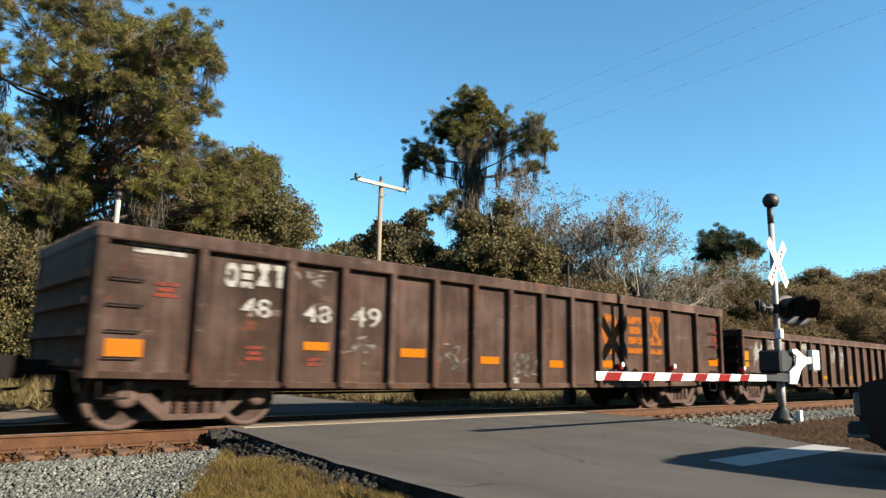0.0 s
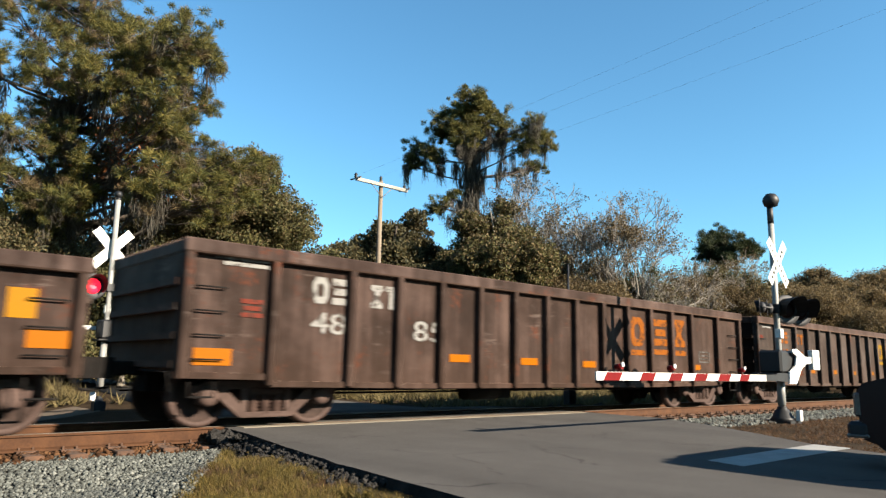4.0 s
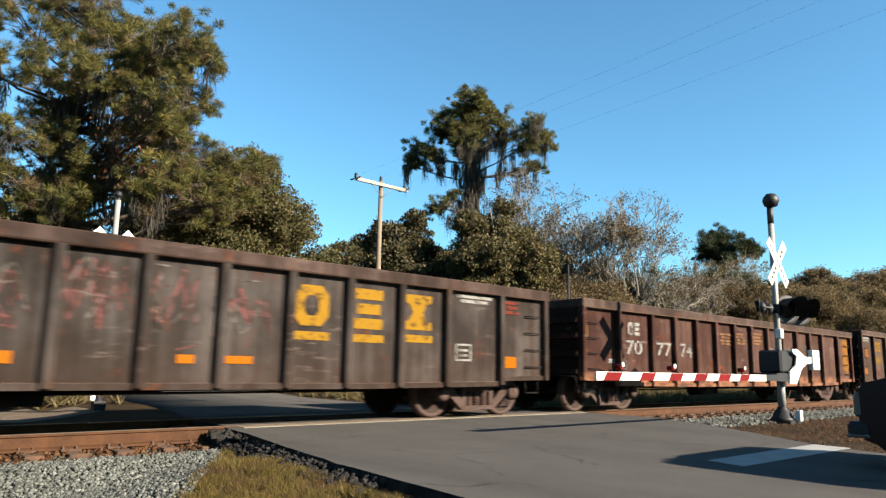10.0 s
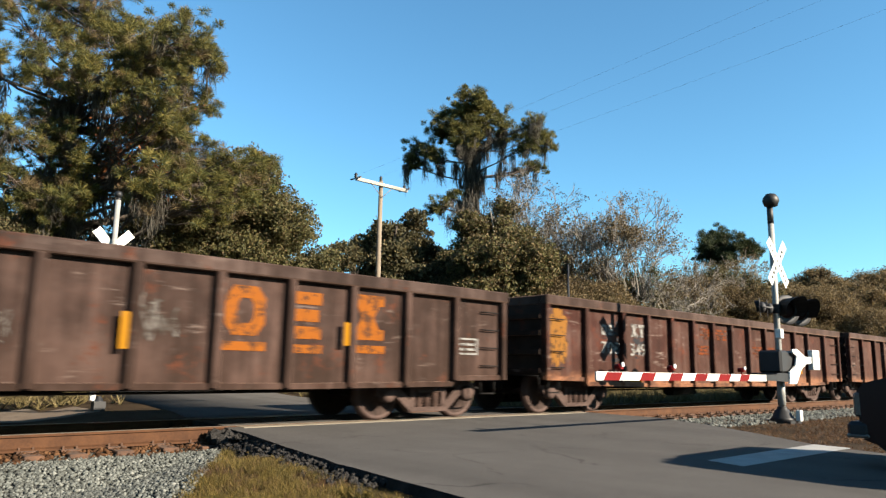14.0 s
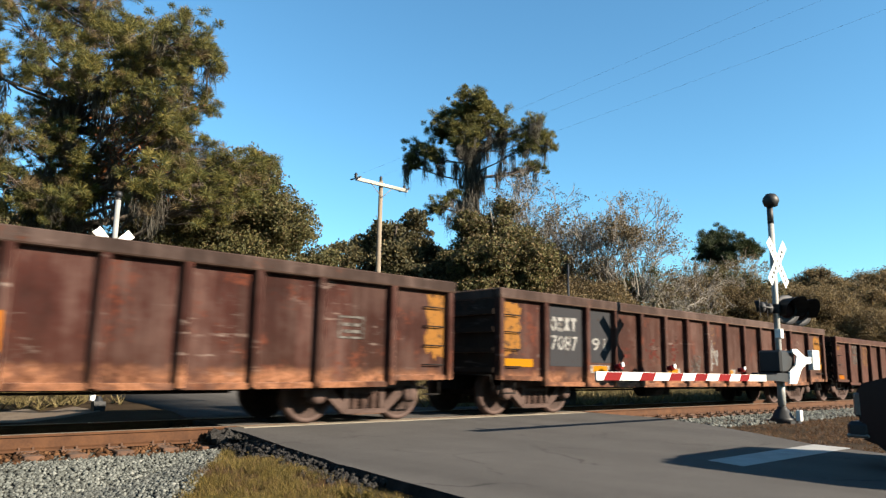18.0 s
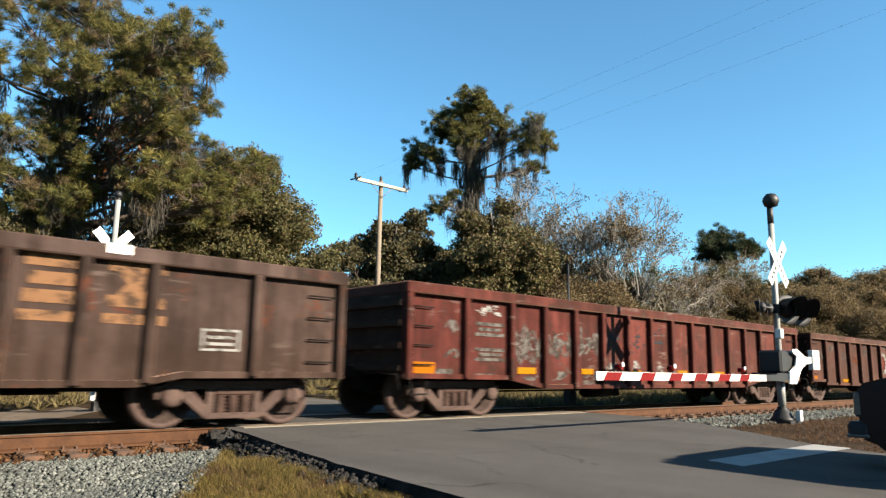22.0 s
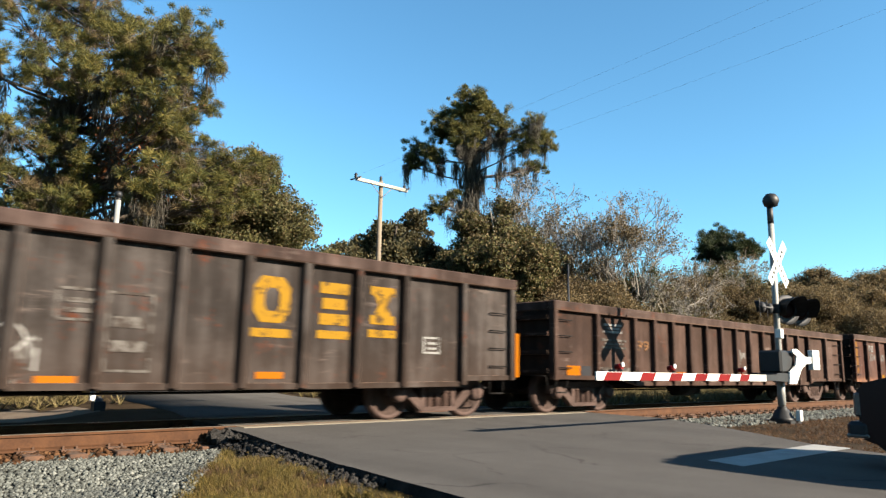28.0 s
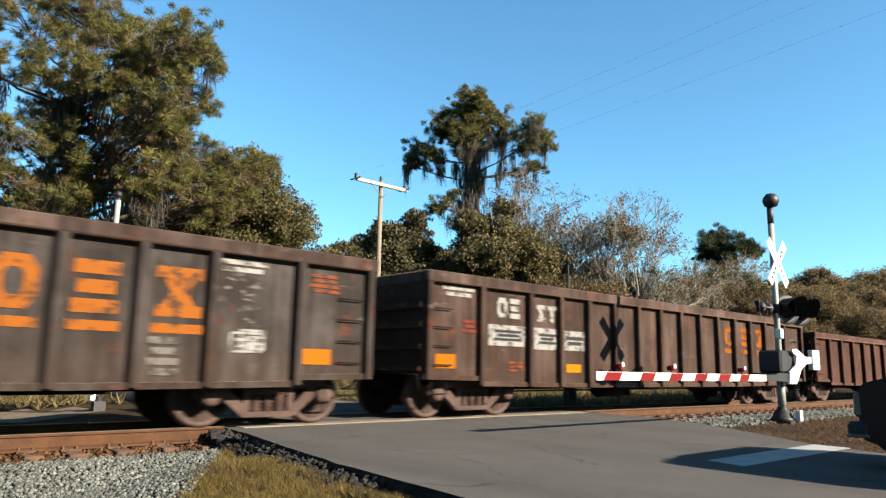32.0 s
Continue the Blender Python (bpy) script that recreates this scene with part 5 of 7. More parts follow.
def side_frame_mesh():
    """Cast bogie side: two pedestals, a sprung middle and sloping arms."""
    bm = bmesh.new()
    # sloping tension arms, the middle window and the top bar as separate solids in one casting
    for s in (-1, 1):
        prism(bm, [(s * 1.16, 0.42), (s * 1.18, 0.6), (s * 0.78, 0.64), (s * 0.76, 0.47)], -0.07, 0.07)
        prism(bm, [(s * 0.82, 0.46), (s * 0.72, 0.6), (s * 0.36, 0.27), (s * 0.43, 0.14)], -0.085, 0.06)
        prism(bm, [(s * 0.32, 0.2), (s * 0.42, 0.2), (s * 0.42, 0.62), (s * 0.32, 0.62)], -0.07, 0.05)
    prism(bm, [(-1.15, 0.56), (1.15, 0.56), (0.95, 0.68), (-0.95, 0.68)], -0.06, 0.06)
    prism(bm, [(-0.42, 0.14), (0.42, 0.14), (0.42, 0.22), (-0.42, 0.22)], -0.09, 0.06)
    return bm


def springs_mesh():
    bm = bmesh.new()
    for x in (-0.2, 0.0, 0.2):
        lathe(bm, [(0.062 if i % 2 else 0.1, 0.2 + 0.027 * i) for i in range(11)], Matrix.Translation((x, 0, 0)), 10)
    box(bm, -0.3, 0.3, -0.08, 0.06, 0.47, 0.58, 0.02)
    return bm


def cap_mesh():
    bm = bmesh.new()
    lathe(bm, [(0.15, -0.04), (0.15, 0.07), (0.11, 0.11), (0.05, 0.12)], Matrix.Rotation(radians(90), 4, "X"), 12)
    box(bm, -0.15, 0.15, -0.05, 0.05, -0.12, 0.14, 0.03)
    return bm


WHEEL_BASE, BOGIE_IN, WHEEL_R = 1.9, 1.62, 0.457
WHEELSETS = []


def bogie(car, x):
    def middle():
        bm = bmesh.new()
        box(bm, -0.22, 0.22, -0.95, 0.95, 0.42, 0.64, 0.03)
        box(bm, -0.35, 0.35, -0.3, 0.3, 0.6, 0.72, 0.03)
        return bm
    b = put("bogie", cached(("bogie",), middle, [TRUCK_IRON]), car, pose(x, 0, 0))
    for s in (-1, 1):
        put("side_frame", cached(("side_frame",), side_frame_mesh, [TRUCK_IRON]), b, pose(0, s * 1.03, 0, 0, 0, 0 if s < 0 else 180))
        put("spring_nest", cached(("spring_nest",), springs_mesh, [SPRING_RUST]), b, pose(0, s * 1.03, 0))
        for e in (-1, 1):
            put("bearing_cap", cached(("bearing_cap",), cap_mesh, [TRUCK_IRON]), b, pose(e * WHEEL_BASE / 2, s * 1.08, WHEEL_R, 0, 0, 0 if s < 0 else 180))
    for e in (-1, 1):
        w = put("wheelset", cached(("wheelset",), wheelset_mesh, [WHEEL_IRON, WHEEL_PLATE]), b, pose(e * WHEEL_BASE / 2, 0, WHEEL_R))
        WHEELSETS.append((car, w, e * WHEEL_BASE / 2))
    return b


def underframe_mesh(kind):
    bm = bmesh.new()
    box(bm, -LEN / 2 + 0.1, LEN / 2 - 0.1, -0.2, 0.2, 0.5, 0.95)
    for i in range(7):
        x = -4.8 + 1.6 * i
        box(bm, x - 0.08, x + 0.08, -1.42, 1.42, 0.62, 0.9)
    for s in (-1, 1):
        box(bm, s * (LEN / 2 - BOGIE_IN) - 0.3, s * (LEN / 2 - BOGIE_IN) + 0.3, -1.4, 1.4, 0.72, 0.95)
    return bm


def stirrup_mesh():
    bm = bmesh.new()
    for x in (-0.19, 0.19):
        rod(bm, (x, 0, 0.0), (x * 0.95, 0, -0.3), 0.014, sides=6)
    rod(bm, (-0.19, 0, -0.3), (0.19, 0, -0.3), 0.016, sides=6)
    return bm


def lever_mesh():
    """Uncoupling lever: a bent rod along the end sill."""
    bm = bmesh.new()
    rod(bm, (0, -1.4, 0.0), (0, -0.25, 0.02), 0.014, sides=6)
    rod(bm, (0, -1.4, 0.0), (0.05, -1.42, -0.26), 0.014, sides=6)
    rod(bm, (0, -0.25, 0.02), (0.14, -0.2, 0.1), 0.014, sides=6)
    return bm


def brake_mesh():
    bm = bmesh.new()
    rod(bm, (-0.55, 0, 0), (0.35, 0, 0), 0.19, sides=14)
    box(bm, 0.35, 0.7, -0.14, 0.14, -0.16, 0.18, 0.02)
    rod(bm, (0.7, 0, 0), (2.2, 0, 0.02), 0.025, sides=6)
    return bm


def coupler_mesh():
    bm = bmesh.new()
    box(bm, -0.25, 0.42, -0.09, 0.09, -0.1, 0.1, 0.02)
    prism(bm, [(0.36, -0.17), (0.5, -0.19), (0.6, -0.08), (0.54, 0.02), (0.6, 0.16), (0.42, 0.19), (0.34, 0.1)], -0.15, 0.15, axis="z")
    rod(bm, (0.1, -0.25, 0.0), (0.3, -0.3, -0.3), 0.022, sides=6)
    rod(bm, (0.3, -0.3, -0.3), (0.54, -0.2, -0.32), 0.022, sides=6)
    return bm


LAYER = {"patch": 0.003, "bar": 0.006, "emblem": 0.008, "graffiti": 0.01, "mark": 0.013}


def mark(car, name, outlines, mat, label="", layer="mark", y=SHEET_Y + 0.015):
    """A flat painted mark on the near side sheet; outlines in metres from the wagon's left end and above the rail."""
    over = max(0.0, max(x for o in outlines for x, z in o) - (LEN - 0.06))
    return part(name, sheet([[(x - over - LEN / 2, z) for x, z in o] for o in outlines], -y - LAYER[layer] - 0.0003 * (len(car.children) % 7)), mat, car, label)


def word(car, text, x0, x1, z0, z1, mat):
    me = words(text, 0.3)
    co = np.empty(len(me.vertices) * 3)
    me.vertices.foreach_get("co", co)
    co = co.reshape(-1, 3)
    lo, hi = co.min(0), co.max(0)
    sx, sz = (x1 - x0) / (hi[0] - lo[0]), (z1 - z0) / (hi[2] - lo[2])
    me.transform(Matrix.Translation((x0 - LEN / 2, -SHEET_Y - 0.03, z0)) @ Matrix.Diagonal((sx, 1, sz, 1)) @ Matrix.Translation((-lo[0], 0, -lo[2])))
    link("lettering", me, mat, car, "stencilled number " + text)


def bar(car, x0, x1, z0, z1, mat):
    mark(car, "painted_block", [rect(x0, x1, z0, z1)], mat, "", "bar")


def reflector(car, x0, x1, z0, z1, mat):
    mark(car, "reflector", [rect(x0, x1, z0, z1)], mat, "retroreflective sheeting")


def stake_reflector(car, x0, x1, z0, z1, mat):
    """A reflector strip set upright on a side stake."""
    bm = bmesh.new()
    box(bm, x0 - LEN / 2, x0 - LEN / 2 + 0.1, -STAKE_Y - 0.006, -STAKE_Y + 0.004, z0, z1)
    part("reflector", bm, mat, car, "upright reflector strip")


def chord_tab(car, x0, x1, z0, z1):
    bm = bmesh.new()
    top = max(v[2] for o in car.children if o.name.startswith("top_chord") for v in [o.location])
    box(bm, x0 - LEN / 2, x1 - LEN / 2, -1.616, -1.606, top - 0.12, top + 0.01)
    part("white_tab", bm, WHITE_PAINT, car, "white tab on the top chord")


def fine_print(car, x0, x1, z0, z1, mat):
    """Small unreadable stencils as plain bars."""
    n = max(1, min(4, round((z1 - z0) / 0.09)))
    h = (z1 - z0) / n
    o = [rect(x0 + (0.12 * (x1 - x0) if i % 2 else 0), x1 - (0.1 * (x1 - x0) if i % 3 == 1 else 0), z1 - h * (i + 0.75), z1 - h * (i + 0.08)) for i in range(n)]
    mark(car, "fine_print", o, mat, "small stencils as plain bars")


def frame_box(car, x0, x1, z0, z1, mat):
    t = 0.035
    o = [rect(x0, x1, z0, z0 + t), rect(x0, x1, z1 - t, z1), rect(x0, x0 + t, z0 + t, z1 - t), rect(x1 - t, x1, z0 + t, z1 - t)]
    h = z1 - z0
    o += [rect(x0 + 0.09, x1 - 0.09, z0 + h * a, z0 + h * (a + 0.14)) for a in (0.25, 0.55)]
    mark(car, "data_panel", o, mat, "stencilled data panel")


def window_frame_mark(car, x0, x1, z0, z1):
    t, xm, zm = 0.04, (x0 + x1) / 2, z0 + (z1 - z0) * 0.48
    o = [rect(x0, x1, z0, z0 + t), rect(x0, x1, z1 - t, z1), rect(x0, x0 + t, z0, z1), rect(x1 - t, x1, z0, z1), rect(x0, x1, zm, zm + t), rect(xm, xm + t, zm, z1)]
    mark(car, "data_panel", o, WHITE_PAINT, "white painted grid")


def ring(car, x0, x1, z0, z1, mat, inner):
    cx, cz, rx, rz = (x0 + x1) / 2, (z0 + z1) / 2, (x1 - x0) / 2, (z1 - z0) / 2
    a = [6.2832 * i / 18 for i in range(19)]
    o = [[(cx + rx * math.cos(p), cz + rz * math.sin(p)), (cx + rx * math.cos(q), cz + rz * math.sin(q)), (cx + 0.68 * rx * math.cos(q), cz + 0.68 * rz * math.sin(q)), (cx + 0.68 * rx * math.cos(p), cz + 0.68 * rz * math.sin(p))] for p, q in zip(a, a[1:])]
    mark(car, "painted_ring", o, mat, "painted ring")
    mark(car, "ring_centre", [[(cx + 0.6 * rx * math.cos(p), cz + 0.6 * rz * math.sin(p)) for p in a[:-1]]], inner)


def block(i, a, b, z, z1):
    """The owner's device in four plain shapes: a ring, stacked bars, an hourglass and a pedestal."""
    size, xc = z1 - z, (a + b) / 2
    t, u = 0.24 * size, 0.3 * (b - a)
    if i == 0:
        # a ring cut to eight corners
        q = [(a + u * 0.7, z), (b - u * 0.7, z), (b, z + t), (b, z1 - t), (b - u * 0.7, z1), (a + u * 0.7, z1), (a, z1 - t), (a, z + t)]
        n = [(xc + (x - xc) * 0.42, z + size / 2 + (y - z - size / 2) * 0.5) for x, y in q]
        return [[q[k], q[(k + 1) % 8], n[(k + 1) % 8], n[k]] for k in range(8)]
    if i == 1:
        return [rect(a, b, z1 - t * 1.1, z1), rect(a + u * 0.3, b - u * 0.3, z + size * 0.37, z + size * 0.63), rect(a, b, z, z + t * 1.1)]
    if i == 2:
        return [rect(a, b, z1 - t, z1), rect(a, b, z, z + t), [(a + u * 0.5, z1 - t), (b - u * 0.5, z1 - t), (xc + u * 0.6, z + size / 2), (b - u * 0.5, z + t), (a + u * 0.5, z + t), (xc - u * 0.6, z + size / 2)]]
    return [rect(a, b, z1 - t, z1), rect(a + u, b - u, z, z1 - t)]


def emblem(car, i, a, b, z0, z1, mat):
    """One block of the owner's big painted emblem, with its underline."""
    mark(car, "emblem", block(i, a, b, z0, z1), mat, "painted emblem block", "emblem")
    mark(car, "underline", [rect(a - 0.03, b + 0.03, z0 - 0.22, z0 - 0.09)], mat, "", "emblem")


def owner_marks(car, x0, x1, z0, z1, mat):
    """Owner's initials as plain blocks, two to a panel."""
    w = x1 - x0
    seat = sum(1 for c in car.children if c.name.startswith("owner_mark"))
    for k in (0, 1):
        a = x0 + k * w * 0.55
        o = block((seat + k) % 4, a, a + w * 0.43, z0, z1)
        mark(car, "owner_mark", o, mat, "owner's initial as a plain shape")


def scribble(car, x0, x1, z0, z1, mat, seed, w=0.05, n=3):
    """Hasty spray-paint strokes without letters: uneven loops drawn from side to side, and a few dashes."""
    rng = random.Random(seed)
    x1 = min(x1, LEN - 0.1)
    dx, dz = x1 - x0, z1 - z0
    o = []
    w *= 0.75
    for j in range(n):
        k = rng.randint(5, 8)
        p = [Vector((x0 + dx * min(1.0, max(0.0, i / (k - 1) + rng.uniform(-0.28, 0.28))), z0 + dz * ((i + j) % 2 * 0.55 + rng.uniform(0.0, 0.45)))) for i in range(k)]
        p = [p[0]] + p + [p[-1]]
        line = []
        for i in range(1, len(p) - 2):
            for q in range(6):
                t = q / 6
                c = 0.5 * (2 * p[i] + (p[i + 1] - p[i - 1]) * t + (2 * p[i - 1] - 5 * p[i] + 4 * p[i + 1] - p[i + 2]) * t * t + (3 * p[i] - p[i - 1] - 3 * p[i + 1] + p[i + 2]) * t ** 3)
                line.append((min(x1, max(x0, c.x)), min(z1, max(z0, c.y))))
        o += stroke(line, w * rng.uniform(0.6, 1.3))
    for _ in range(n):
        x, z, a = rng.uniform(x0, x0 + dx * 0.7), rng.uniform(z0, z1), rng.uniform(-0.5, 0.5)
        o += stroke([(x, z), (x + dx * 0.3 * math.cos(a), min(z1, max(z0, z + dx * 0.3 * math.sin(a))))], w * rng.uniform(0.6, 1.2))
    mark(car, "graffiti", o, mat, "spray-painted scribble", "graffiti")


GLYPHS = {
    "T": [[(0, 0.9), (0.9, 1), (1, 0.76), (0.68, 0.7), (0.85, 0.02), (0.3, 0), (0.42, 0.66), (0.06, 0.62), (0, 0.9)]],
    "A": [[(0, 0), (0.28, 0.98), (0.66, 1), (1, 0.03), (0.7, 0), (0.6, 0.22), (0.36, 0.22), (0.3, 0), (0, 0)], [(0.4, 0.42), (0.48, 0.72), (0.57, 0.42), (0.4, 0.42)]],
    "Z": [[(0.06, 0.94), (0.88, 1), (0.98, 0.74), (0.5, 0.26), (1, 0.3), (0.94, 0.02), (0, 0), (0.08, 0.26), (0.52, 0.7), (0.1, 0.68), (0.06, 0.94)]],
    "O": [[(0.3, 0), (0.7, 0), (1, 0.25), (0.98, 0.76), (0.7, 1), (0.28, 0.98), (0, 0.74), (0.02, 0.24), (0.3, 0)], [(0.42, 0.3), (0.6, 0.3), (0.62, 0.68), (0.44, 0.7), (0.42, 0.3)]],
    "": [[(-0.3, 0.62), (0.1, 0.8), (0.05, 0.95), (0.6, 0.98), (0.95, 0.72)], [(0.9, 0.66), (0.3, 0.72), (0.12, 0.45), (0.2, 0.1), (0.66, 0), (1, 0.14), (0.96, 0.34), (0.56, 0.26), (0.44, 0.46), (0.62, 0.6), (1, 0.52)]],
}


def outlined(car, letter, x0, x1, z0, z1, mat, w):
    """A big hollow spray-can letter, drawn by its outline."""
    o = []
    for line in GLYPHS[letter]:
        o += stroke([(x0 + (x1 - x0) * a, z0 + (z1 - z0) * b) for a, b in line], w)
    mark(car, "graffiti", o, mat, "hollow spray-painted letter", "graffiti")


def blotch(car, x0, x1, z0, z1, mat, seed):
    """A patch of peeled, faded or rusted paint: ragged flecks, mostly drawn out along the wagon, dense in the middle."""
    rng = random.Random(seed)
    x1 = min(x1, LEN - 0.03)
    x, z, rx, rz = (x0 + x1) / 2, (z0 + z1) / 2, (x1 - x0) / 2, (z1 - z0) / 2
    out = []
    if mat is YPATCH:
        rim = []
        for i in range(40):
            a = 0.15708 * i
            k = rng.uniform(0.72, 1.04) / max(abs(math.cos(a)), abs(math.sin(a))) ** 0.7
            rim.append((x + rx * math.cos(a) * k, z + rz * math.sin(a) * k))
        out.append(rim)
    for _ in range(0 if out else max(14, min(60, int(90 * rx * rz)))):
        a, d = rng.uniform(0, 6.2832), rng.random() ** 0.7
        cx, cz = x + rx * 0.86 * d * math.cos(a), z + rz * 0.9 * d * math.sin(a)
        w, h, tilt = rng.uniform(0.04, 0.3) * (1.15 - 0.6 * d) * min(1.0, rx * 1.6), rng.uniform(0.012, 0.06) * (1.2 - 0.5 * d), rng.uniform(-0.25, 0.25)
        rim = []
        for k in range(9):
            b, j = 0.6981 * k, rng.uniform(0.55, 1.1)
            px, pz = w * math.cos(b) * j, h * math.sin(b) * j
            rim.append((min(x1, max(x0, cx + px)), cz + pz + tilt * px))
        out.append(rim)
    mark(car, "paint_patch", out, mat, "", "patch")


def gondola(start, kind, top, paint, label):
    """An open gondola wagon, its origin on the rail's top in mid-length; it heads towards -x."""
    g = empty("gondola_wagon", start + LEN / 2, 0, 0)
    tagged(g, label, "gondola wagon", "wagons of the train")
    rim = paint if paint in (RED, MAROON) else CHORD
    for s in (-1, 1):
        put("side_sheet", cached(("side_sheet", kind, top, paint.name), lambda: side_sheet(kind, top), [paint]), g, pose(0, s * SHEET_Y, 0))
        put("side_sill", cached(("side_sill", kind, s, paint.name), lambda: sill_bar(kind), [paint]), g, pose(0, -SHEET_Y - 0.015, 0) if s < 0 else pose(0, SHEET_Y + 0.015, 0, 0, 0, 180))
        put("top_chord", cached(("top_chord", rim.name), lambda: chord_mesh(LEN, 0.2), [rim]), g, pose(0, s * 1.51, top))
        put("end_wall", cached(("end_wall", top), lambda: end_wall(top), [END_SHADE]), g, pose(s * (LEN / 2 - 0.03), 0, 0, 0, 0, 0 if s < 0 else 180))
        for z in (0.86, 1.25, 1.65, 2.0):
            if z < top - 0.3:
                put("end_rib", cached(("end_rib",), end_rib, [END_SHADE]), g, pose(s * (LEN / 2 - 0.03), 0, z, 0, 0, 0 if s < 0 else 180))
        put("end_chord", cached(("end_chord", rim.name), lambda: chord_mesh(2.8, 0.16), [rim]), g, pose(s * (LEN / 2 - 0.085), 0, top - 0.003, 0, 0, 90))
        put("corner_post", cached(("corner_post", top, paint.name), lambda: stake_mesh(0.72, top - 0.19), [paint]), g, pose(-LEN / 2 + 0.09, s * SHEET_Y, 0, 0, 0, 0 if s < 0 else 180))
        put("corner_post", cached(("corner_post", top, paint.name), None, None), g, pose(LEN / 2 - 0.09, s * SHEET_Y, 0, 0, 0, 0 if s < 0 else 180))
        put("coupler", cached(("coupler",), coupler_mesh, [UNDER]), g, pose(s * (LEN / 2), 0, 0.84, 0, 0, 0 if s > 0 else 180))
        bogie(g, s * (LEN / 2 - BOGIE_IN))
        for x in STAKES[kind]:
            z0 = round(sill_z(kind, x) + 0.03, 2)
            me = cached(("side_stake", z0, top, paint.name), lambda: stake_mesh(z0, top - 0.19), [paint])
            put("side_stake", me, g, pose(x - LEN / 2, s * (SHEET_Y + 0.012), 0, 0, 0, 0 if s < 0 else 180))
        for i, z in enumerate((0.98, 1.32, 1.66, 2.0)):
            if z < top - 0.25:
                me = cached(("grab_iron",), lambda: rung_mesh(0.42), [UNDER])
                put("grab_iron", me, g, pose(s * (LEN / 2 - 0.45), s * (SHEET_Y + 0.016), z, 0, 0, 0 if s < 0 else 180))
                put("grab_iron", me, g, pose(-s * (LEN / 2 - 0.45), s * (SHEET_Y + 0.016), z, 0, 0, 0 if s < 0 else 180))
        for e in (-1, 1):
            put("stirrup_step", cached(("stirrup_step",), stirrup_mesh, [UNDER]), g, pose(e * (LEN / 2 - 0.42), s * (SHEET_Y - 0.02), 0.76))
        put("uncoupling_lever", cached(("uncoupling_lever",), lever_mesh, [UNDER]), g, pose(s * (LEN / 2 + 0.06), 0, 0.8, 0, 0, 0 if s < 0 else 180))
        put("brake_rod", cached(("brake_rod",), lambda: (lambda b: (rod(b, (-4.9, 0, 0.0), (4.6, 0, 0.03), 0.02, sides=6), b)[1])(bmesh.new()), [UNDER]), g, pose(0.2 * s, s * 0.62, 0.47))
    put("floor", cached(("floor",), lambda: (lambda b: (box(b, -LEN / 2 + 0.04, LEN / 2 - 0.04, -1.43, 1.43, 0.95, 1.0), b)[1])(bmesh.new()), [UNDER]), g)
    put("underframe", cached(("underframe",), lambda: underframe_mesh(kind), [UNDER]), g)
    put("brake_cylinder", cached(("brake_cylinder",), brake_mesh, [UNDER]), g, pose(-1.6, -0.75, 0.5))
    return g

def consist():
    cars = []

    def add(start, kind, top, paint, label):
        c = gondola(start, kind, top, paint, label)
        cars.append(c)
        return c
    starts = [-15.08, 2.54, 20.16, 37.64, 55.28, 72.8, 90.33, 107.89, 125.43, 143.06, 160.63, 178.26, 195.92, 213.37, 231.12, 248.81, 266.28, 283.95, 301.69, 319.23, 336.92, 354.27, 371.73, 389.4, 407.09, 424.8, 442.43, 459.89, 477.39, 494.89]
    kinds = ["tall", "tall", "belly", "belly", "tall", "tall", "plain", "belly", "plain", "plain", "tall", "even", "plain", "plain", "plain", "plain", "even", "fine", "broad", "even",
             "tall", "tall", "tall", "fine", "plain", "tall", "tall", "even", "tall"]
    tops = [2.66, 2.7, 2.22, 2.21, 2.66, 2.67, 2.52, 2.21, 2.55, 2.53, 2.7, 2.42, 2.5, 2.53, 2.5, 2.52, 2.32, 2.42, 2.43, 2.36, 2.68, 2.6, 2.7, 2.4, 2.5, 2.7, 2.68, 2.4, 2.66]
    paints = [BROWN, SOOT, SOOT, SOOT, SOOT, CHARCOAL, RUSTY, SOOT, CHARCOAL, RUSTY, SOOT, BROWN, RUSTY, RUSTY, RUSTY, RUSTY, MAROON, SOOT, RED, MAROON,
              SOOT, CHARCOAL, CHARCOAL, BROWN, RUSTY, CHARCOAL, SOOT, MAROON, SOOT]
    looks = {CHARCOAL.name: "faded charcoal", SOOT.name: "sooty brown-black", BROWN.name: "dull brown", RUSTY.name: "rust-banded dark brown", MAROON.name: "dark maroon", RED.name: "red oxide"}
    shapes = {"tall": "high straight sides", "belly": "low fishbelly sides", "broad": "broad-panelled fishbelly sides", "plain": "straight ribbed sides", "even": "evenly ribbed low sides", "fine": "closely ribbed sides"}
    for s, k, t, p in zip(starts, kinds, tops, paints):
        add(s, k, t, p, "weathered " + looks[p.name] + " gondola wagon with " + shapes[k])
    return cars


CARS = consist()


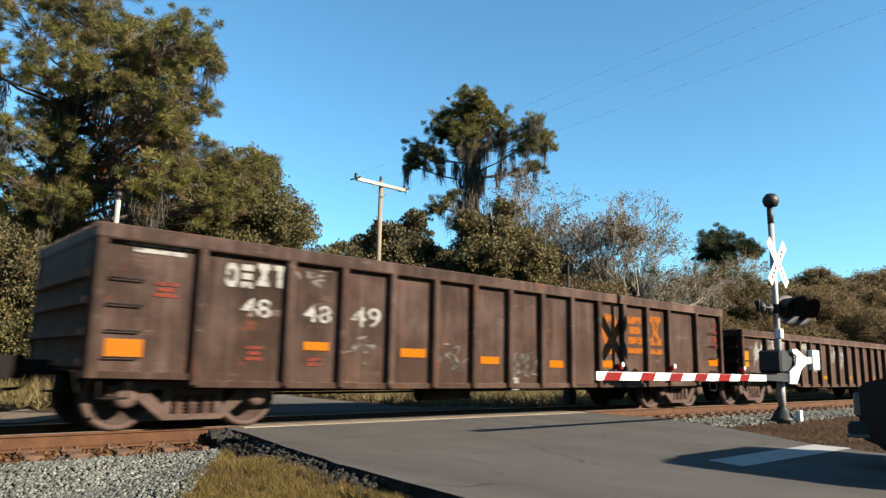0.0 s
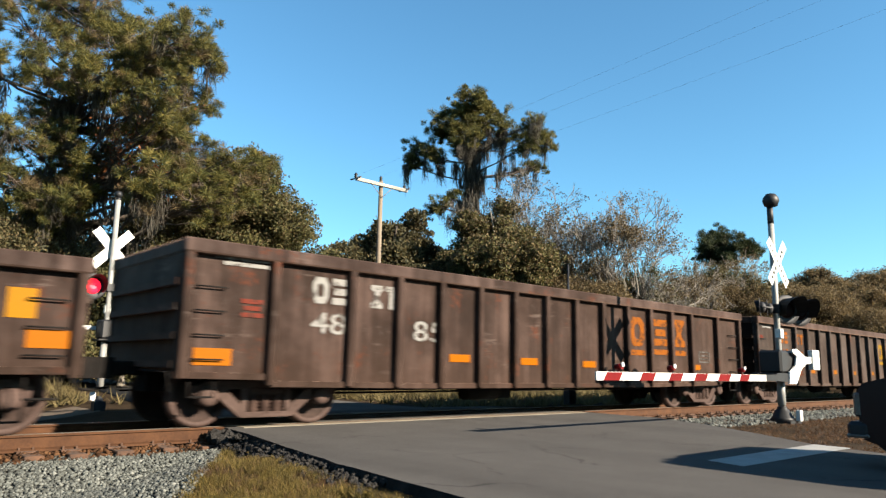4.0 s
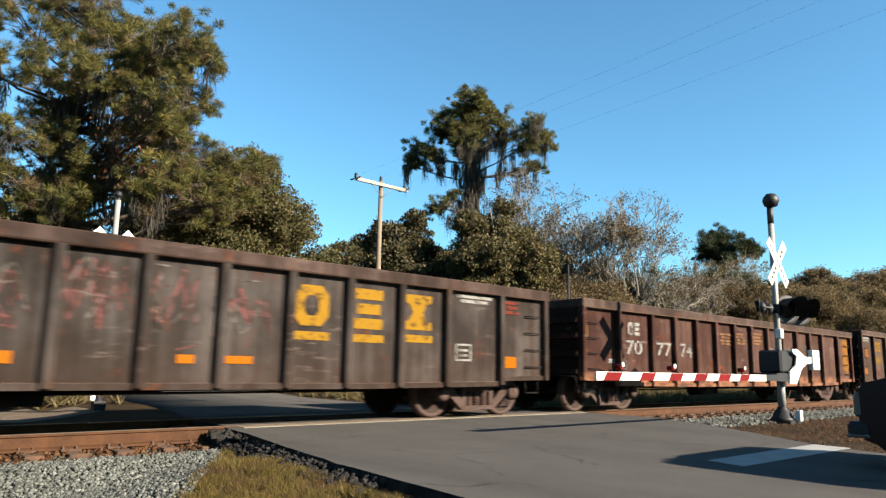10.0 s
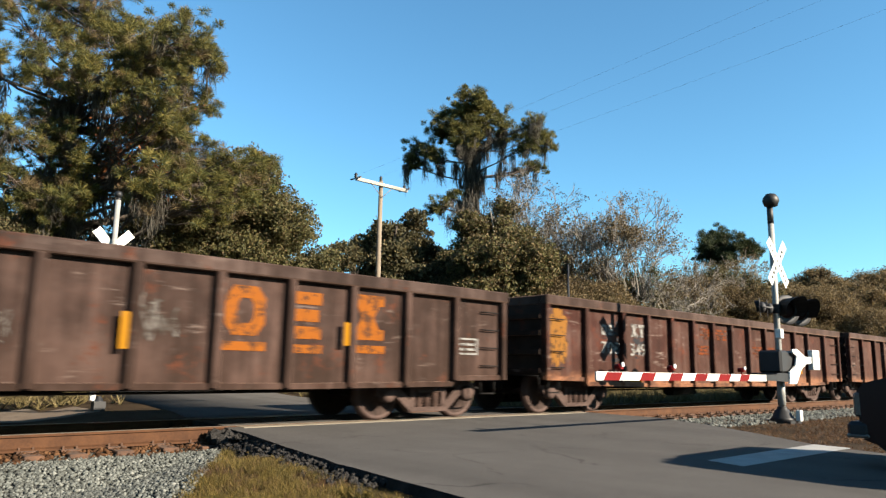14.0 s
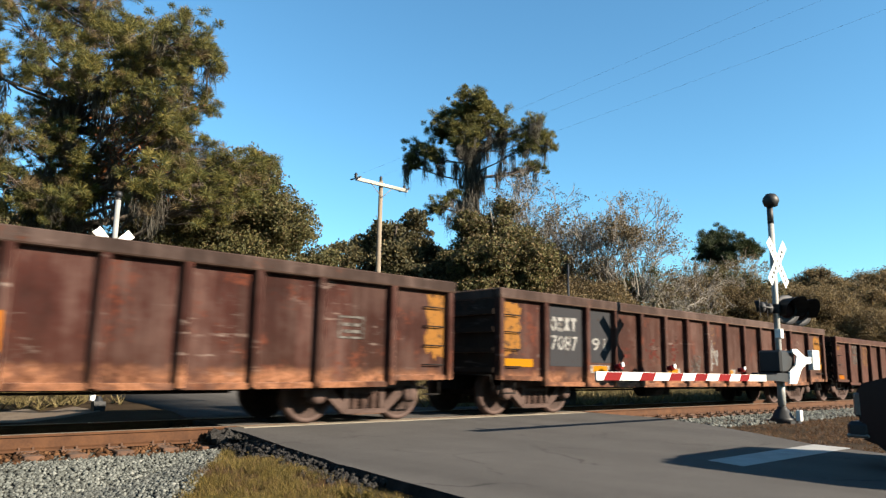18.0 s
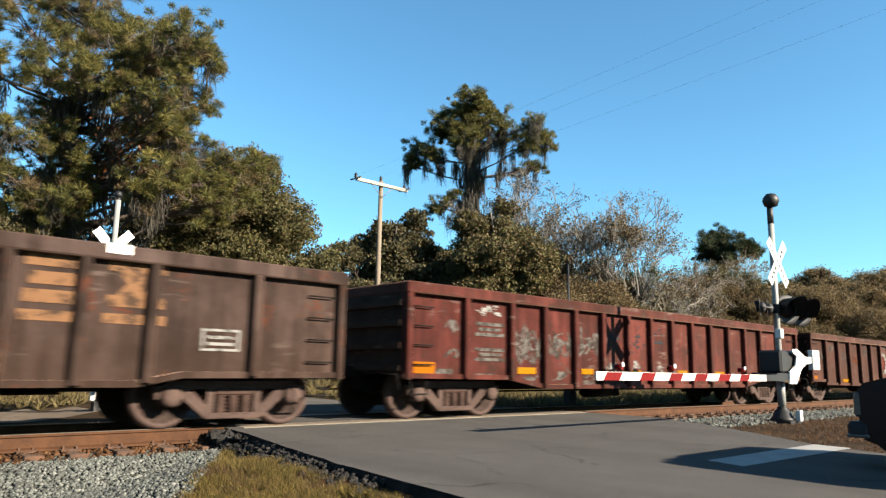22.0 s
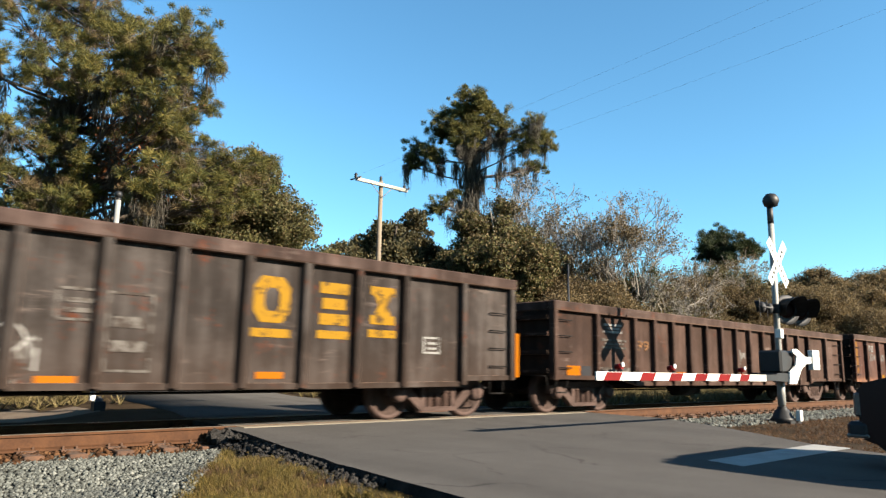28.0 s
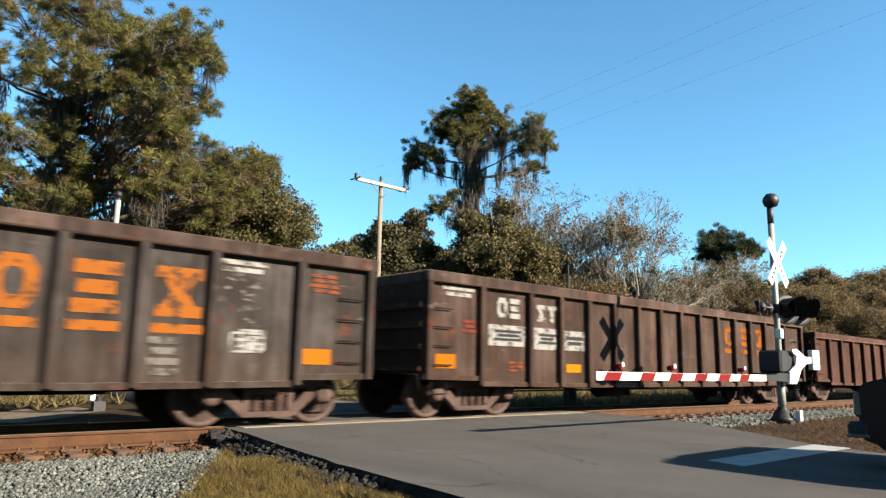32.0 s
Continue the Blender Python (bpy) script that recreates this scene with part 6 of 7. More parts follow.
def paint_marks():
    c = CARS[1]
    owner_marks(c, 1.80, 2.24, 2.03, 2.38, WHITE)
    owner_marks(c, 2.30, 2.78, 2.08, 2.42, WHITE)
    word(c, "48", 2.06, 2.55, 1.61, 1.89, WHITE)
    word(c, "48", 3.11, 3.62, 1.59, 1.87, WHITE)
    word(c, "49", 4.00, 4.61, 1.56, 1.90, WHITE)
    blotch(c, 2.86, 3.72, 2.13, 2.49, GREYW, 6)
    blotch(c, 3.85, 4.61, 0.88, 1.48, GREYW, 7)
    reflector(c, 3.14, 3.60, 1.16, 1.29, REFLECT)
    reflector(c, 5.06, 5.63, 1.10, 1.25, REFLECT)
    reflector(c, 7.01, 7.52, 1.02, 1.16, REFLECT)
    reflector(c, 9.05, 9.50, 0.98, 1.13, REFLECT)
    reflector(c, 10.92, 11.39, 1.01, 1.17, REFLECT)
    fine_print(c, 3.18, 3.50, 0.90, 1.05, REDM)
    fine_print(c, 2.18, 2.47, 0.96, 1.20, REDM)
    emblem(c, 0, 10.93, 11.53, 1.54, 2.24, ORANGE)
    emblem(c, 1, 11.97, 12.56, 1.58, 2.24, ORANGE)
    emblem(c, 2, 12.89, 13.45, 1.58, 2.30, ORANGE)
    reflector(c, 15.81, 16.35, 1.12, 1.33, REFLECT)
    scribble(c, 5.80, 6.70, 0.80, 1.36, GREYW, 19, 0.05, 2)
    scribble(c, 7.91, 8.76, 0.77, 1.28, GREYW, 20, 0.05, 3)
    bar(c, 7.90, 8.10, 0.52, 0.77, WHITE)
    fine_print(c, 16.09, 16.45, 1.55, 2.32, REDM)
    c = CARS[1]
    fine_print(c, 0.40, 1.28, 2.35, 2.53, WHITE)
    fine_print(c, 0.81, 1.13, 1.78, 2.01, REDM)
    reflector(c, 0.25, 0.72, 0.99, 1.22, REFLECT)
    c = CARS[2]
    scribble(c, 0.93, 1.75, 1.19, 1.88, WHITE, 28, 0.07, 4)
    owner_marks(c, 1.95, 2.40, 1.71, 1.99, WHITE)
    owner_marks(c, 2.67, 3.17, 1.68, 1.97, WHITE)
    word(c, "48", 1.92, 2.40, 1.40, 1.65, WHITE)
    word(c, "23", 2.70, 3.13, 1.38, 1.68, WHITE)
    word(c, "85", 3.42, 3.98, 1.39, 1.63, WHITE)
    fine_print(c, 1.95, 2.32, 1.10, 1.31, TAN)
    fine_print(c, 2.72, 3.18, 1.16, 1.33, GREYW)
    reflector(c, 3.44, 3.93, 0.81, 0.95, REFLECT_Y)
    reflector(c, 6.07, 6.56, 0.79, 0.91, REFLECT_Y)
    reflector(c, 8.44, 8.99, 0.78, 0.92, REFLECT_Y)
    reflector(c, 10.97, 11.48, 0.81, 0.93, REFLECT_Y)
    scribble(c, 4.29, 5.03, 1.65, 1.98, WHITE, 40, 0.08, 3)
    scribble(c, 5.13, 6.26, 1.06, 1.79, WHITE, 41, 0.06, 3)
    scribble(c, 6.82, 7.53, 1.19, 1.99, WHITE, 42, 0.05, 3)
    scribble(c, 7.64, 8.31, 1.12, 1.96, WHITE, 43, 0.05, 3)
    frame_box(c, 11.93, 12.42, 1.12, 1.44, GREYW)
    bar(c, 16.05, 16.56, 1.20, 1.64, YPATCH)
    frame_box(c, 1.18, 1.36, 0.83, 0.98, GREYW)
    scribble(c, 13.09, 14.11, 1.04, 1.95, GREYW, 47, 0.05, 2)
    c = CARS[2]
    bar(c, 16.06, 16.29, 1.28, 1.61, REFLECT)
    fine_print(c, 15.20, 15.86, 1.16, 1.25, WHITE)
    c = CARS[2]
    bar(c, 0.36, 0.63, 1.13, 1.59, REFLECT_Y)
    c = CARS[3]
    owner_marks(c, 1.91, 2.36, 1.61, 1.90, TAN)
    owner_marks(c, 2.67, 3.10, 1.60, 1.88, TAN)
    word(c, "48", 1.94, 2.34, 1.20, 1.44, TAN)
    word(c, "29", 2.66, 3.07, 1.18, 1.44, TAN)
    word(c, "30", 3.42, 3.88, 1.13, 1.38, TAN)
    reflector(c, 3.41, 3.86, 0.82, 0.94, REFLECT_Y)
    fine_print(c, 4.20, 4.77, 1.12, 1.38, TAN)
    fine_print(c, 5.09, 5.58, 1.11, 1.35, TAN)
    outlined(c, "", 6.75, 7.5, 0.72, 1.7, WHITE, 0.12)
    outlined(c, "T", 7.56, 8.22, 0.5, 1.9, WHITE, 0.13)
    outlined(c, "A", 8.36, 9.06, 0.5, 1.86, WHITE, 0.13)
    outlined(c, "Z", 9.2, 9.87, 0.5, 1.92, WHITE, 0.13)
    outlined(c, "O", 10.03, 10.69, 0.5, 1.92, WHITE, 0.12)
    scribble(c, 10.91, 11.51, 0.99, 1.95, WHITE, 67, 0.09, 2)
    scribble(c, 11.67, 13.08, 1.01, 1.96, WHITE, 68, 0.06, 3)
    emblem(c, 0, 10.98, 11.44, 1.29, 1.84, TAN)
    emblem(c, 1, 11.92, 12.39, 1.30, 1.86, TAN)
    emblem(c, 2, 12.77, 13.24, 1.29, 1.89, TAN)
    frame_box(c, 14.36, 14.89, 1.25, 1.62, WHITE)
    bar(c, 15.61, 15.93, 1.42, 1.78, REFLECT_Y)
    reflector(c, 15.88, 16.47, 1.07, 1.29, REFLECT)
    reflector(c, 9.25, 9.68, 0.74, 0.87, REFLECT_Y)
    c = CARS[3]
    bar(c, 1.17, 1.52, 1.51, 1.86, REFLECT)
    reflector(c, 0.38, 0.95, 1.06, 1.31, REFLECT)
    c = CARS[4]
    reflector(c, 5.06, 5.58, 1.04, 1.18, REFLECT)
    reflector(c, 7.01, 7.52, 1.02, 1.16, REFLECT)
    reflector(c, 9.05, 9.52, 1.0, 1.14, REFLECT)
    reflector(c, 13.7, 14.2, 1.0, 1.14, REFLECT)
    emblem(c, 0, 10.93, 11.53, 1.54, 2.24, ORANGE)
    emblem(c, 1, 11.97, 12.56, 1.58, 2.24, ORANGE)
    emblem(c, 2, 12.89, 13.45, 1.58, 2.28, ORANGE)
    frame_box(c, 14.15, 14.72, 1.2, 1.5, GREYW)
    fine_print(c, 0.50, 1.45, 2.32, 2.49, WHITE)
    fine_print(c, 0.92, 1.26, 1.58, 1.88, REDM)
    reflector(c, 0.26, 0.82, 0.90, 1.14, REFLECT)
    owner_marks(c, 2.11, 2.78, 1.90, 2.32, WHITE)
    owner_marks(c, 3.24, 3.81, 1.90, 2.29, WHITE)
    word(c, "48", 2.10, 2.76, 1.42, 1.76, WHITE)
    word(c, "85", 4.19, 4.87, 1.38, 1.74, WHITE)
    c = CARS[5]
    fine_print(c, 0.47, 1.23, 2.33, 2.48, WHITE)
    blotch(c, 0.22, 0.68, 1.98, 2.14, REDM, 89)
    reflector(c, 0.24, 0.71, 1.01, 1.23, REFLECT)
    owner_marks(c, 1.82, 2.41, 1.92, 2.29, ORANGE)
    owner_marks(c, 2.99, 3.66, 1.92, 2.26, ORANGE)
    word(c, "48", 1.85, 2.41, 1.43, 1.75, ORANGE)
    word(c, "66", 2.97, 3.61, 1.42, 1.71, ORANGE)
    word(c, "84", 3.98, 4.70, 1.39, 1.73, ORANGE)
    fine_print(c, 1.89, 2.25, 0.94, 1.19, RUSTM)
    fine_print(c, 3.06, 3.49, 0.89, 1.17, RUSTM)
    bar(c, 1.72, 2.40, 0.72, 0.81, GREYW)
    reflector(c, 3.94, 4.49, 0.99, 1.12, REFLECT)
    reflector(c, 5.92, 6.47, 0.98, 1.12, REFLECT)
    reflector(c, 7.85, 8.42, 0.97, 1.10, REFLECT)
    reflector(c, 9.87, 10.39, 0.97, 1.10, REFLECT)
    c = CARS[5]
    emblem(c, 0, 11.08, 11.70, 1.61, 2.20, YELLOW)
    emblem(c, 1, 12.07, 12.57, 1.61, 2.20, YELLOW)
    emblem(c, 2, 12.94, 13.57, 1.64, 2.24, YELLOW)
    reflector(c, 15.76, 16.24, 1.04, 1.27, REFLECT)
    frame_box(c, 14.11, 14.59, 1.06, 1.40, WHITE)
    fine_print(c, 14.00, 14.80, 2.25, 2.42, WHITE)
    fine_print(c, 15.35, 15.77, 2.12, 2.37, REDM)
    fine_print(c, 12.13, 12.18, 0.71, 0.75, REDM)
    bar(c, 13.96, 14.74, 0.68, 0.77, GREYW)
    c = CARS[6]
    owner_marks(c, 2.00, 2.58, 1.71, 2.06, WHITE)
    owner_marks(c, 3.19, 3.83, 1.74, 2.05, WHITE)
    word(c, "709", 1.78, 2.73, 1.33, 1.67, WHITE)
    word(c, "086", 3.12, 3.87, 1.29, 1.63, WHITE)
    stake_reflector(c, 2.90, 3.05, 1.18, 1.66, REFLECT_Y)
    stake_reflector(c, 5.12, 5.33, 1.18, 1.65, REFLECT_Y)
    stake_reflector(c, 7.20, 7.38, 1.15, 1.64, REFLECT_Y)
    stake_reflector(c, 9.27, 9.46, 1.16, 1.66, REFLECT_Y)
    stake_reflector(c, 11.44, 11.62, 1.27, 1.66, REFLECT_Y)
    blotch(c, 0.68, 0.84, 1.01, 2.33, YPATCH, 123)
    blotch(c, 15.86, 16.38, 1.08, 2.27, YPATCH, 124)
    frame_box(c, 6.48, 8.05, 1.19, 1.75, RUSTM)
    fine_print(c, 6.55, 7.92, 1.79, 2.14, RUSTM)
    fine_print(c, 8.46, 9.10, 1.33, 2.17, RUSTM)
    fine_print(c, 9.57, 11.07, 1.44, 1.74, RUSTM)
    scribble(c, 11.61, 12.21, 1.01, 1.60, WHITE, 129, 0.05, 2)
    scribble(c, 5.41, 6.86, 1.16, 1.68, GREYW, 130, 0.02, 2)
    frame_box(c, 14.30, 14.79, 1.35, 1.70, GREYW)
    blotch(c, 1.56, 2.17, 0.74, 0.98, YPATCH, 132)
    c = CARS[7]
    fine_print(c, 1.04, 1.33, 1.52, 1.86, REFLECT)
    reflector(c, 1.07, 1.52, 1.18, 1.42, REFLECT)
    owner_marks(c, 1.84, 2.28, 1.59, 1.85, TAN)
    owner_marks(c, 2.57, 3.02, 1.60, 1.81, TAN)
    word(c, "48", 1.84, 2.26, 1.13, 1.39, TAN)
    word(c, "26", 2.55, 2.97, 1.14, 1.39, TAN)
    word(c, "65", 3.40, 3.89, 1.11, 1.37, TAN)
    fine_print(c, 4.26, 4.83, 1.12, 1.34, TAN)
    reflector(c, 4.27, 4.79, 1.00, 1.14, REFLECT)
    fine_print(c, 5.09, 5.72, 1.05, 1.37, WHITE)
    blotch(c, 5.96, 6.49, 1.26, 1.67, GREYW, 144)
    reflector(c, 6.79, 7.28, 1.07, 1.22, REFLECT)
    ring(c, 8.51, 8.82, 1.37, 1.67, TAN, TAN)
    reflector(c, 9.23, 9.73, 1.11, 1.22, REFLECT)
    fine_print(c, 1.94, 2.24, 0.77, 0.90, REDM)
    fine_print(c, 5.95, 6.37, 0.61, 0.73, GREYW)
    emblem(c, 0, 10.92, 11.54, 1.32, 1.88, TAN)
    emblem(c, 1, 11.85, 12.33, 1.32, 1.90, TAN)
    emblem(c, 2, 12.78, 13.29, 1.34, 1.92, TAN)
    frame_box(c, 14.36, 14.86, 1.18, 1.54, WHITE)
    fine_print(c, 15.37, 15.80, 1.57, 1.89, REFLECT)
    c = CARS[7]
    blotch(c, 13.50, 13.79, 1.31, 1.66, GREYW, 156)
    bar(c, 13.55, 13.81, 0.83, 0.90, WHITE)
    reflector(c, 15.86, 16.32, 1.10, 1.33, REFLECT)
    c = CARS[8]
    fine_print(c, 0.41, 1.05, 2.19, 2.36, WHITE)
    reflector(c, 0.77, 1.25, 0.96, 1.20, REFLECT)
    owner_marks(c, 1.88, 2.42, 1.86, 2.21, YELLOW)
    owner_marks(c, 3.17, 3.82, 1.88, 2.19, YELLOW)
    word(c, "70", 1.85, 2.43, 1.34, 1.69, YELLOW)
    word(c, "88", 3.11, 3.78, 1.33, 1.68, YELLOW)
    word(c, "04", 4.23, 4.91, 1.35, 1.67, YELLOW)
    fine_print(c, 2.36, 2.66, 0.96, 1.20, RUSTM)
    fine_print(c, 3.22, 3.72, 0.95, 1.18, RUSTM)
    reflector(c, 4.31, 4.81, 0.91, 1.02, REFLECT)
    reflector(c, 6.31, 6.79, 0.88, 1.03, REFLECT)
    reflector(c, 8.74, 8.99, 0.92, 1.04, REFLECT)
    reflector(c, 9.42, 9.86, 0.93, 1.04, REFLECT)
    scribble(c, 6.17, 6.96, 1.20, 2.23, PINK, 173, 0.03, 2)
    scribble(c, 6.17, 6.96, 1.20, 2.23, GREYW, 174, 0.03, 1)
    scribble(c, 7.25, 7.98, 1.32, 2.33, PINK, 175, 0.03, 2)
    scribble(c, 7.25, 7.98, 1.32, 2.33, GREYW, 176, 0.03, 1)
    scribble(c, 8.18, 8.99, 0.97, 2.27, PINK, 177, 0.03, 2)
    scribble(c, 8.18, 8.99, 0.97, 2.27, GREYW, 178, 0.03, 1)
    scribble(c, 9.20, 10.11, 1.29, 2.15, PINK, 179, 0.03, 2)
    scribble(c, 9.20, 10.11, 1.29, 2.15, GREYW, 180, 0.03, 1)
    emblem(c, 0, 10.50, 11.13, 1.54, 2.18, YELLOW)
    emblem(c, 1, 11.63, 12.21, 1.54, 2.21, YELLOW)
    emblem(c, 2, 12.68, 13.31, 1.58, 2.20, YELLOW)
    frame_box(c, 13.91, 14.32, 1.06, 1.38, WHITE)
    fine_print(c, 13.92, 14.86, 2.13, 2.31, WHITE)
    fine_print(c, 1.85, 2.48, 0.76, 0.87, RUSTM)
    c = CARS[8]
    reflector(c, 15.10, 15.57, 0.95, 1.17, REFLECT)
    fine_print(c, 15.25, 15.66, 1.99, 2.28, REDM)
    c = CARS[9]
    blotch(c, 0.06, 0.33, 1.14, 2.35, YPATCH, 191)
    owner_marks(c, 1.90, 2.40, 1.79, 2.10, WHITE)
    word(c, "70", 1.80, 2.49, 1.33, 1.67, WHITE)
    word(c, "77", 3.15, 3.84, 1.33, 1.66, WHITE)
    word(c, "74", 4.28, 4.87, 1.32, 1.68, WHITE)
    fine_print(c, 6.45, 7.08, 1.70, 2.06, TAN)
    fine_print(c, 7.32, 7.96, 1.75, 2.10, TAN)
    fine_print(c, 8.36, 9.08, 1.76, 2.16, TAN)
    bar(c, 1.09, 1.31, 1.11, 1.21, WHITE)
    frame_box(c, 1.63, 1.82, 0.97, 1.18, GREYW)
    blotch(c, 15.71, 16.37, 0.96, 2.33, YPATCH, 201)
    scribble(c, 9.30, 10.99, 1.31, 1.94, GREYW, 202, 0.03, 2)
    scribble(c, 5.84, 6.80, 0.77, 1.29, RUSTM, 203, 0.06, 2)
    blotch(c, 3.31, 3.93, 0.68, 0.90, YPATCH, 204)
    c = CARS[9]
    scribble(c, 9.89, 13.27, 1.42, 1.89, GREYW, 206, 0.035, 4)
    c = CARS[10]
    fine_print(c, 0.39, 1.15, 2.25, 2.46, WHITE)
    fine_print(c, 0.61, 0.95, 1.63, 1.97, REFLECT)
    reflector(c, 0.25, 0.74, 1.01, 1.23, REFLECT)
    owner_marks(c, 1.82, 2.44, 1.91, 2.29, YELLOW)
    owner_marks(c, 3.00, 3.67, 1.91, 2.26, YELLOW)
    word(c, "48", 1.80, 2.37, 1.40, 1.74, YELLOW)
    word(c, "62", 2.98, 3.59, 1.37, 1.71, YELLOW)
    word(c, "31", 4.04, 4.65, 1.37, 1.70, TAN)
    fine_print(c, 1.83, 2.24, 0.94, 1.17, RUSTM)
    fine_print(c, 3.04, 3.48, 0.89, 1.14, RUSTM)
    reflector(c, 4.05, 4.61, 0.91, 1.04, REFLECT)
    reflector(c, 5.87, 6.38, 0.87, 1.00, REFLECT)
    reflector(c, 7.81, 8.32, 0.85, 0.99, REFLECT)
    reflector(c, 9.85, 10.31, 0.87, 1.02, REFLECT)
    scribble(c, 6.84, 7.55, 1.71, 2.35, GREYW, 222, 0.03, 2)
    scribble(c, 7.61, 8.66, 1.62, 2.29, GREYW, 223, 0.03, 2)
    fine_print(c, 7.87, 8.45, 1.20, 1.53, RUSTM)
    scribble(c, 9.68, 10.50, 1.51, 2.14, GREYW, 225, 0.03, 2)
    blotch(c, 4.89, 5.66, 1.16, 1.64, GREYW, 226)
    emblem(c, 0, 10.91, 11.51, 1.58, 2.23, YELLOW)
    emblem(c, 1, 11.93, 12.50, 1.59, 2.25, YELLOW)
    emblem(c, 2, 12.96, 13.50, 1.63, 2.24, YELLOW)
    frame_box(c, 14.09, 14.61, 1.19, 1.49, WHITE)
    c = CARS[10]
    fine_print(c, 13.79, 14.56, 2.21, 2.45, WHITE)
    bar(c, 13.78, 14.96, 0.82, 2.2, SLATE)
    blotch(c, 13.85, 14.8, 1.5, 2.2, GREYW, 233)
    frame_box(c, 13.96, 14.44, 1.17, 1.45, WHITE)
    fine_print(c, 15.19, 15.70, 2.06, 2.38, REDM)
    fine_print(c, 15.26, 15.63, 1.58, 1.90, REFLECT)
    reflector(c, 15.66, 16.24, 1.05, 1.28, REFLECT)
    fine_print(c, 14.09, 14.31, 0.93, 0.99, WHITE)
    c = CARS[11]
    stake_reflector(c, 0.04, 0.21, 0.99, 1.91, REFLECT)
    bar(c, 0.48, 1.04, 0.99, 1.03, ORANGE)
    owner_marks(c, 1.67, 2.45, 1.61, 2.01, TAN)
    owner_marks(c, 2.82, 3.65, 1.64, 1.97, TAN)
    word(c, "706", 1.64, 2.46, 1.21, 1.55, ORANGE)
    word(c, "8 5", 2.79, 3.68, 1.18, 1.48, ORANGE)
    stake_reflector(c, 3.78, 4.00, 1.04, 1.49, REFLECT_Y)
    stake_reflector(c, 6.01, 6.18, 1.09, 1.56, REFLECT_Y)
    stake_reflector(c, 9.22, 9.42, 1.09, 1.57, REFLECT_Y)
    stake_reflector(c, 12.64, 12.85, 1.25, 1.62, REFLECT_Y)
    fine_print(c, 4.16, 4.61, 1.15, 1.38, RUSTM)
    scribble(c, 5.09, 5.92, 1.16, 1.71, GREYW, 251, 0.03, 2)
    scribble(c, 7.20, 8.04, 1.13, 1.70, GREYW, 252, 0.03, 3)
    scribble(c, 9.38, 10.00, 1.05, 1.86, GREYW, 253, 0.03, 2)
    emblem(c, 0, 10.67, 11.30, 1.34, 2.07, ORANGE)
    emblem(c, 1, 11.74, 12.28, 1.33, 2.06, ORANGE)
    emblem(c, 2, 12.86, 13.52, 1.36, 2.11, ORANGE)
    frame_box(c, 15.21, 15.76, 1.18, 1.49, WHITE)
    c = CARS[12]
    blotch(c, 0.14, 0.87, 0.98, 2.29, YPATCH, 259)
    blotch(c, 2.08, 3.05, 0.96, 2.38, BLACKM, 260)
    blotch(c, 3.17, 3.94, 0.94, 2.36, BLACKM, 261)
    owner_marks(c, 2.07, 2.56, 1.75, 1.99, WHITE)
    owner_marks(c, 3.29, 3.87, 1.75, 2.06, WHITE)
    word(c, "708", 2.06, 2.78, 1.32, 1.60, WHITE)
    word(c, "349", 3.24, 3.89, 1.30, 1.60, WHITE)
    reflector(c, 3.20, 3.69, 0.69, 0.83, REFLECT_Y)
    fine_print(c, 6.58, 8.07, 1.82, 2.14, RUSTM)
    fine_print(c, 6.43, 7.03, 1.39, 1.67, RUSTM)
    fine_print(c, 9.68, 11.31, 1.40, 1.75, RUSTM)
    reflector(c, 12.74, 13.27, 0.96, 1.09, REFLECT_Y)
    c = CARS[13]
    scribble(c, 7.64, 8.21, 1.66, 2.03, RUSTM, 272, 0.06, 3)
    scribble(c, 7.55, 8.17, 1.37, 1.71, RUSTM, 273, 0.06, 3)
    scribble(c, 8.53, 9.21, 1.80, 2.20, RUSTM, 274, 0.06, 3)
    scribble(c, 8.73, 9.25, 1.27, 1.74, RUSTM, 275, 0.06, 3)
    scribble(c, 9.63, 10.38, 1.45, 1.70, RUSTM, 276, 0.06, 3)
    scribble(c, 10.78, 11.43, 1.40, 1.66, RUSTM, 277, 0.06, 3)
    scribble(c, 11.72, 12.45, 1.72, 1.97, RUSTM, 278, 0.06, 3)
    scribble(c, 12.74, 13.42, 1.79, 2.05, RUSTM, 279, 0.06, 3)
    bar(c, 6.54, 7.24, 1.02, 1.18, BLACKM)
    reflector(c, 6.76, 7.22, 1.06, 1.17, REFLECT_Y)
    bar(c, 8.51, 9.22, 0.98, 1.15, BLACKM)
    reflector(c, 8.79, 9.20, 1.03, 1.14, REFLECT_Y)
    bar(c, 10.50, 11.50, 0.96, 1.17, BLACKM)
    reflector(c, 10.90, 11.48, 1.01, 1.15, REFLECT_Y)
    bar(c, 12.53, 13.48, 0.97, 1.17, BLACKM)
    reflector(c, 12.97, 13.44, 1.03, 1.15, REFLECT_Y)
    reflector(c, 15.44, 16.28, 1.06, 1.21, REFLECT_Y)
    bar(c, 8.48, 8.64, 0.65, 0.94, WHITE)
    scribble(c, 11.74, 12.47, 0.96, 1.60, WHITE, 290, 0.04, 3)
    scribble(c, 12.76, 13.43, 1.28, 1.75, WHITE, 291, 0.05, 3)
    frame_box(c, 14.01, 14.55, 0.96, 1.36, GREYW)
    blotch(c, 15.78, 16.48, 0.79, 2.34, YPATCH, 293)
    c = CARS[14]
    blotch(c, 0.03, 0.29, 1.02, 1.94, YPATCH, 295)
    owner_marks(c, 3.14, 3.89, 1.81, 2.14, WHITE)
    word(c, "85", 3.06, 3.84, 1.34, 1.65, WHITE)
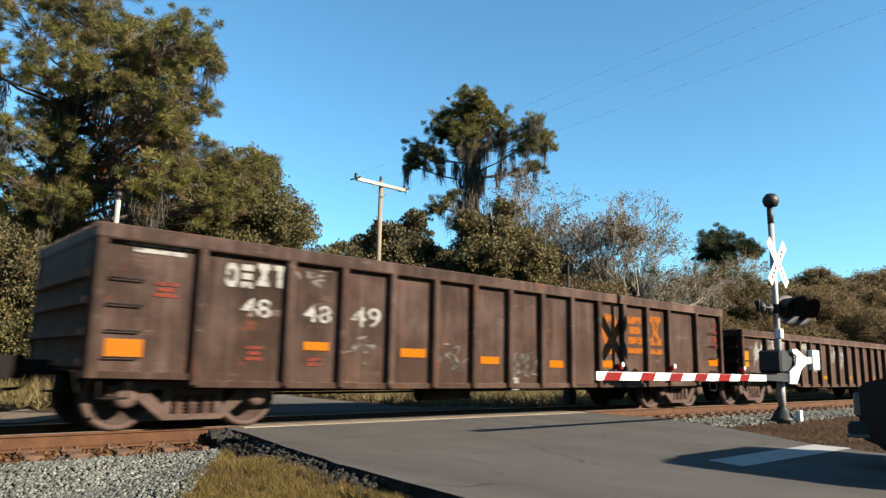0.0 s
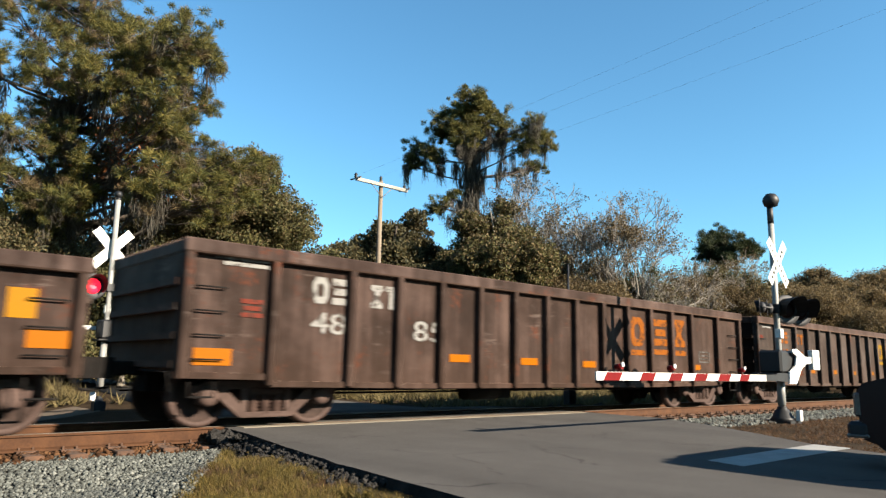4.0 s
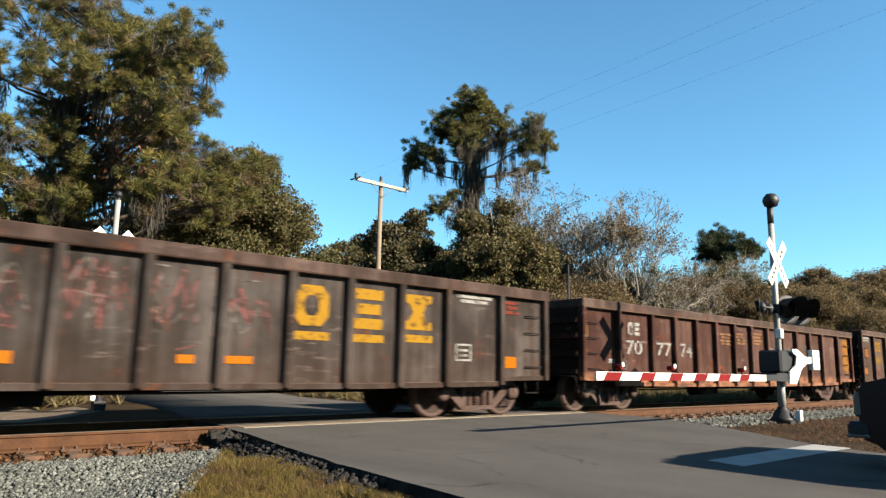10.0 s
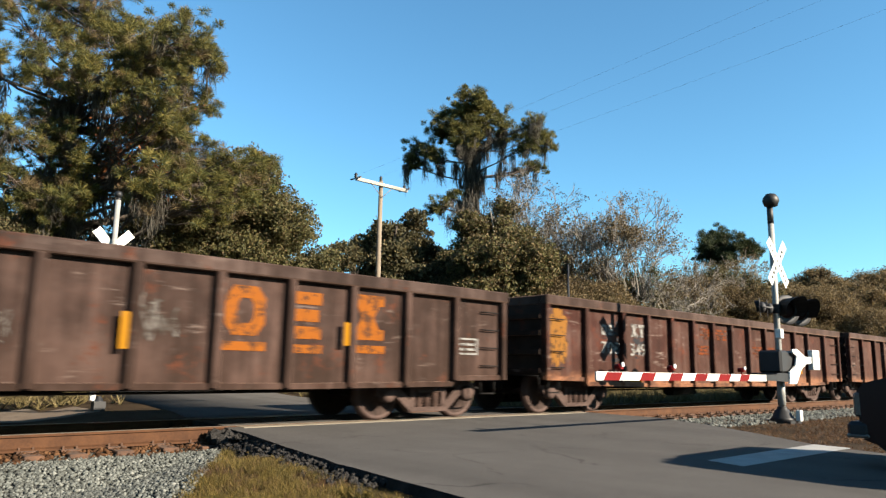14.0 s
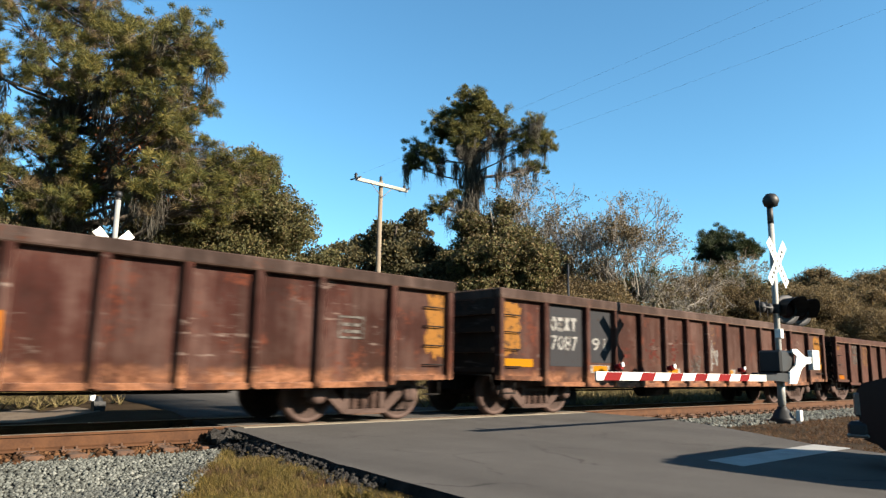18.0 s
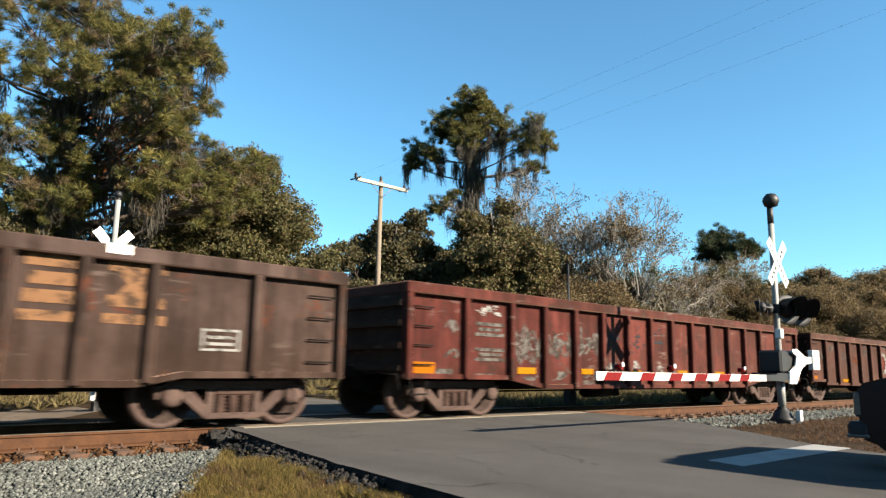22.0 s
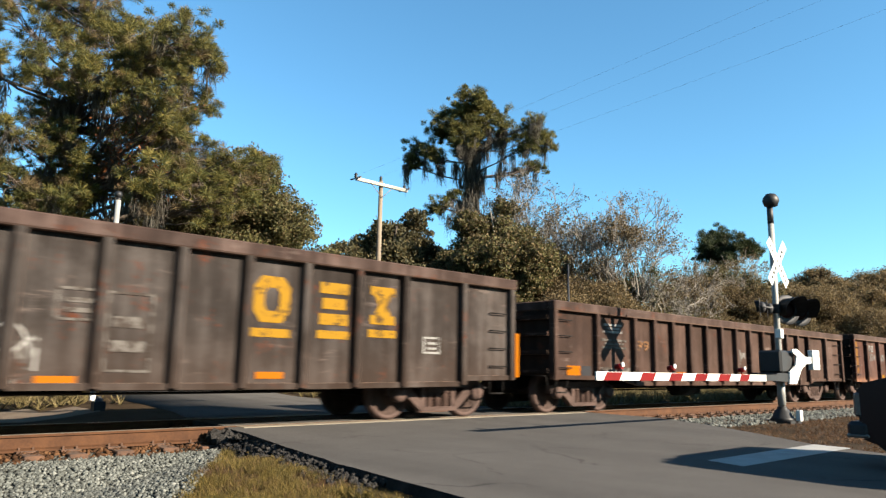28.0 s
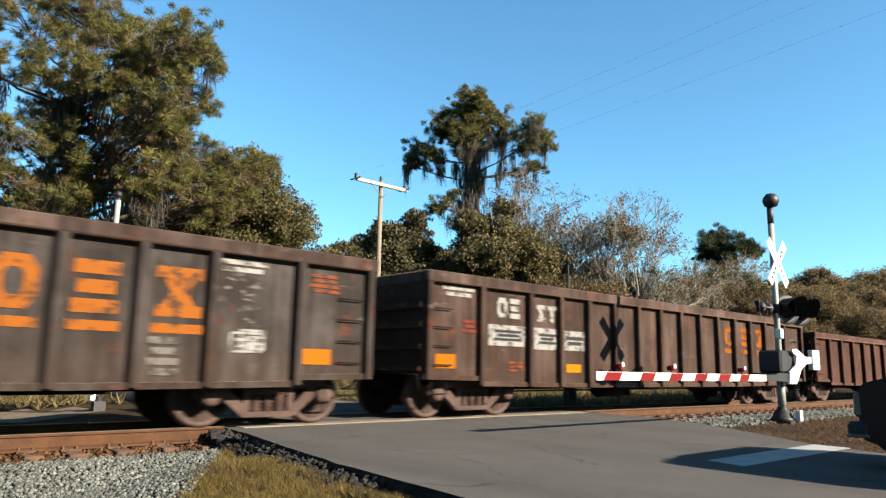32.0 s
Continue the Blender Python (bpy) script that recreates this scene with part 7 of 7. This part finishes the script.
    owner_marks(c, 2.10, 2.76, 1.84, 2.18, RUSTM)
    word(c, "42", 4.29, 4.95, 1.31, 1.61, RUSTM)
    fine_print(c, 2.13, 2.79, 1.36, 1.70, REDM)
    bar(c, 1.59, 2.77, 0.65, 0.97, YPATCH)
    bar(c, 2.89, 3.87, 0.61, 0.97, YPATCH)
    bar(c, 4.09, 4.98, 0.59, 0.93, YPATCH)
    stake_reflector(c, 2.86, 3.05, 1.03, 1.41, REFLECT)
    stake_reflector(c, 5.07, 5.23, 1.00, 1.48, REFLECT)
    stake_reflector(c, 7.09, 7.27, 0.97, 1.45, REFLECT)
    stake_reflector(c, 9.24, 9.38, 1.01, 1.49, REFLECT)
    frame_box(c, 14.04, 14.54, 1.37, 1.74, GREYW)
    blotch(c, 15.89, 16.58, 1.03, 2.34, YPATCH, 309)
    c = CARS[15]
    blotch(c, 0.11, 0.77, 1.17, 2.34, YPATCH, 311)
    blotch(c, 0.27, 0.56, 1.60, 2.26, YPATCH, 312)
    reflector(c, 0.26, 1.10, 0.98, 1.14, REFLECT_Y)
    bar(c, 1.65, 2.75, 1.01, 2.38, BLACKM)
    owner_marks(c, 1.69, 2.10, 1.75, 2.05, WHITE)
    owner_marks(c, 2.13, 2.56, 1.77, 2.06, WHITE)
    word(c, "7087", 1.68, 2.59, 1.35, 1.66, WHITE)
    word(c, "91", 3.12, 3.62, 1.38, 1.66, WHITE)
    bar(c, 3.04, 3.85, 1.11, 2.27, BLACKM)
    bar(c, 3.05, 3.78, 0.88, 1.05, WHITE)
    reflector(c, 3.14, 3.69, 0.91, 1.04, REFLECT_Y)
    bar(c, 6.21, 6.88, 0.84, 1.03, WHITE)
    reflector(c, 6.34, 6.77, 0.88, 1.01, REFLECT_Y)
    bar(c, 9.25, 9.92, 0.84, 1.04, WHITE)
    reflector(c, 9.42, 9.77, 0.89, 1.02, REFLECT_Y)
    blotch(c, 8.35, 8.96, 0.88, 2.28, TAN, 326)
    scribble(c, 8.41, 8.96, 0.98, 1.94, WHITE, 327, 0.06, 2)
    blotch(c, 10.35, 10.79, 1.53, 2.01, GREYW, 328)
    blotch(c, 4.14, 4.91, 0.99, 1.90, DARKRED, 329)
    blotch(c, 5.27, 5.98, 0.93, 1.83, DARKRED, 330)
    blotch(c, 6.23, 6.93, 0.94, 2.16, DARKRED, 331)
    blotch(c, 15.75, 16.37, 1.03, 2.32, YPATCH, 332)
    scribble(c, 7.28, 8.02, 0.87, 1.42, GREYW, 333, 0.04, 2)
    c = CARS[15]
    reflector(c, 15.54, 16.43, 1.16, 1.30, REFLECT_Y)
    c = CARS[16]
    reflector(c, 0.48, 0.93, 0.70, 0.94, REFLECT)
    owner_marks(c, 1.94, 2.68, 1.74, 2.06, GREYW)
    owner_marks(c, 3.06, 3.72, 1.72, 2.03, TAN)
    fine_print(c, 1.91, 2.65, 1.35, 1.67, GREYW)
    word(c, "485", 2.99, 3.81, 1.31, 1.63, TAN)
    fine_print(c, 4.13, 4.76, 0.67, 0.81, GREYW)
    reflector(c, 5.32, 5.94, 0.67, 0.80, REFLECT_Y)
    reflector(c, 8.55, 9.14, 0.65, 0.79, REFLECT_Y)
    bar(c, 0.49, 0.61, 1.86, 2.03, YPATCH)
    fine_print(c, 14.34, 14.92, 1.30, 1.84, REDM)
    c = CARS[17]
    scribble(c, 0.66, 1.15, 1.44, 1.76, WHITE, 348, 0.06, 2)
    reflector(c, 0.22, 0.68, 1.06, 1.28, REFLECT)
    owner_marks(c, 1.79, 2.48, 1.74, 2.13, TAN)
    owner_marks(c, 2.83, 3.70, 1.76, 2.14, TAN)
    word(c, "70", 1.88, 2.45, 1.25, 1.58, WHITE)
    word(c, "47", 2.79, 3.51, 1.27, 1.56, WHITE)
    word(c, "86", 3.97, 4.56, 1.23, 1.56, GREYW)
    blotch(c, 3.98, 4.46, 0.42, 1.15, PINK, 355)
    reflector(c, 4.87, 5.30, 0.83, 0.95, REFLECT_Y)
    scribble(c, 4.88, 5.41, 0.44, 0.81, WHITE, 357, 0.05, 2)
    scribble(c, 6.67, 7.36, 0.65, 2.12, WHITE, 358, 0.035, 4)
    ring(c, 7.96, 8.32, 1.76, 2.04, ORANGE, BLACKM)
    scribble(c, 7.69, 8.39, 1.17, 1.64, WHITE, 360, 0.035, 2)
    reflector(c, 7.80, 8.27, 0.83, 0.95, REFLECT)
    fine_print(c, 5.82, 6.37, 1.05, 1.31, REFLECT)
    emblem(c, 0, 10.93, 11.53, 1.58, 2.20, TAN)
    emblem(c, 1, 11.90, 12.51, 1.62, 2.23, TAN)
    emblem(c, 2, 12.86, 13.60, 1.63, 2.24, TAN)
    frame_box(c, 14.15, 14.72, 1.10, 1.41, WHITE)
    fine_print(c, 2.95, 3.49, 0.66, 0.70, ORANGE)
    chord_tab(c, 3.47, 3.79, 2.30, 2.43)
    chord_tab(c, 6.50, 6.80, 2.32, 2.43)
    chord_tab(c, 9.58, 9.89, 2.30, 2.43)
    chord_tab(c, 12.78, 13.07, 2.34, 2.46)
    c = CARS[18]
    reflector(c, 0.25, 0.75, 0.79, 1.03, REFLECT)
    bar(c, 0.77, 1.19, 0.77, 0.91, GREYW)
    blotch(c, 1.72, 2.53, 1.89, 2.20, WHITE, 375)
    fine_print(c, 1.77, 2.55, 1.52, 1.82, GREYW)
    fine_print(c, 1.77, 2.57, 1.05, 1.33, GREYW)
    fine_print(c, 1.75, 2.27, 0.78, 0.84, GREYW)
    reflector(c, 2.96, 3.51, 0.84, 0.97, REFLECT_Y)
    reflector(c, 5.05, 5.47, 0.85, 0.97, REFLECT_Y)
    reflector(c, 6.89, 7.39, 0.82, 0.96, REFLECT_Y)
    reflector(c, 9.07, 9.57, 0.86, 0.98, REFLECT_Y)
    reflector(c, 11.03, 11.57, 0.85, 0.97, REFLECT_Y)
    scribble(c, 2.90, 3.77, 1.04, 1.84, GREYW, 383, 0.05, 3)
    scribble(c, 3.95, 4.71, 1.14, 1.76, GREYW, 384, 0.05, 3)
    scribble(c, 4.93, 5.69, 1.17, 1.91, GREYW, 385, 0.05, 3)
    blotch(c, 2.95, 3.72, 0.60, 0.86, GREYW, 386)
    blotch(c, 3.99, 4.74, 0.53, 1.10, GREYW, 387)
    blotch(c, 4.97, 5.67, 0.53, 0.85, GREYW, 388)
    blotch(c, 5.91, 6.44, 0.81, 1.24, WHITE, 389)
    blotch(c, 6.95, 7.39, 0.87, 1.23, WHITE, 390)
    blotch(c, 7.94, 8.47, 0.86, 1.21, WHITE, 391)
    blotch(c, 5.89, 6.64, 1.29, 2.07, BLACKM, 392)
    blotch(c, 6.88, 7.67, 1.23, 2.05, BLACKM, 393)
    blotch(c, 7.87, 8.61, 1.26, 2.08, BLACKM, 394)
    scribble(c, 0.99, 1.34, 1.58, 1.81, GREYW, 395, 0.05, 1)
    scribble(c, 1.00, 1.32, 1.11, 1.30, GREYW, 396, 0.05, 1)
    c = CARS[18]
    reflector(c, 15.32, 16.35, 0.69, 0.83, REFLECT_Y)
    reflector(c, 13.22, 13.64, 0.83, 0.92, REFLECT_Y)
    c = CARS[19]
    reflector(c, 0.22, 0.69, 0.69, 0.91, REFLECT)
    reflector(c, 3.04, 3.57, 0.70, 0.81, REFLECT_Y)
    reflector(c, 6.19, 6.76, 0.67, 0.80, REFLECT_Y)
    reflector(c, 8.35, 8.89, 0.67, 0.80, REFLECT_Y)
    ring(c, 7.25, 8.04, 1.01, 1.90, WHITE, REDM)
    scribble(c, 1.85, 2.35, 1.74, 2.03, GREYW, 406, 0.04, 2)
    scribble(c, 0.92, 1.32, 1.41, 1.81, GREYW, 407, 0.04, 2)
    scribble(c, 3.08, 3.72, 1.29, 1.98, GREYW, 408, 0.04, 2)
    scribble(c, 4.26, 4.74, 1.33, 1.66, RUSTM, 409, 0.05, 2)
    scribble(c, 5.24, 5.78, 1.64, 2.07, GREYW, 410, 0.05, 2)
    scribble(c, 8.41, 10.30, 1.53, 2.05, RUSTM, 411, 0.04, 2)
    bar(c, 7.69, 8.04, 2.04, 2.16, GREYW)
    bar(c, 15.28, 15.85, 1.43, 1.76, GREYW)
    c = CARS[20]
    fine_print(c, 0.56, 1.28, 2.30, 2.51, WHITE)
    fine_print(c, 0.87, 1.20, 1.62, 1.92, REFLECT)
    reflector(c, 0.24, 0.74, 0.96, 1.21, REFLECT)
    bar(c, 0.28, 0.85, 0.77, 0.91, GREYW)
    owner_marks(c, 1.83, 2.55, 1.92, 2.31, ORANGE)
    owner_marks(c, 3.07, 3.80, 1.94, 2.28, ORANGE)
    bar(c, 1.61, 2.67, 1.42, 1.81, BLACKM)
    bar(c, 3.01, 3.83, 1.36, 1.83, BLACKM)
    bar(c, 4.04, 4.72, 1.38, 1.82, BLACKM)
    word(c, "48", 1.78, 2.48, 1.44, 1.79, WHITE)
    word(c, "53", 3.03, 3.72, 1.42, 1.75, WHITE)
    word(c, "51", 4.09, 4.65, 1.42, 1.76, WHITE)
    fine_print(c, 1.79, 2.14, 0.91, 1.15, RUSTM)
    fine_print(c, 3.18, 3.77, 0.90, 1.20, RUSTM)
    reflector(c, 4.14, 4.66, 0.85, 1.03, REFLECT)
    reflector(c, 5.92, 6.45, 0.84, 0.96, REFLECT)
    reflector(c, 7.90, 8.41, 0.91, 1.06, REFLECT)
    reflector(c, 9.98, 10.46, 0.85, 0.98, REFLECT)
    blotch(c, 4.12, 4.79, 1.83, 2.47, GREYW, 433)
    blotch(c, 3.96, 4.75, 0.61, 1.23, GREYW, 434)
    scribble(c, 4.96, 5.65, 1.14, 1.51, WHITE, 435, 0.06, 2)
    scribble(c, 5.86, 6.76, 0.99, 1.43, WHITE, 436, 0.03, 3)
    scribble(c, 7.83, 8.67, 0.60, 1.75, WHITE, 437, 0.04, 3)
    scribble(c, 8.89, 9.68, 0.90, 1.71, WHITE, 438, 0.04, 3)
    blotch(c, 1.54, 2.72, 0.65, 0.95, GREYW, 439)
    emblem(c, 0, 11.08, 11.63, 1.55, 2.20, ORANGE)
    emblem(c, 1, 12.04, 12.57, 1.58, 2.20, ORANGE)
    emblem(c, 2, 13.05, 13.64, 1.59, 2.24, ORANGE)
    frame_box(c, 14.12, 14.70, 1.17, 1.51, WHITE)
    c = CARS[21]
    reflector(c, 5.06, 5.58, 1.04, 1.18, REFLECT)
    reflector(c, 7.01, 7.52, 1.02, 1.16, REFLECT)
    reflector(c, 9.05, 9.52, 1.0, 1.14, REFLECT)
    reflector(c, 13.7, 14.2, 1.0, 1.14, REFLECT)
    emblem(c, 0, 10.93, 11.53, 1.54, 2.24, WHITE)
    emblem(c, 1, 11.97, 12.56, 1.58, 2.24, WHITE)
    emblem(c, 2, 12.89, 13.45, 1.58, 2.28, WHITE)
    fine_print(c, 0.44, 0.91, 2.06, 2.21, WHITE)
    reflector(c, 0.42, 0.89, 0.78, 0.93, REFLECT)
    owner_marks(c, 1.96, 2.53, 1.92, 2.18, WHITE)
    owner_marks(c, 2.87, 3.48, 1.90, 2.16, WHITE)
    c = CARS[22]
    owner_marks(c, 1.89, 2.48, 1.94, 2.30, ORANGE)
    owner_marks(c, 2.96, 3.63, 1.91, 2.26, ORANGE)
    word(c, "48", 1.84, 2.43, 1.43, 1.74, ORANGE)
    word(c, "66", 2.94, 3.59, 1.39, 1.73, ORANGE)
    word(c, "56", 4.01, 4.65, 1.39, 1.70, ORANGE)
    fine_print(c, 1.92, 2.28, 0.96, 1.17, RUSTM)
    fine_print(c, 3.02, 3.41, 0.91, 1.15, RUSTM)
    reflector(c, 2.13, 2.59, 0.67, 0.82, REFLECT)
    reflector(c, 4.87, 5.41, 0.70, 0.81, REFLECT)
    reflector(c, 8.08, 8.54, 0.62, 0.74, REFLECT)
    reflector(c, 10.95, 11.40, 0.72, 0.82, REFLECT)
    blotch(c, 5.86, 6.56, 0.57, 1.25, TAN, 461)
    blotch(c, 6.71, 7.49, 0.56, 1.62, GREYW, 462)
    blotch(c, 7.61, 8.07, 0.60, 1.31, GREYW, 463)
    scribble(c, 5.90, 8.07, 0.60, 1.44, WHITE, 464, 0.05, 3)
    frame_box(c, 8.22, 8.75, 1.42, 1.84, GREYW)
    frame_box(c, 8.82, 9.42, 0.79, 1.83, GREYW)
    fine_print(c, 0.48, 1.18, 2.32, 2.52, WHITE)
    blotch(c, 5.10, 5.63, 0.91, 1.53, REDM, 468)
    emblem(c, 0, 10.85, 11.46, 1.55, 2.25, YELLOW)
    emblem(c, 1, 11.99, 12.53, 1.57, 2.25, YELLOW)
    emblem(c, 2, 12.98, 13.50, 1.63, 2.27, YELLOW)
    frame_box(c, 14.15, 14.55, 1.17, 1.47, WHITE)
    bar(c, 1.79, 2.07, 0.77, 0.81, ORANGE)
    c = CARS[22]
    stake_reflector(c, 16.44, 16.64, 0.77, 1.63, REFLECT)
    c = CARS[23]
    reflector(c, 0.55, 1.01, 0.81, 1.03, REFLECT)
    bar(c, 1.07, 1.42, 0.77, 1.03, BLACKM)
    fine_print(c, 1.91, 2.62, 1.78, 2.02, WHITE)
    fine_print(c, 1.81, 2.81, 1.42, 1.67, GREYW)
    word(c, "99", 3.22, 3.78, 1.43, 1.67, TAN)
    bar(c, 1.75, 2.94, 0.71, 1.01, GREYW)
    reflector(c, 4.99, 5.50, 0.82, 0.94, REFLECT)
    reflector(c, 8.27, 8.72, 0.81, 0.93, REFLECT)
    scribble(c, 8.27, 8.89, 1.21, 1.63, WHITE, 485, 0.04, 2)
    frame_box(c, 13.90, 14.43, 1.18, 1.52, WHITE)
    c = CARS[24]
    blotch(c, 0.49, 0.70, 0.90, 2.36, YPATCH, 488)
    owner_marks(c, 1.90, 2.43, 1.88, 2.13, WHITE)
    word(c, "354", 1.95, 2.55, 1.53, 1.80, WHITE)
    word(c, "980", 2.95, 3.66, 1.53, 1.80, WHITE)
    window_frame_mark(c, 13.81, 14.65, 0.99, 1.86)
    reflector(c, 3.07, 3.54, 0.88, 1.00, REFLECT_Y)
    reflector(c, 6.28, 6.72, 0.85, 0.97, REFLECT_Y)
    fine_print(c, 4.18, 4.75, 1.12, 1.30, GREYW)
    fine_print(c, 7.18, 7.91, 1.30, 1.91, TAN)
    fine_print(c, 8.21, 8.97, 1.24, 2.08, RUSTM)
    fine_print(c, 9.38, 9.87, 1.37, 1.71, TAN)
    scribble(c, 10.24, 12.12, 1.32, 1.74, GREYW, 499, 0.04, 2)
    fine_print(c, 3.05, 3.40, 1.15, 1.28, GREYW)
    blotch(c, 15.79, 16.44, 1.08, 2.29, YPATCH, 501)
    c = CARS[25]
    fine_print(c, 0.45, 1.31, 2.30, 2.51, WHITE)
    reflector(c, 0.22, 0.70, 1.00, 1.23, REFLECT)
    owner_marks(c, 2.00, 2.54, 1.91, 2.29, ORANGE)
    owner_marks(c, 3.02, 3.67, 1.91, 2.25, ORANGE)
    word(c, "48", 1.99, 2.55, 1.42, 1.77, ORANGE)
    word(c, "41", 2.95, 3.61, 1.41, 1.72, ORANGE)
    word(c, "78", 3.99, 4.69, 1.40, 1.75, ORANGE)
    blotch(c, 1.53, 2.09, 0.65, 1.39, REDM, 510)
    fine_print(c, 2.03, 2.26, 0.94, 1.17, RUSTM)
    fine_print(c, 3.06, 3.49, 0.89, 1.14, RUSTM)
    reflector(c, 4.03, 4.58, 0.89, 1.01, REFLECT)
    reflector(c, 5.90, 6.44, 0.83, 0.96, REFLECT)
    reflector(c, 7.78, 8.30, 0.85, 0.97, REFLECT)
    reflector(c, 9.78, 10.33, 0.84, 0.97, REFLECT)
    emblem(c, 0, 10.96, 11.49, 1.53, 2.19, ORANGE)
    emblem(c, 1, 11.87, 12.44, 1.53, 2.21, ORANGE)
    emblem(c, 2, 12.90, 13.55, 1.54, 2.23, ORANGE)
    frame_box(c, 14.15, 14.55, 1.13, 1.43, WHITE)
    blotch(c, 4.98, 5.54, 1.32, 1.73, REDM, 521)
    blotch(c, 5.93, 6.35, 1.36, 1.79, REDM, 522)
    c = CARS[25]
    fine_print(c, 13.74, 14.53, 2.23, 2.44, WHITE)
    blotch(c, 13.74, 14.56, 1.45, 2.36, GREYW, 525)
    frame_box(c, 13.99, 14.51, 1.09, 1.39, WHITE)
    fine_print(c, 15.27, 15.82, 2.05, 2.37, RUSTM)
    reflector(c, 15.14, 15.71, 0.94, 1.18, REFLECT)
    fine_print(c, 12.85, 13.27, 0.72, 1.28, GREYW)
    c = CARS[26]
    owner_marks(c, 1.90, 2.57, 1.93, 2.33, WHITE)
    owner_marks(c, 3.08, 3.73, 1.92, 2.27, WHITE)
    bar(c, 1.67, 2.79, 1.38, 1.79, WHITE)
    bar(c, 3.01, 3.80, 1.34, 1.79, WHITE)
    bar(c, 3.92, 4.79, 1.35, 1.77, WHITE)
    fine_print(c, 1.82, 2.62, 1.46, 1.70, BLACKM)
    fine_print(c, 3.15, 3.69, 1.44, 1.68, BLACKM)
    fine_print(c, 4.04, 4.66, 1.44, 1.66, BLACKM)
    reflector(c, 0.30, 0.79, 0.92, 1.18, REFLECT)
    fine_print(c, 0.95, 1.33, 1.57, 1.84, REDM)
    fine_print(c, 0.46, 1.26, 2.23, 2.45, WHITE)
    reflector(c, 4.05, 4.56, 0.88, 1.06, REFLECT_Y)
    fine_print(c, 2.21, 2.70, 0.86, 1.09, RUSTM)
    emblem(c, 0, 11.25, 11.78, 1.72, 2.24, ORANGE)
    emblem(c, 1, 12.22, 12.79, 1.72, 2.25, ORANGE)
    emblem(c, 2, 13.21, 13.78, 1.72, 2.25, ORANGE)


paint_marks()


# metres travelled by the whole second; the train gathers a little speed
RUN = [(0, 0.0), (1, 12.83), (2, 25.92), (3, 38.69), (6, 77.69), (7, 90.69), (8, 103.97), (9, 117.16), (10, 130.45), (11, 143.63), (12, 157.08), (13, 170.86), (14, 184.56), (17, 225.08), (18, 238.85), (19, 252.68), (20, 266.21), (21, 280.08), (22, 294.05), (23, 308.04), (24, 322.03), (25, 335.66), (28, 377.78), (29, 391.93), (30, 405.93), (31, 420.07), (32, 434.33)]


def travelled(t):
    return float(np.interp(t, [r[0] for r in RUN], [r[1] for r in RUN]))


def motions():
    for c in CARS:
        x0 = c.location.x
        walk(c, [(t, pose(x0 - d, 0, 0)) for t, d in RUN])
    frames = [i / FPS for i in range(int(32 * FPS) + 1)]
    for c, w, off in WHEELSETS:
        x0, base, z = CARS_X[c.name], w.location.x, w.location.z
        # the wheels roll while the wagon passes the crossing
        near = [t for t in frames if -10 < x0 - travelled(t) < 42]
        if not near:
            near = [0.0]
        rows = [(t, pose(base, 0, z, 0, -math.degrees(travelled(t) / WHEEL_R), 0)) for t in near]
        if near[0] > 0:
            rows.insert(0, (0.0, rows[0][1]))
        if near[-1] < 32:
            rows.append((32.0, rows[-1][1]))
        walk(w, rows)


CARS_X = {c.name: c.location.x for c in CARS}
motions()
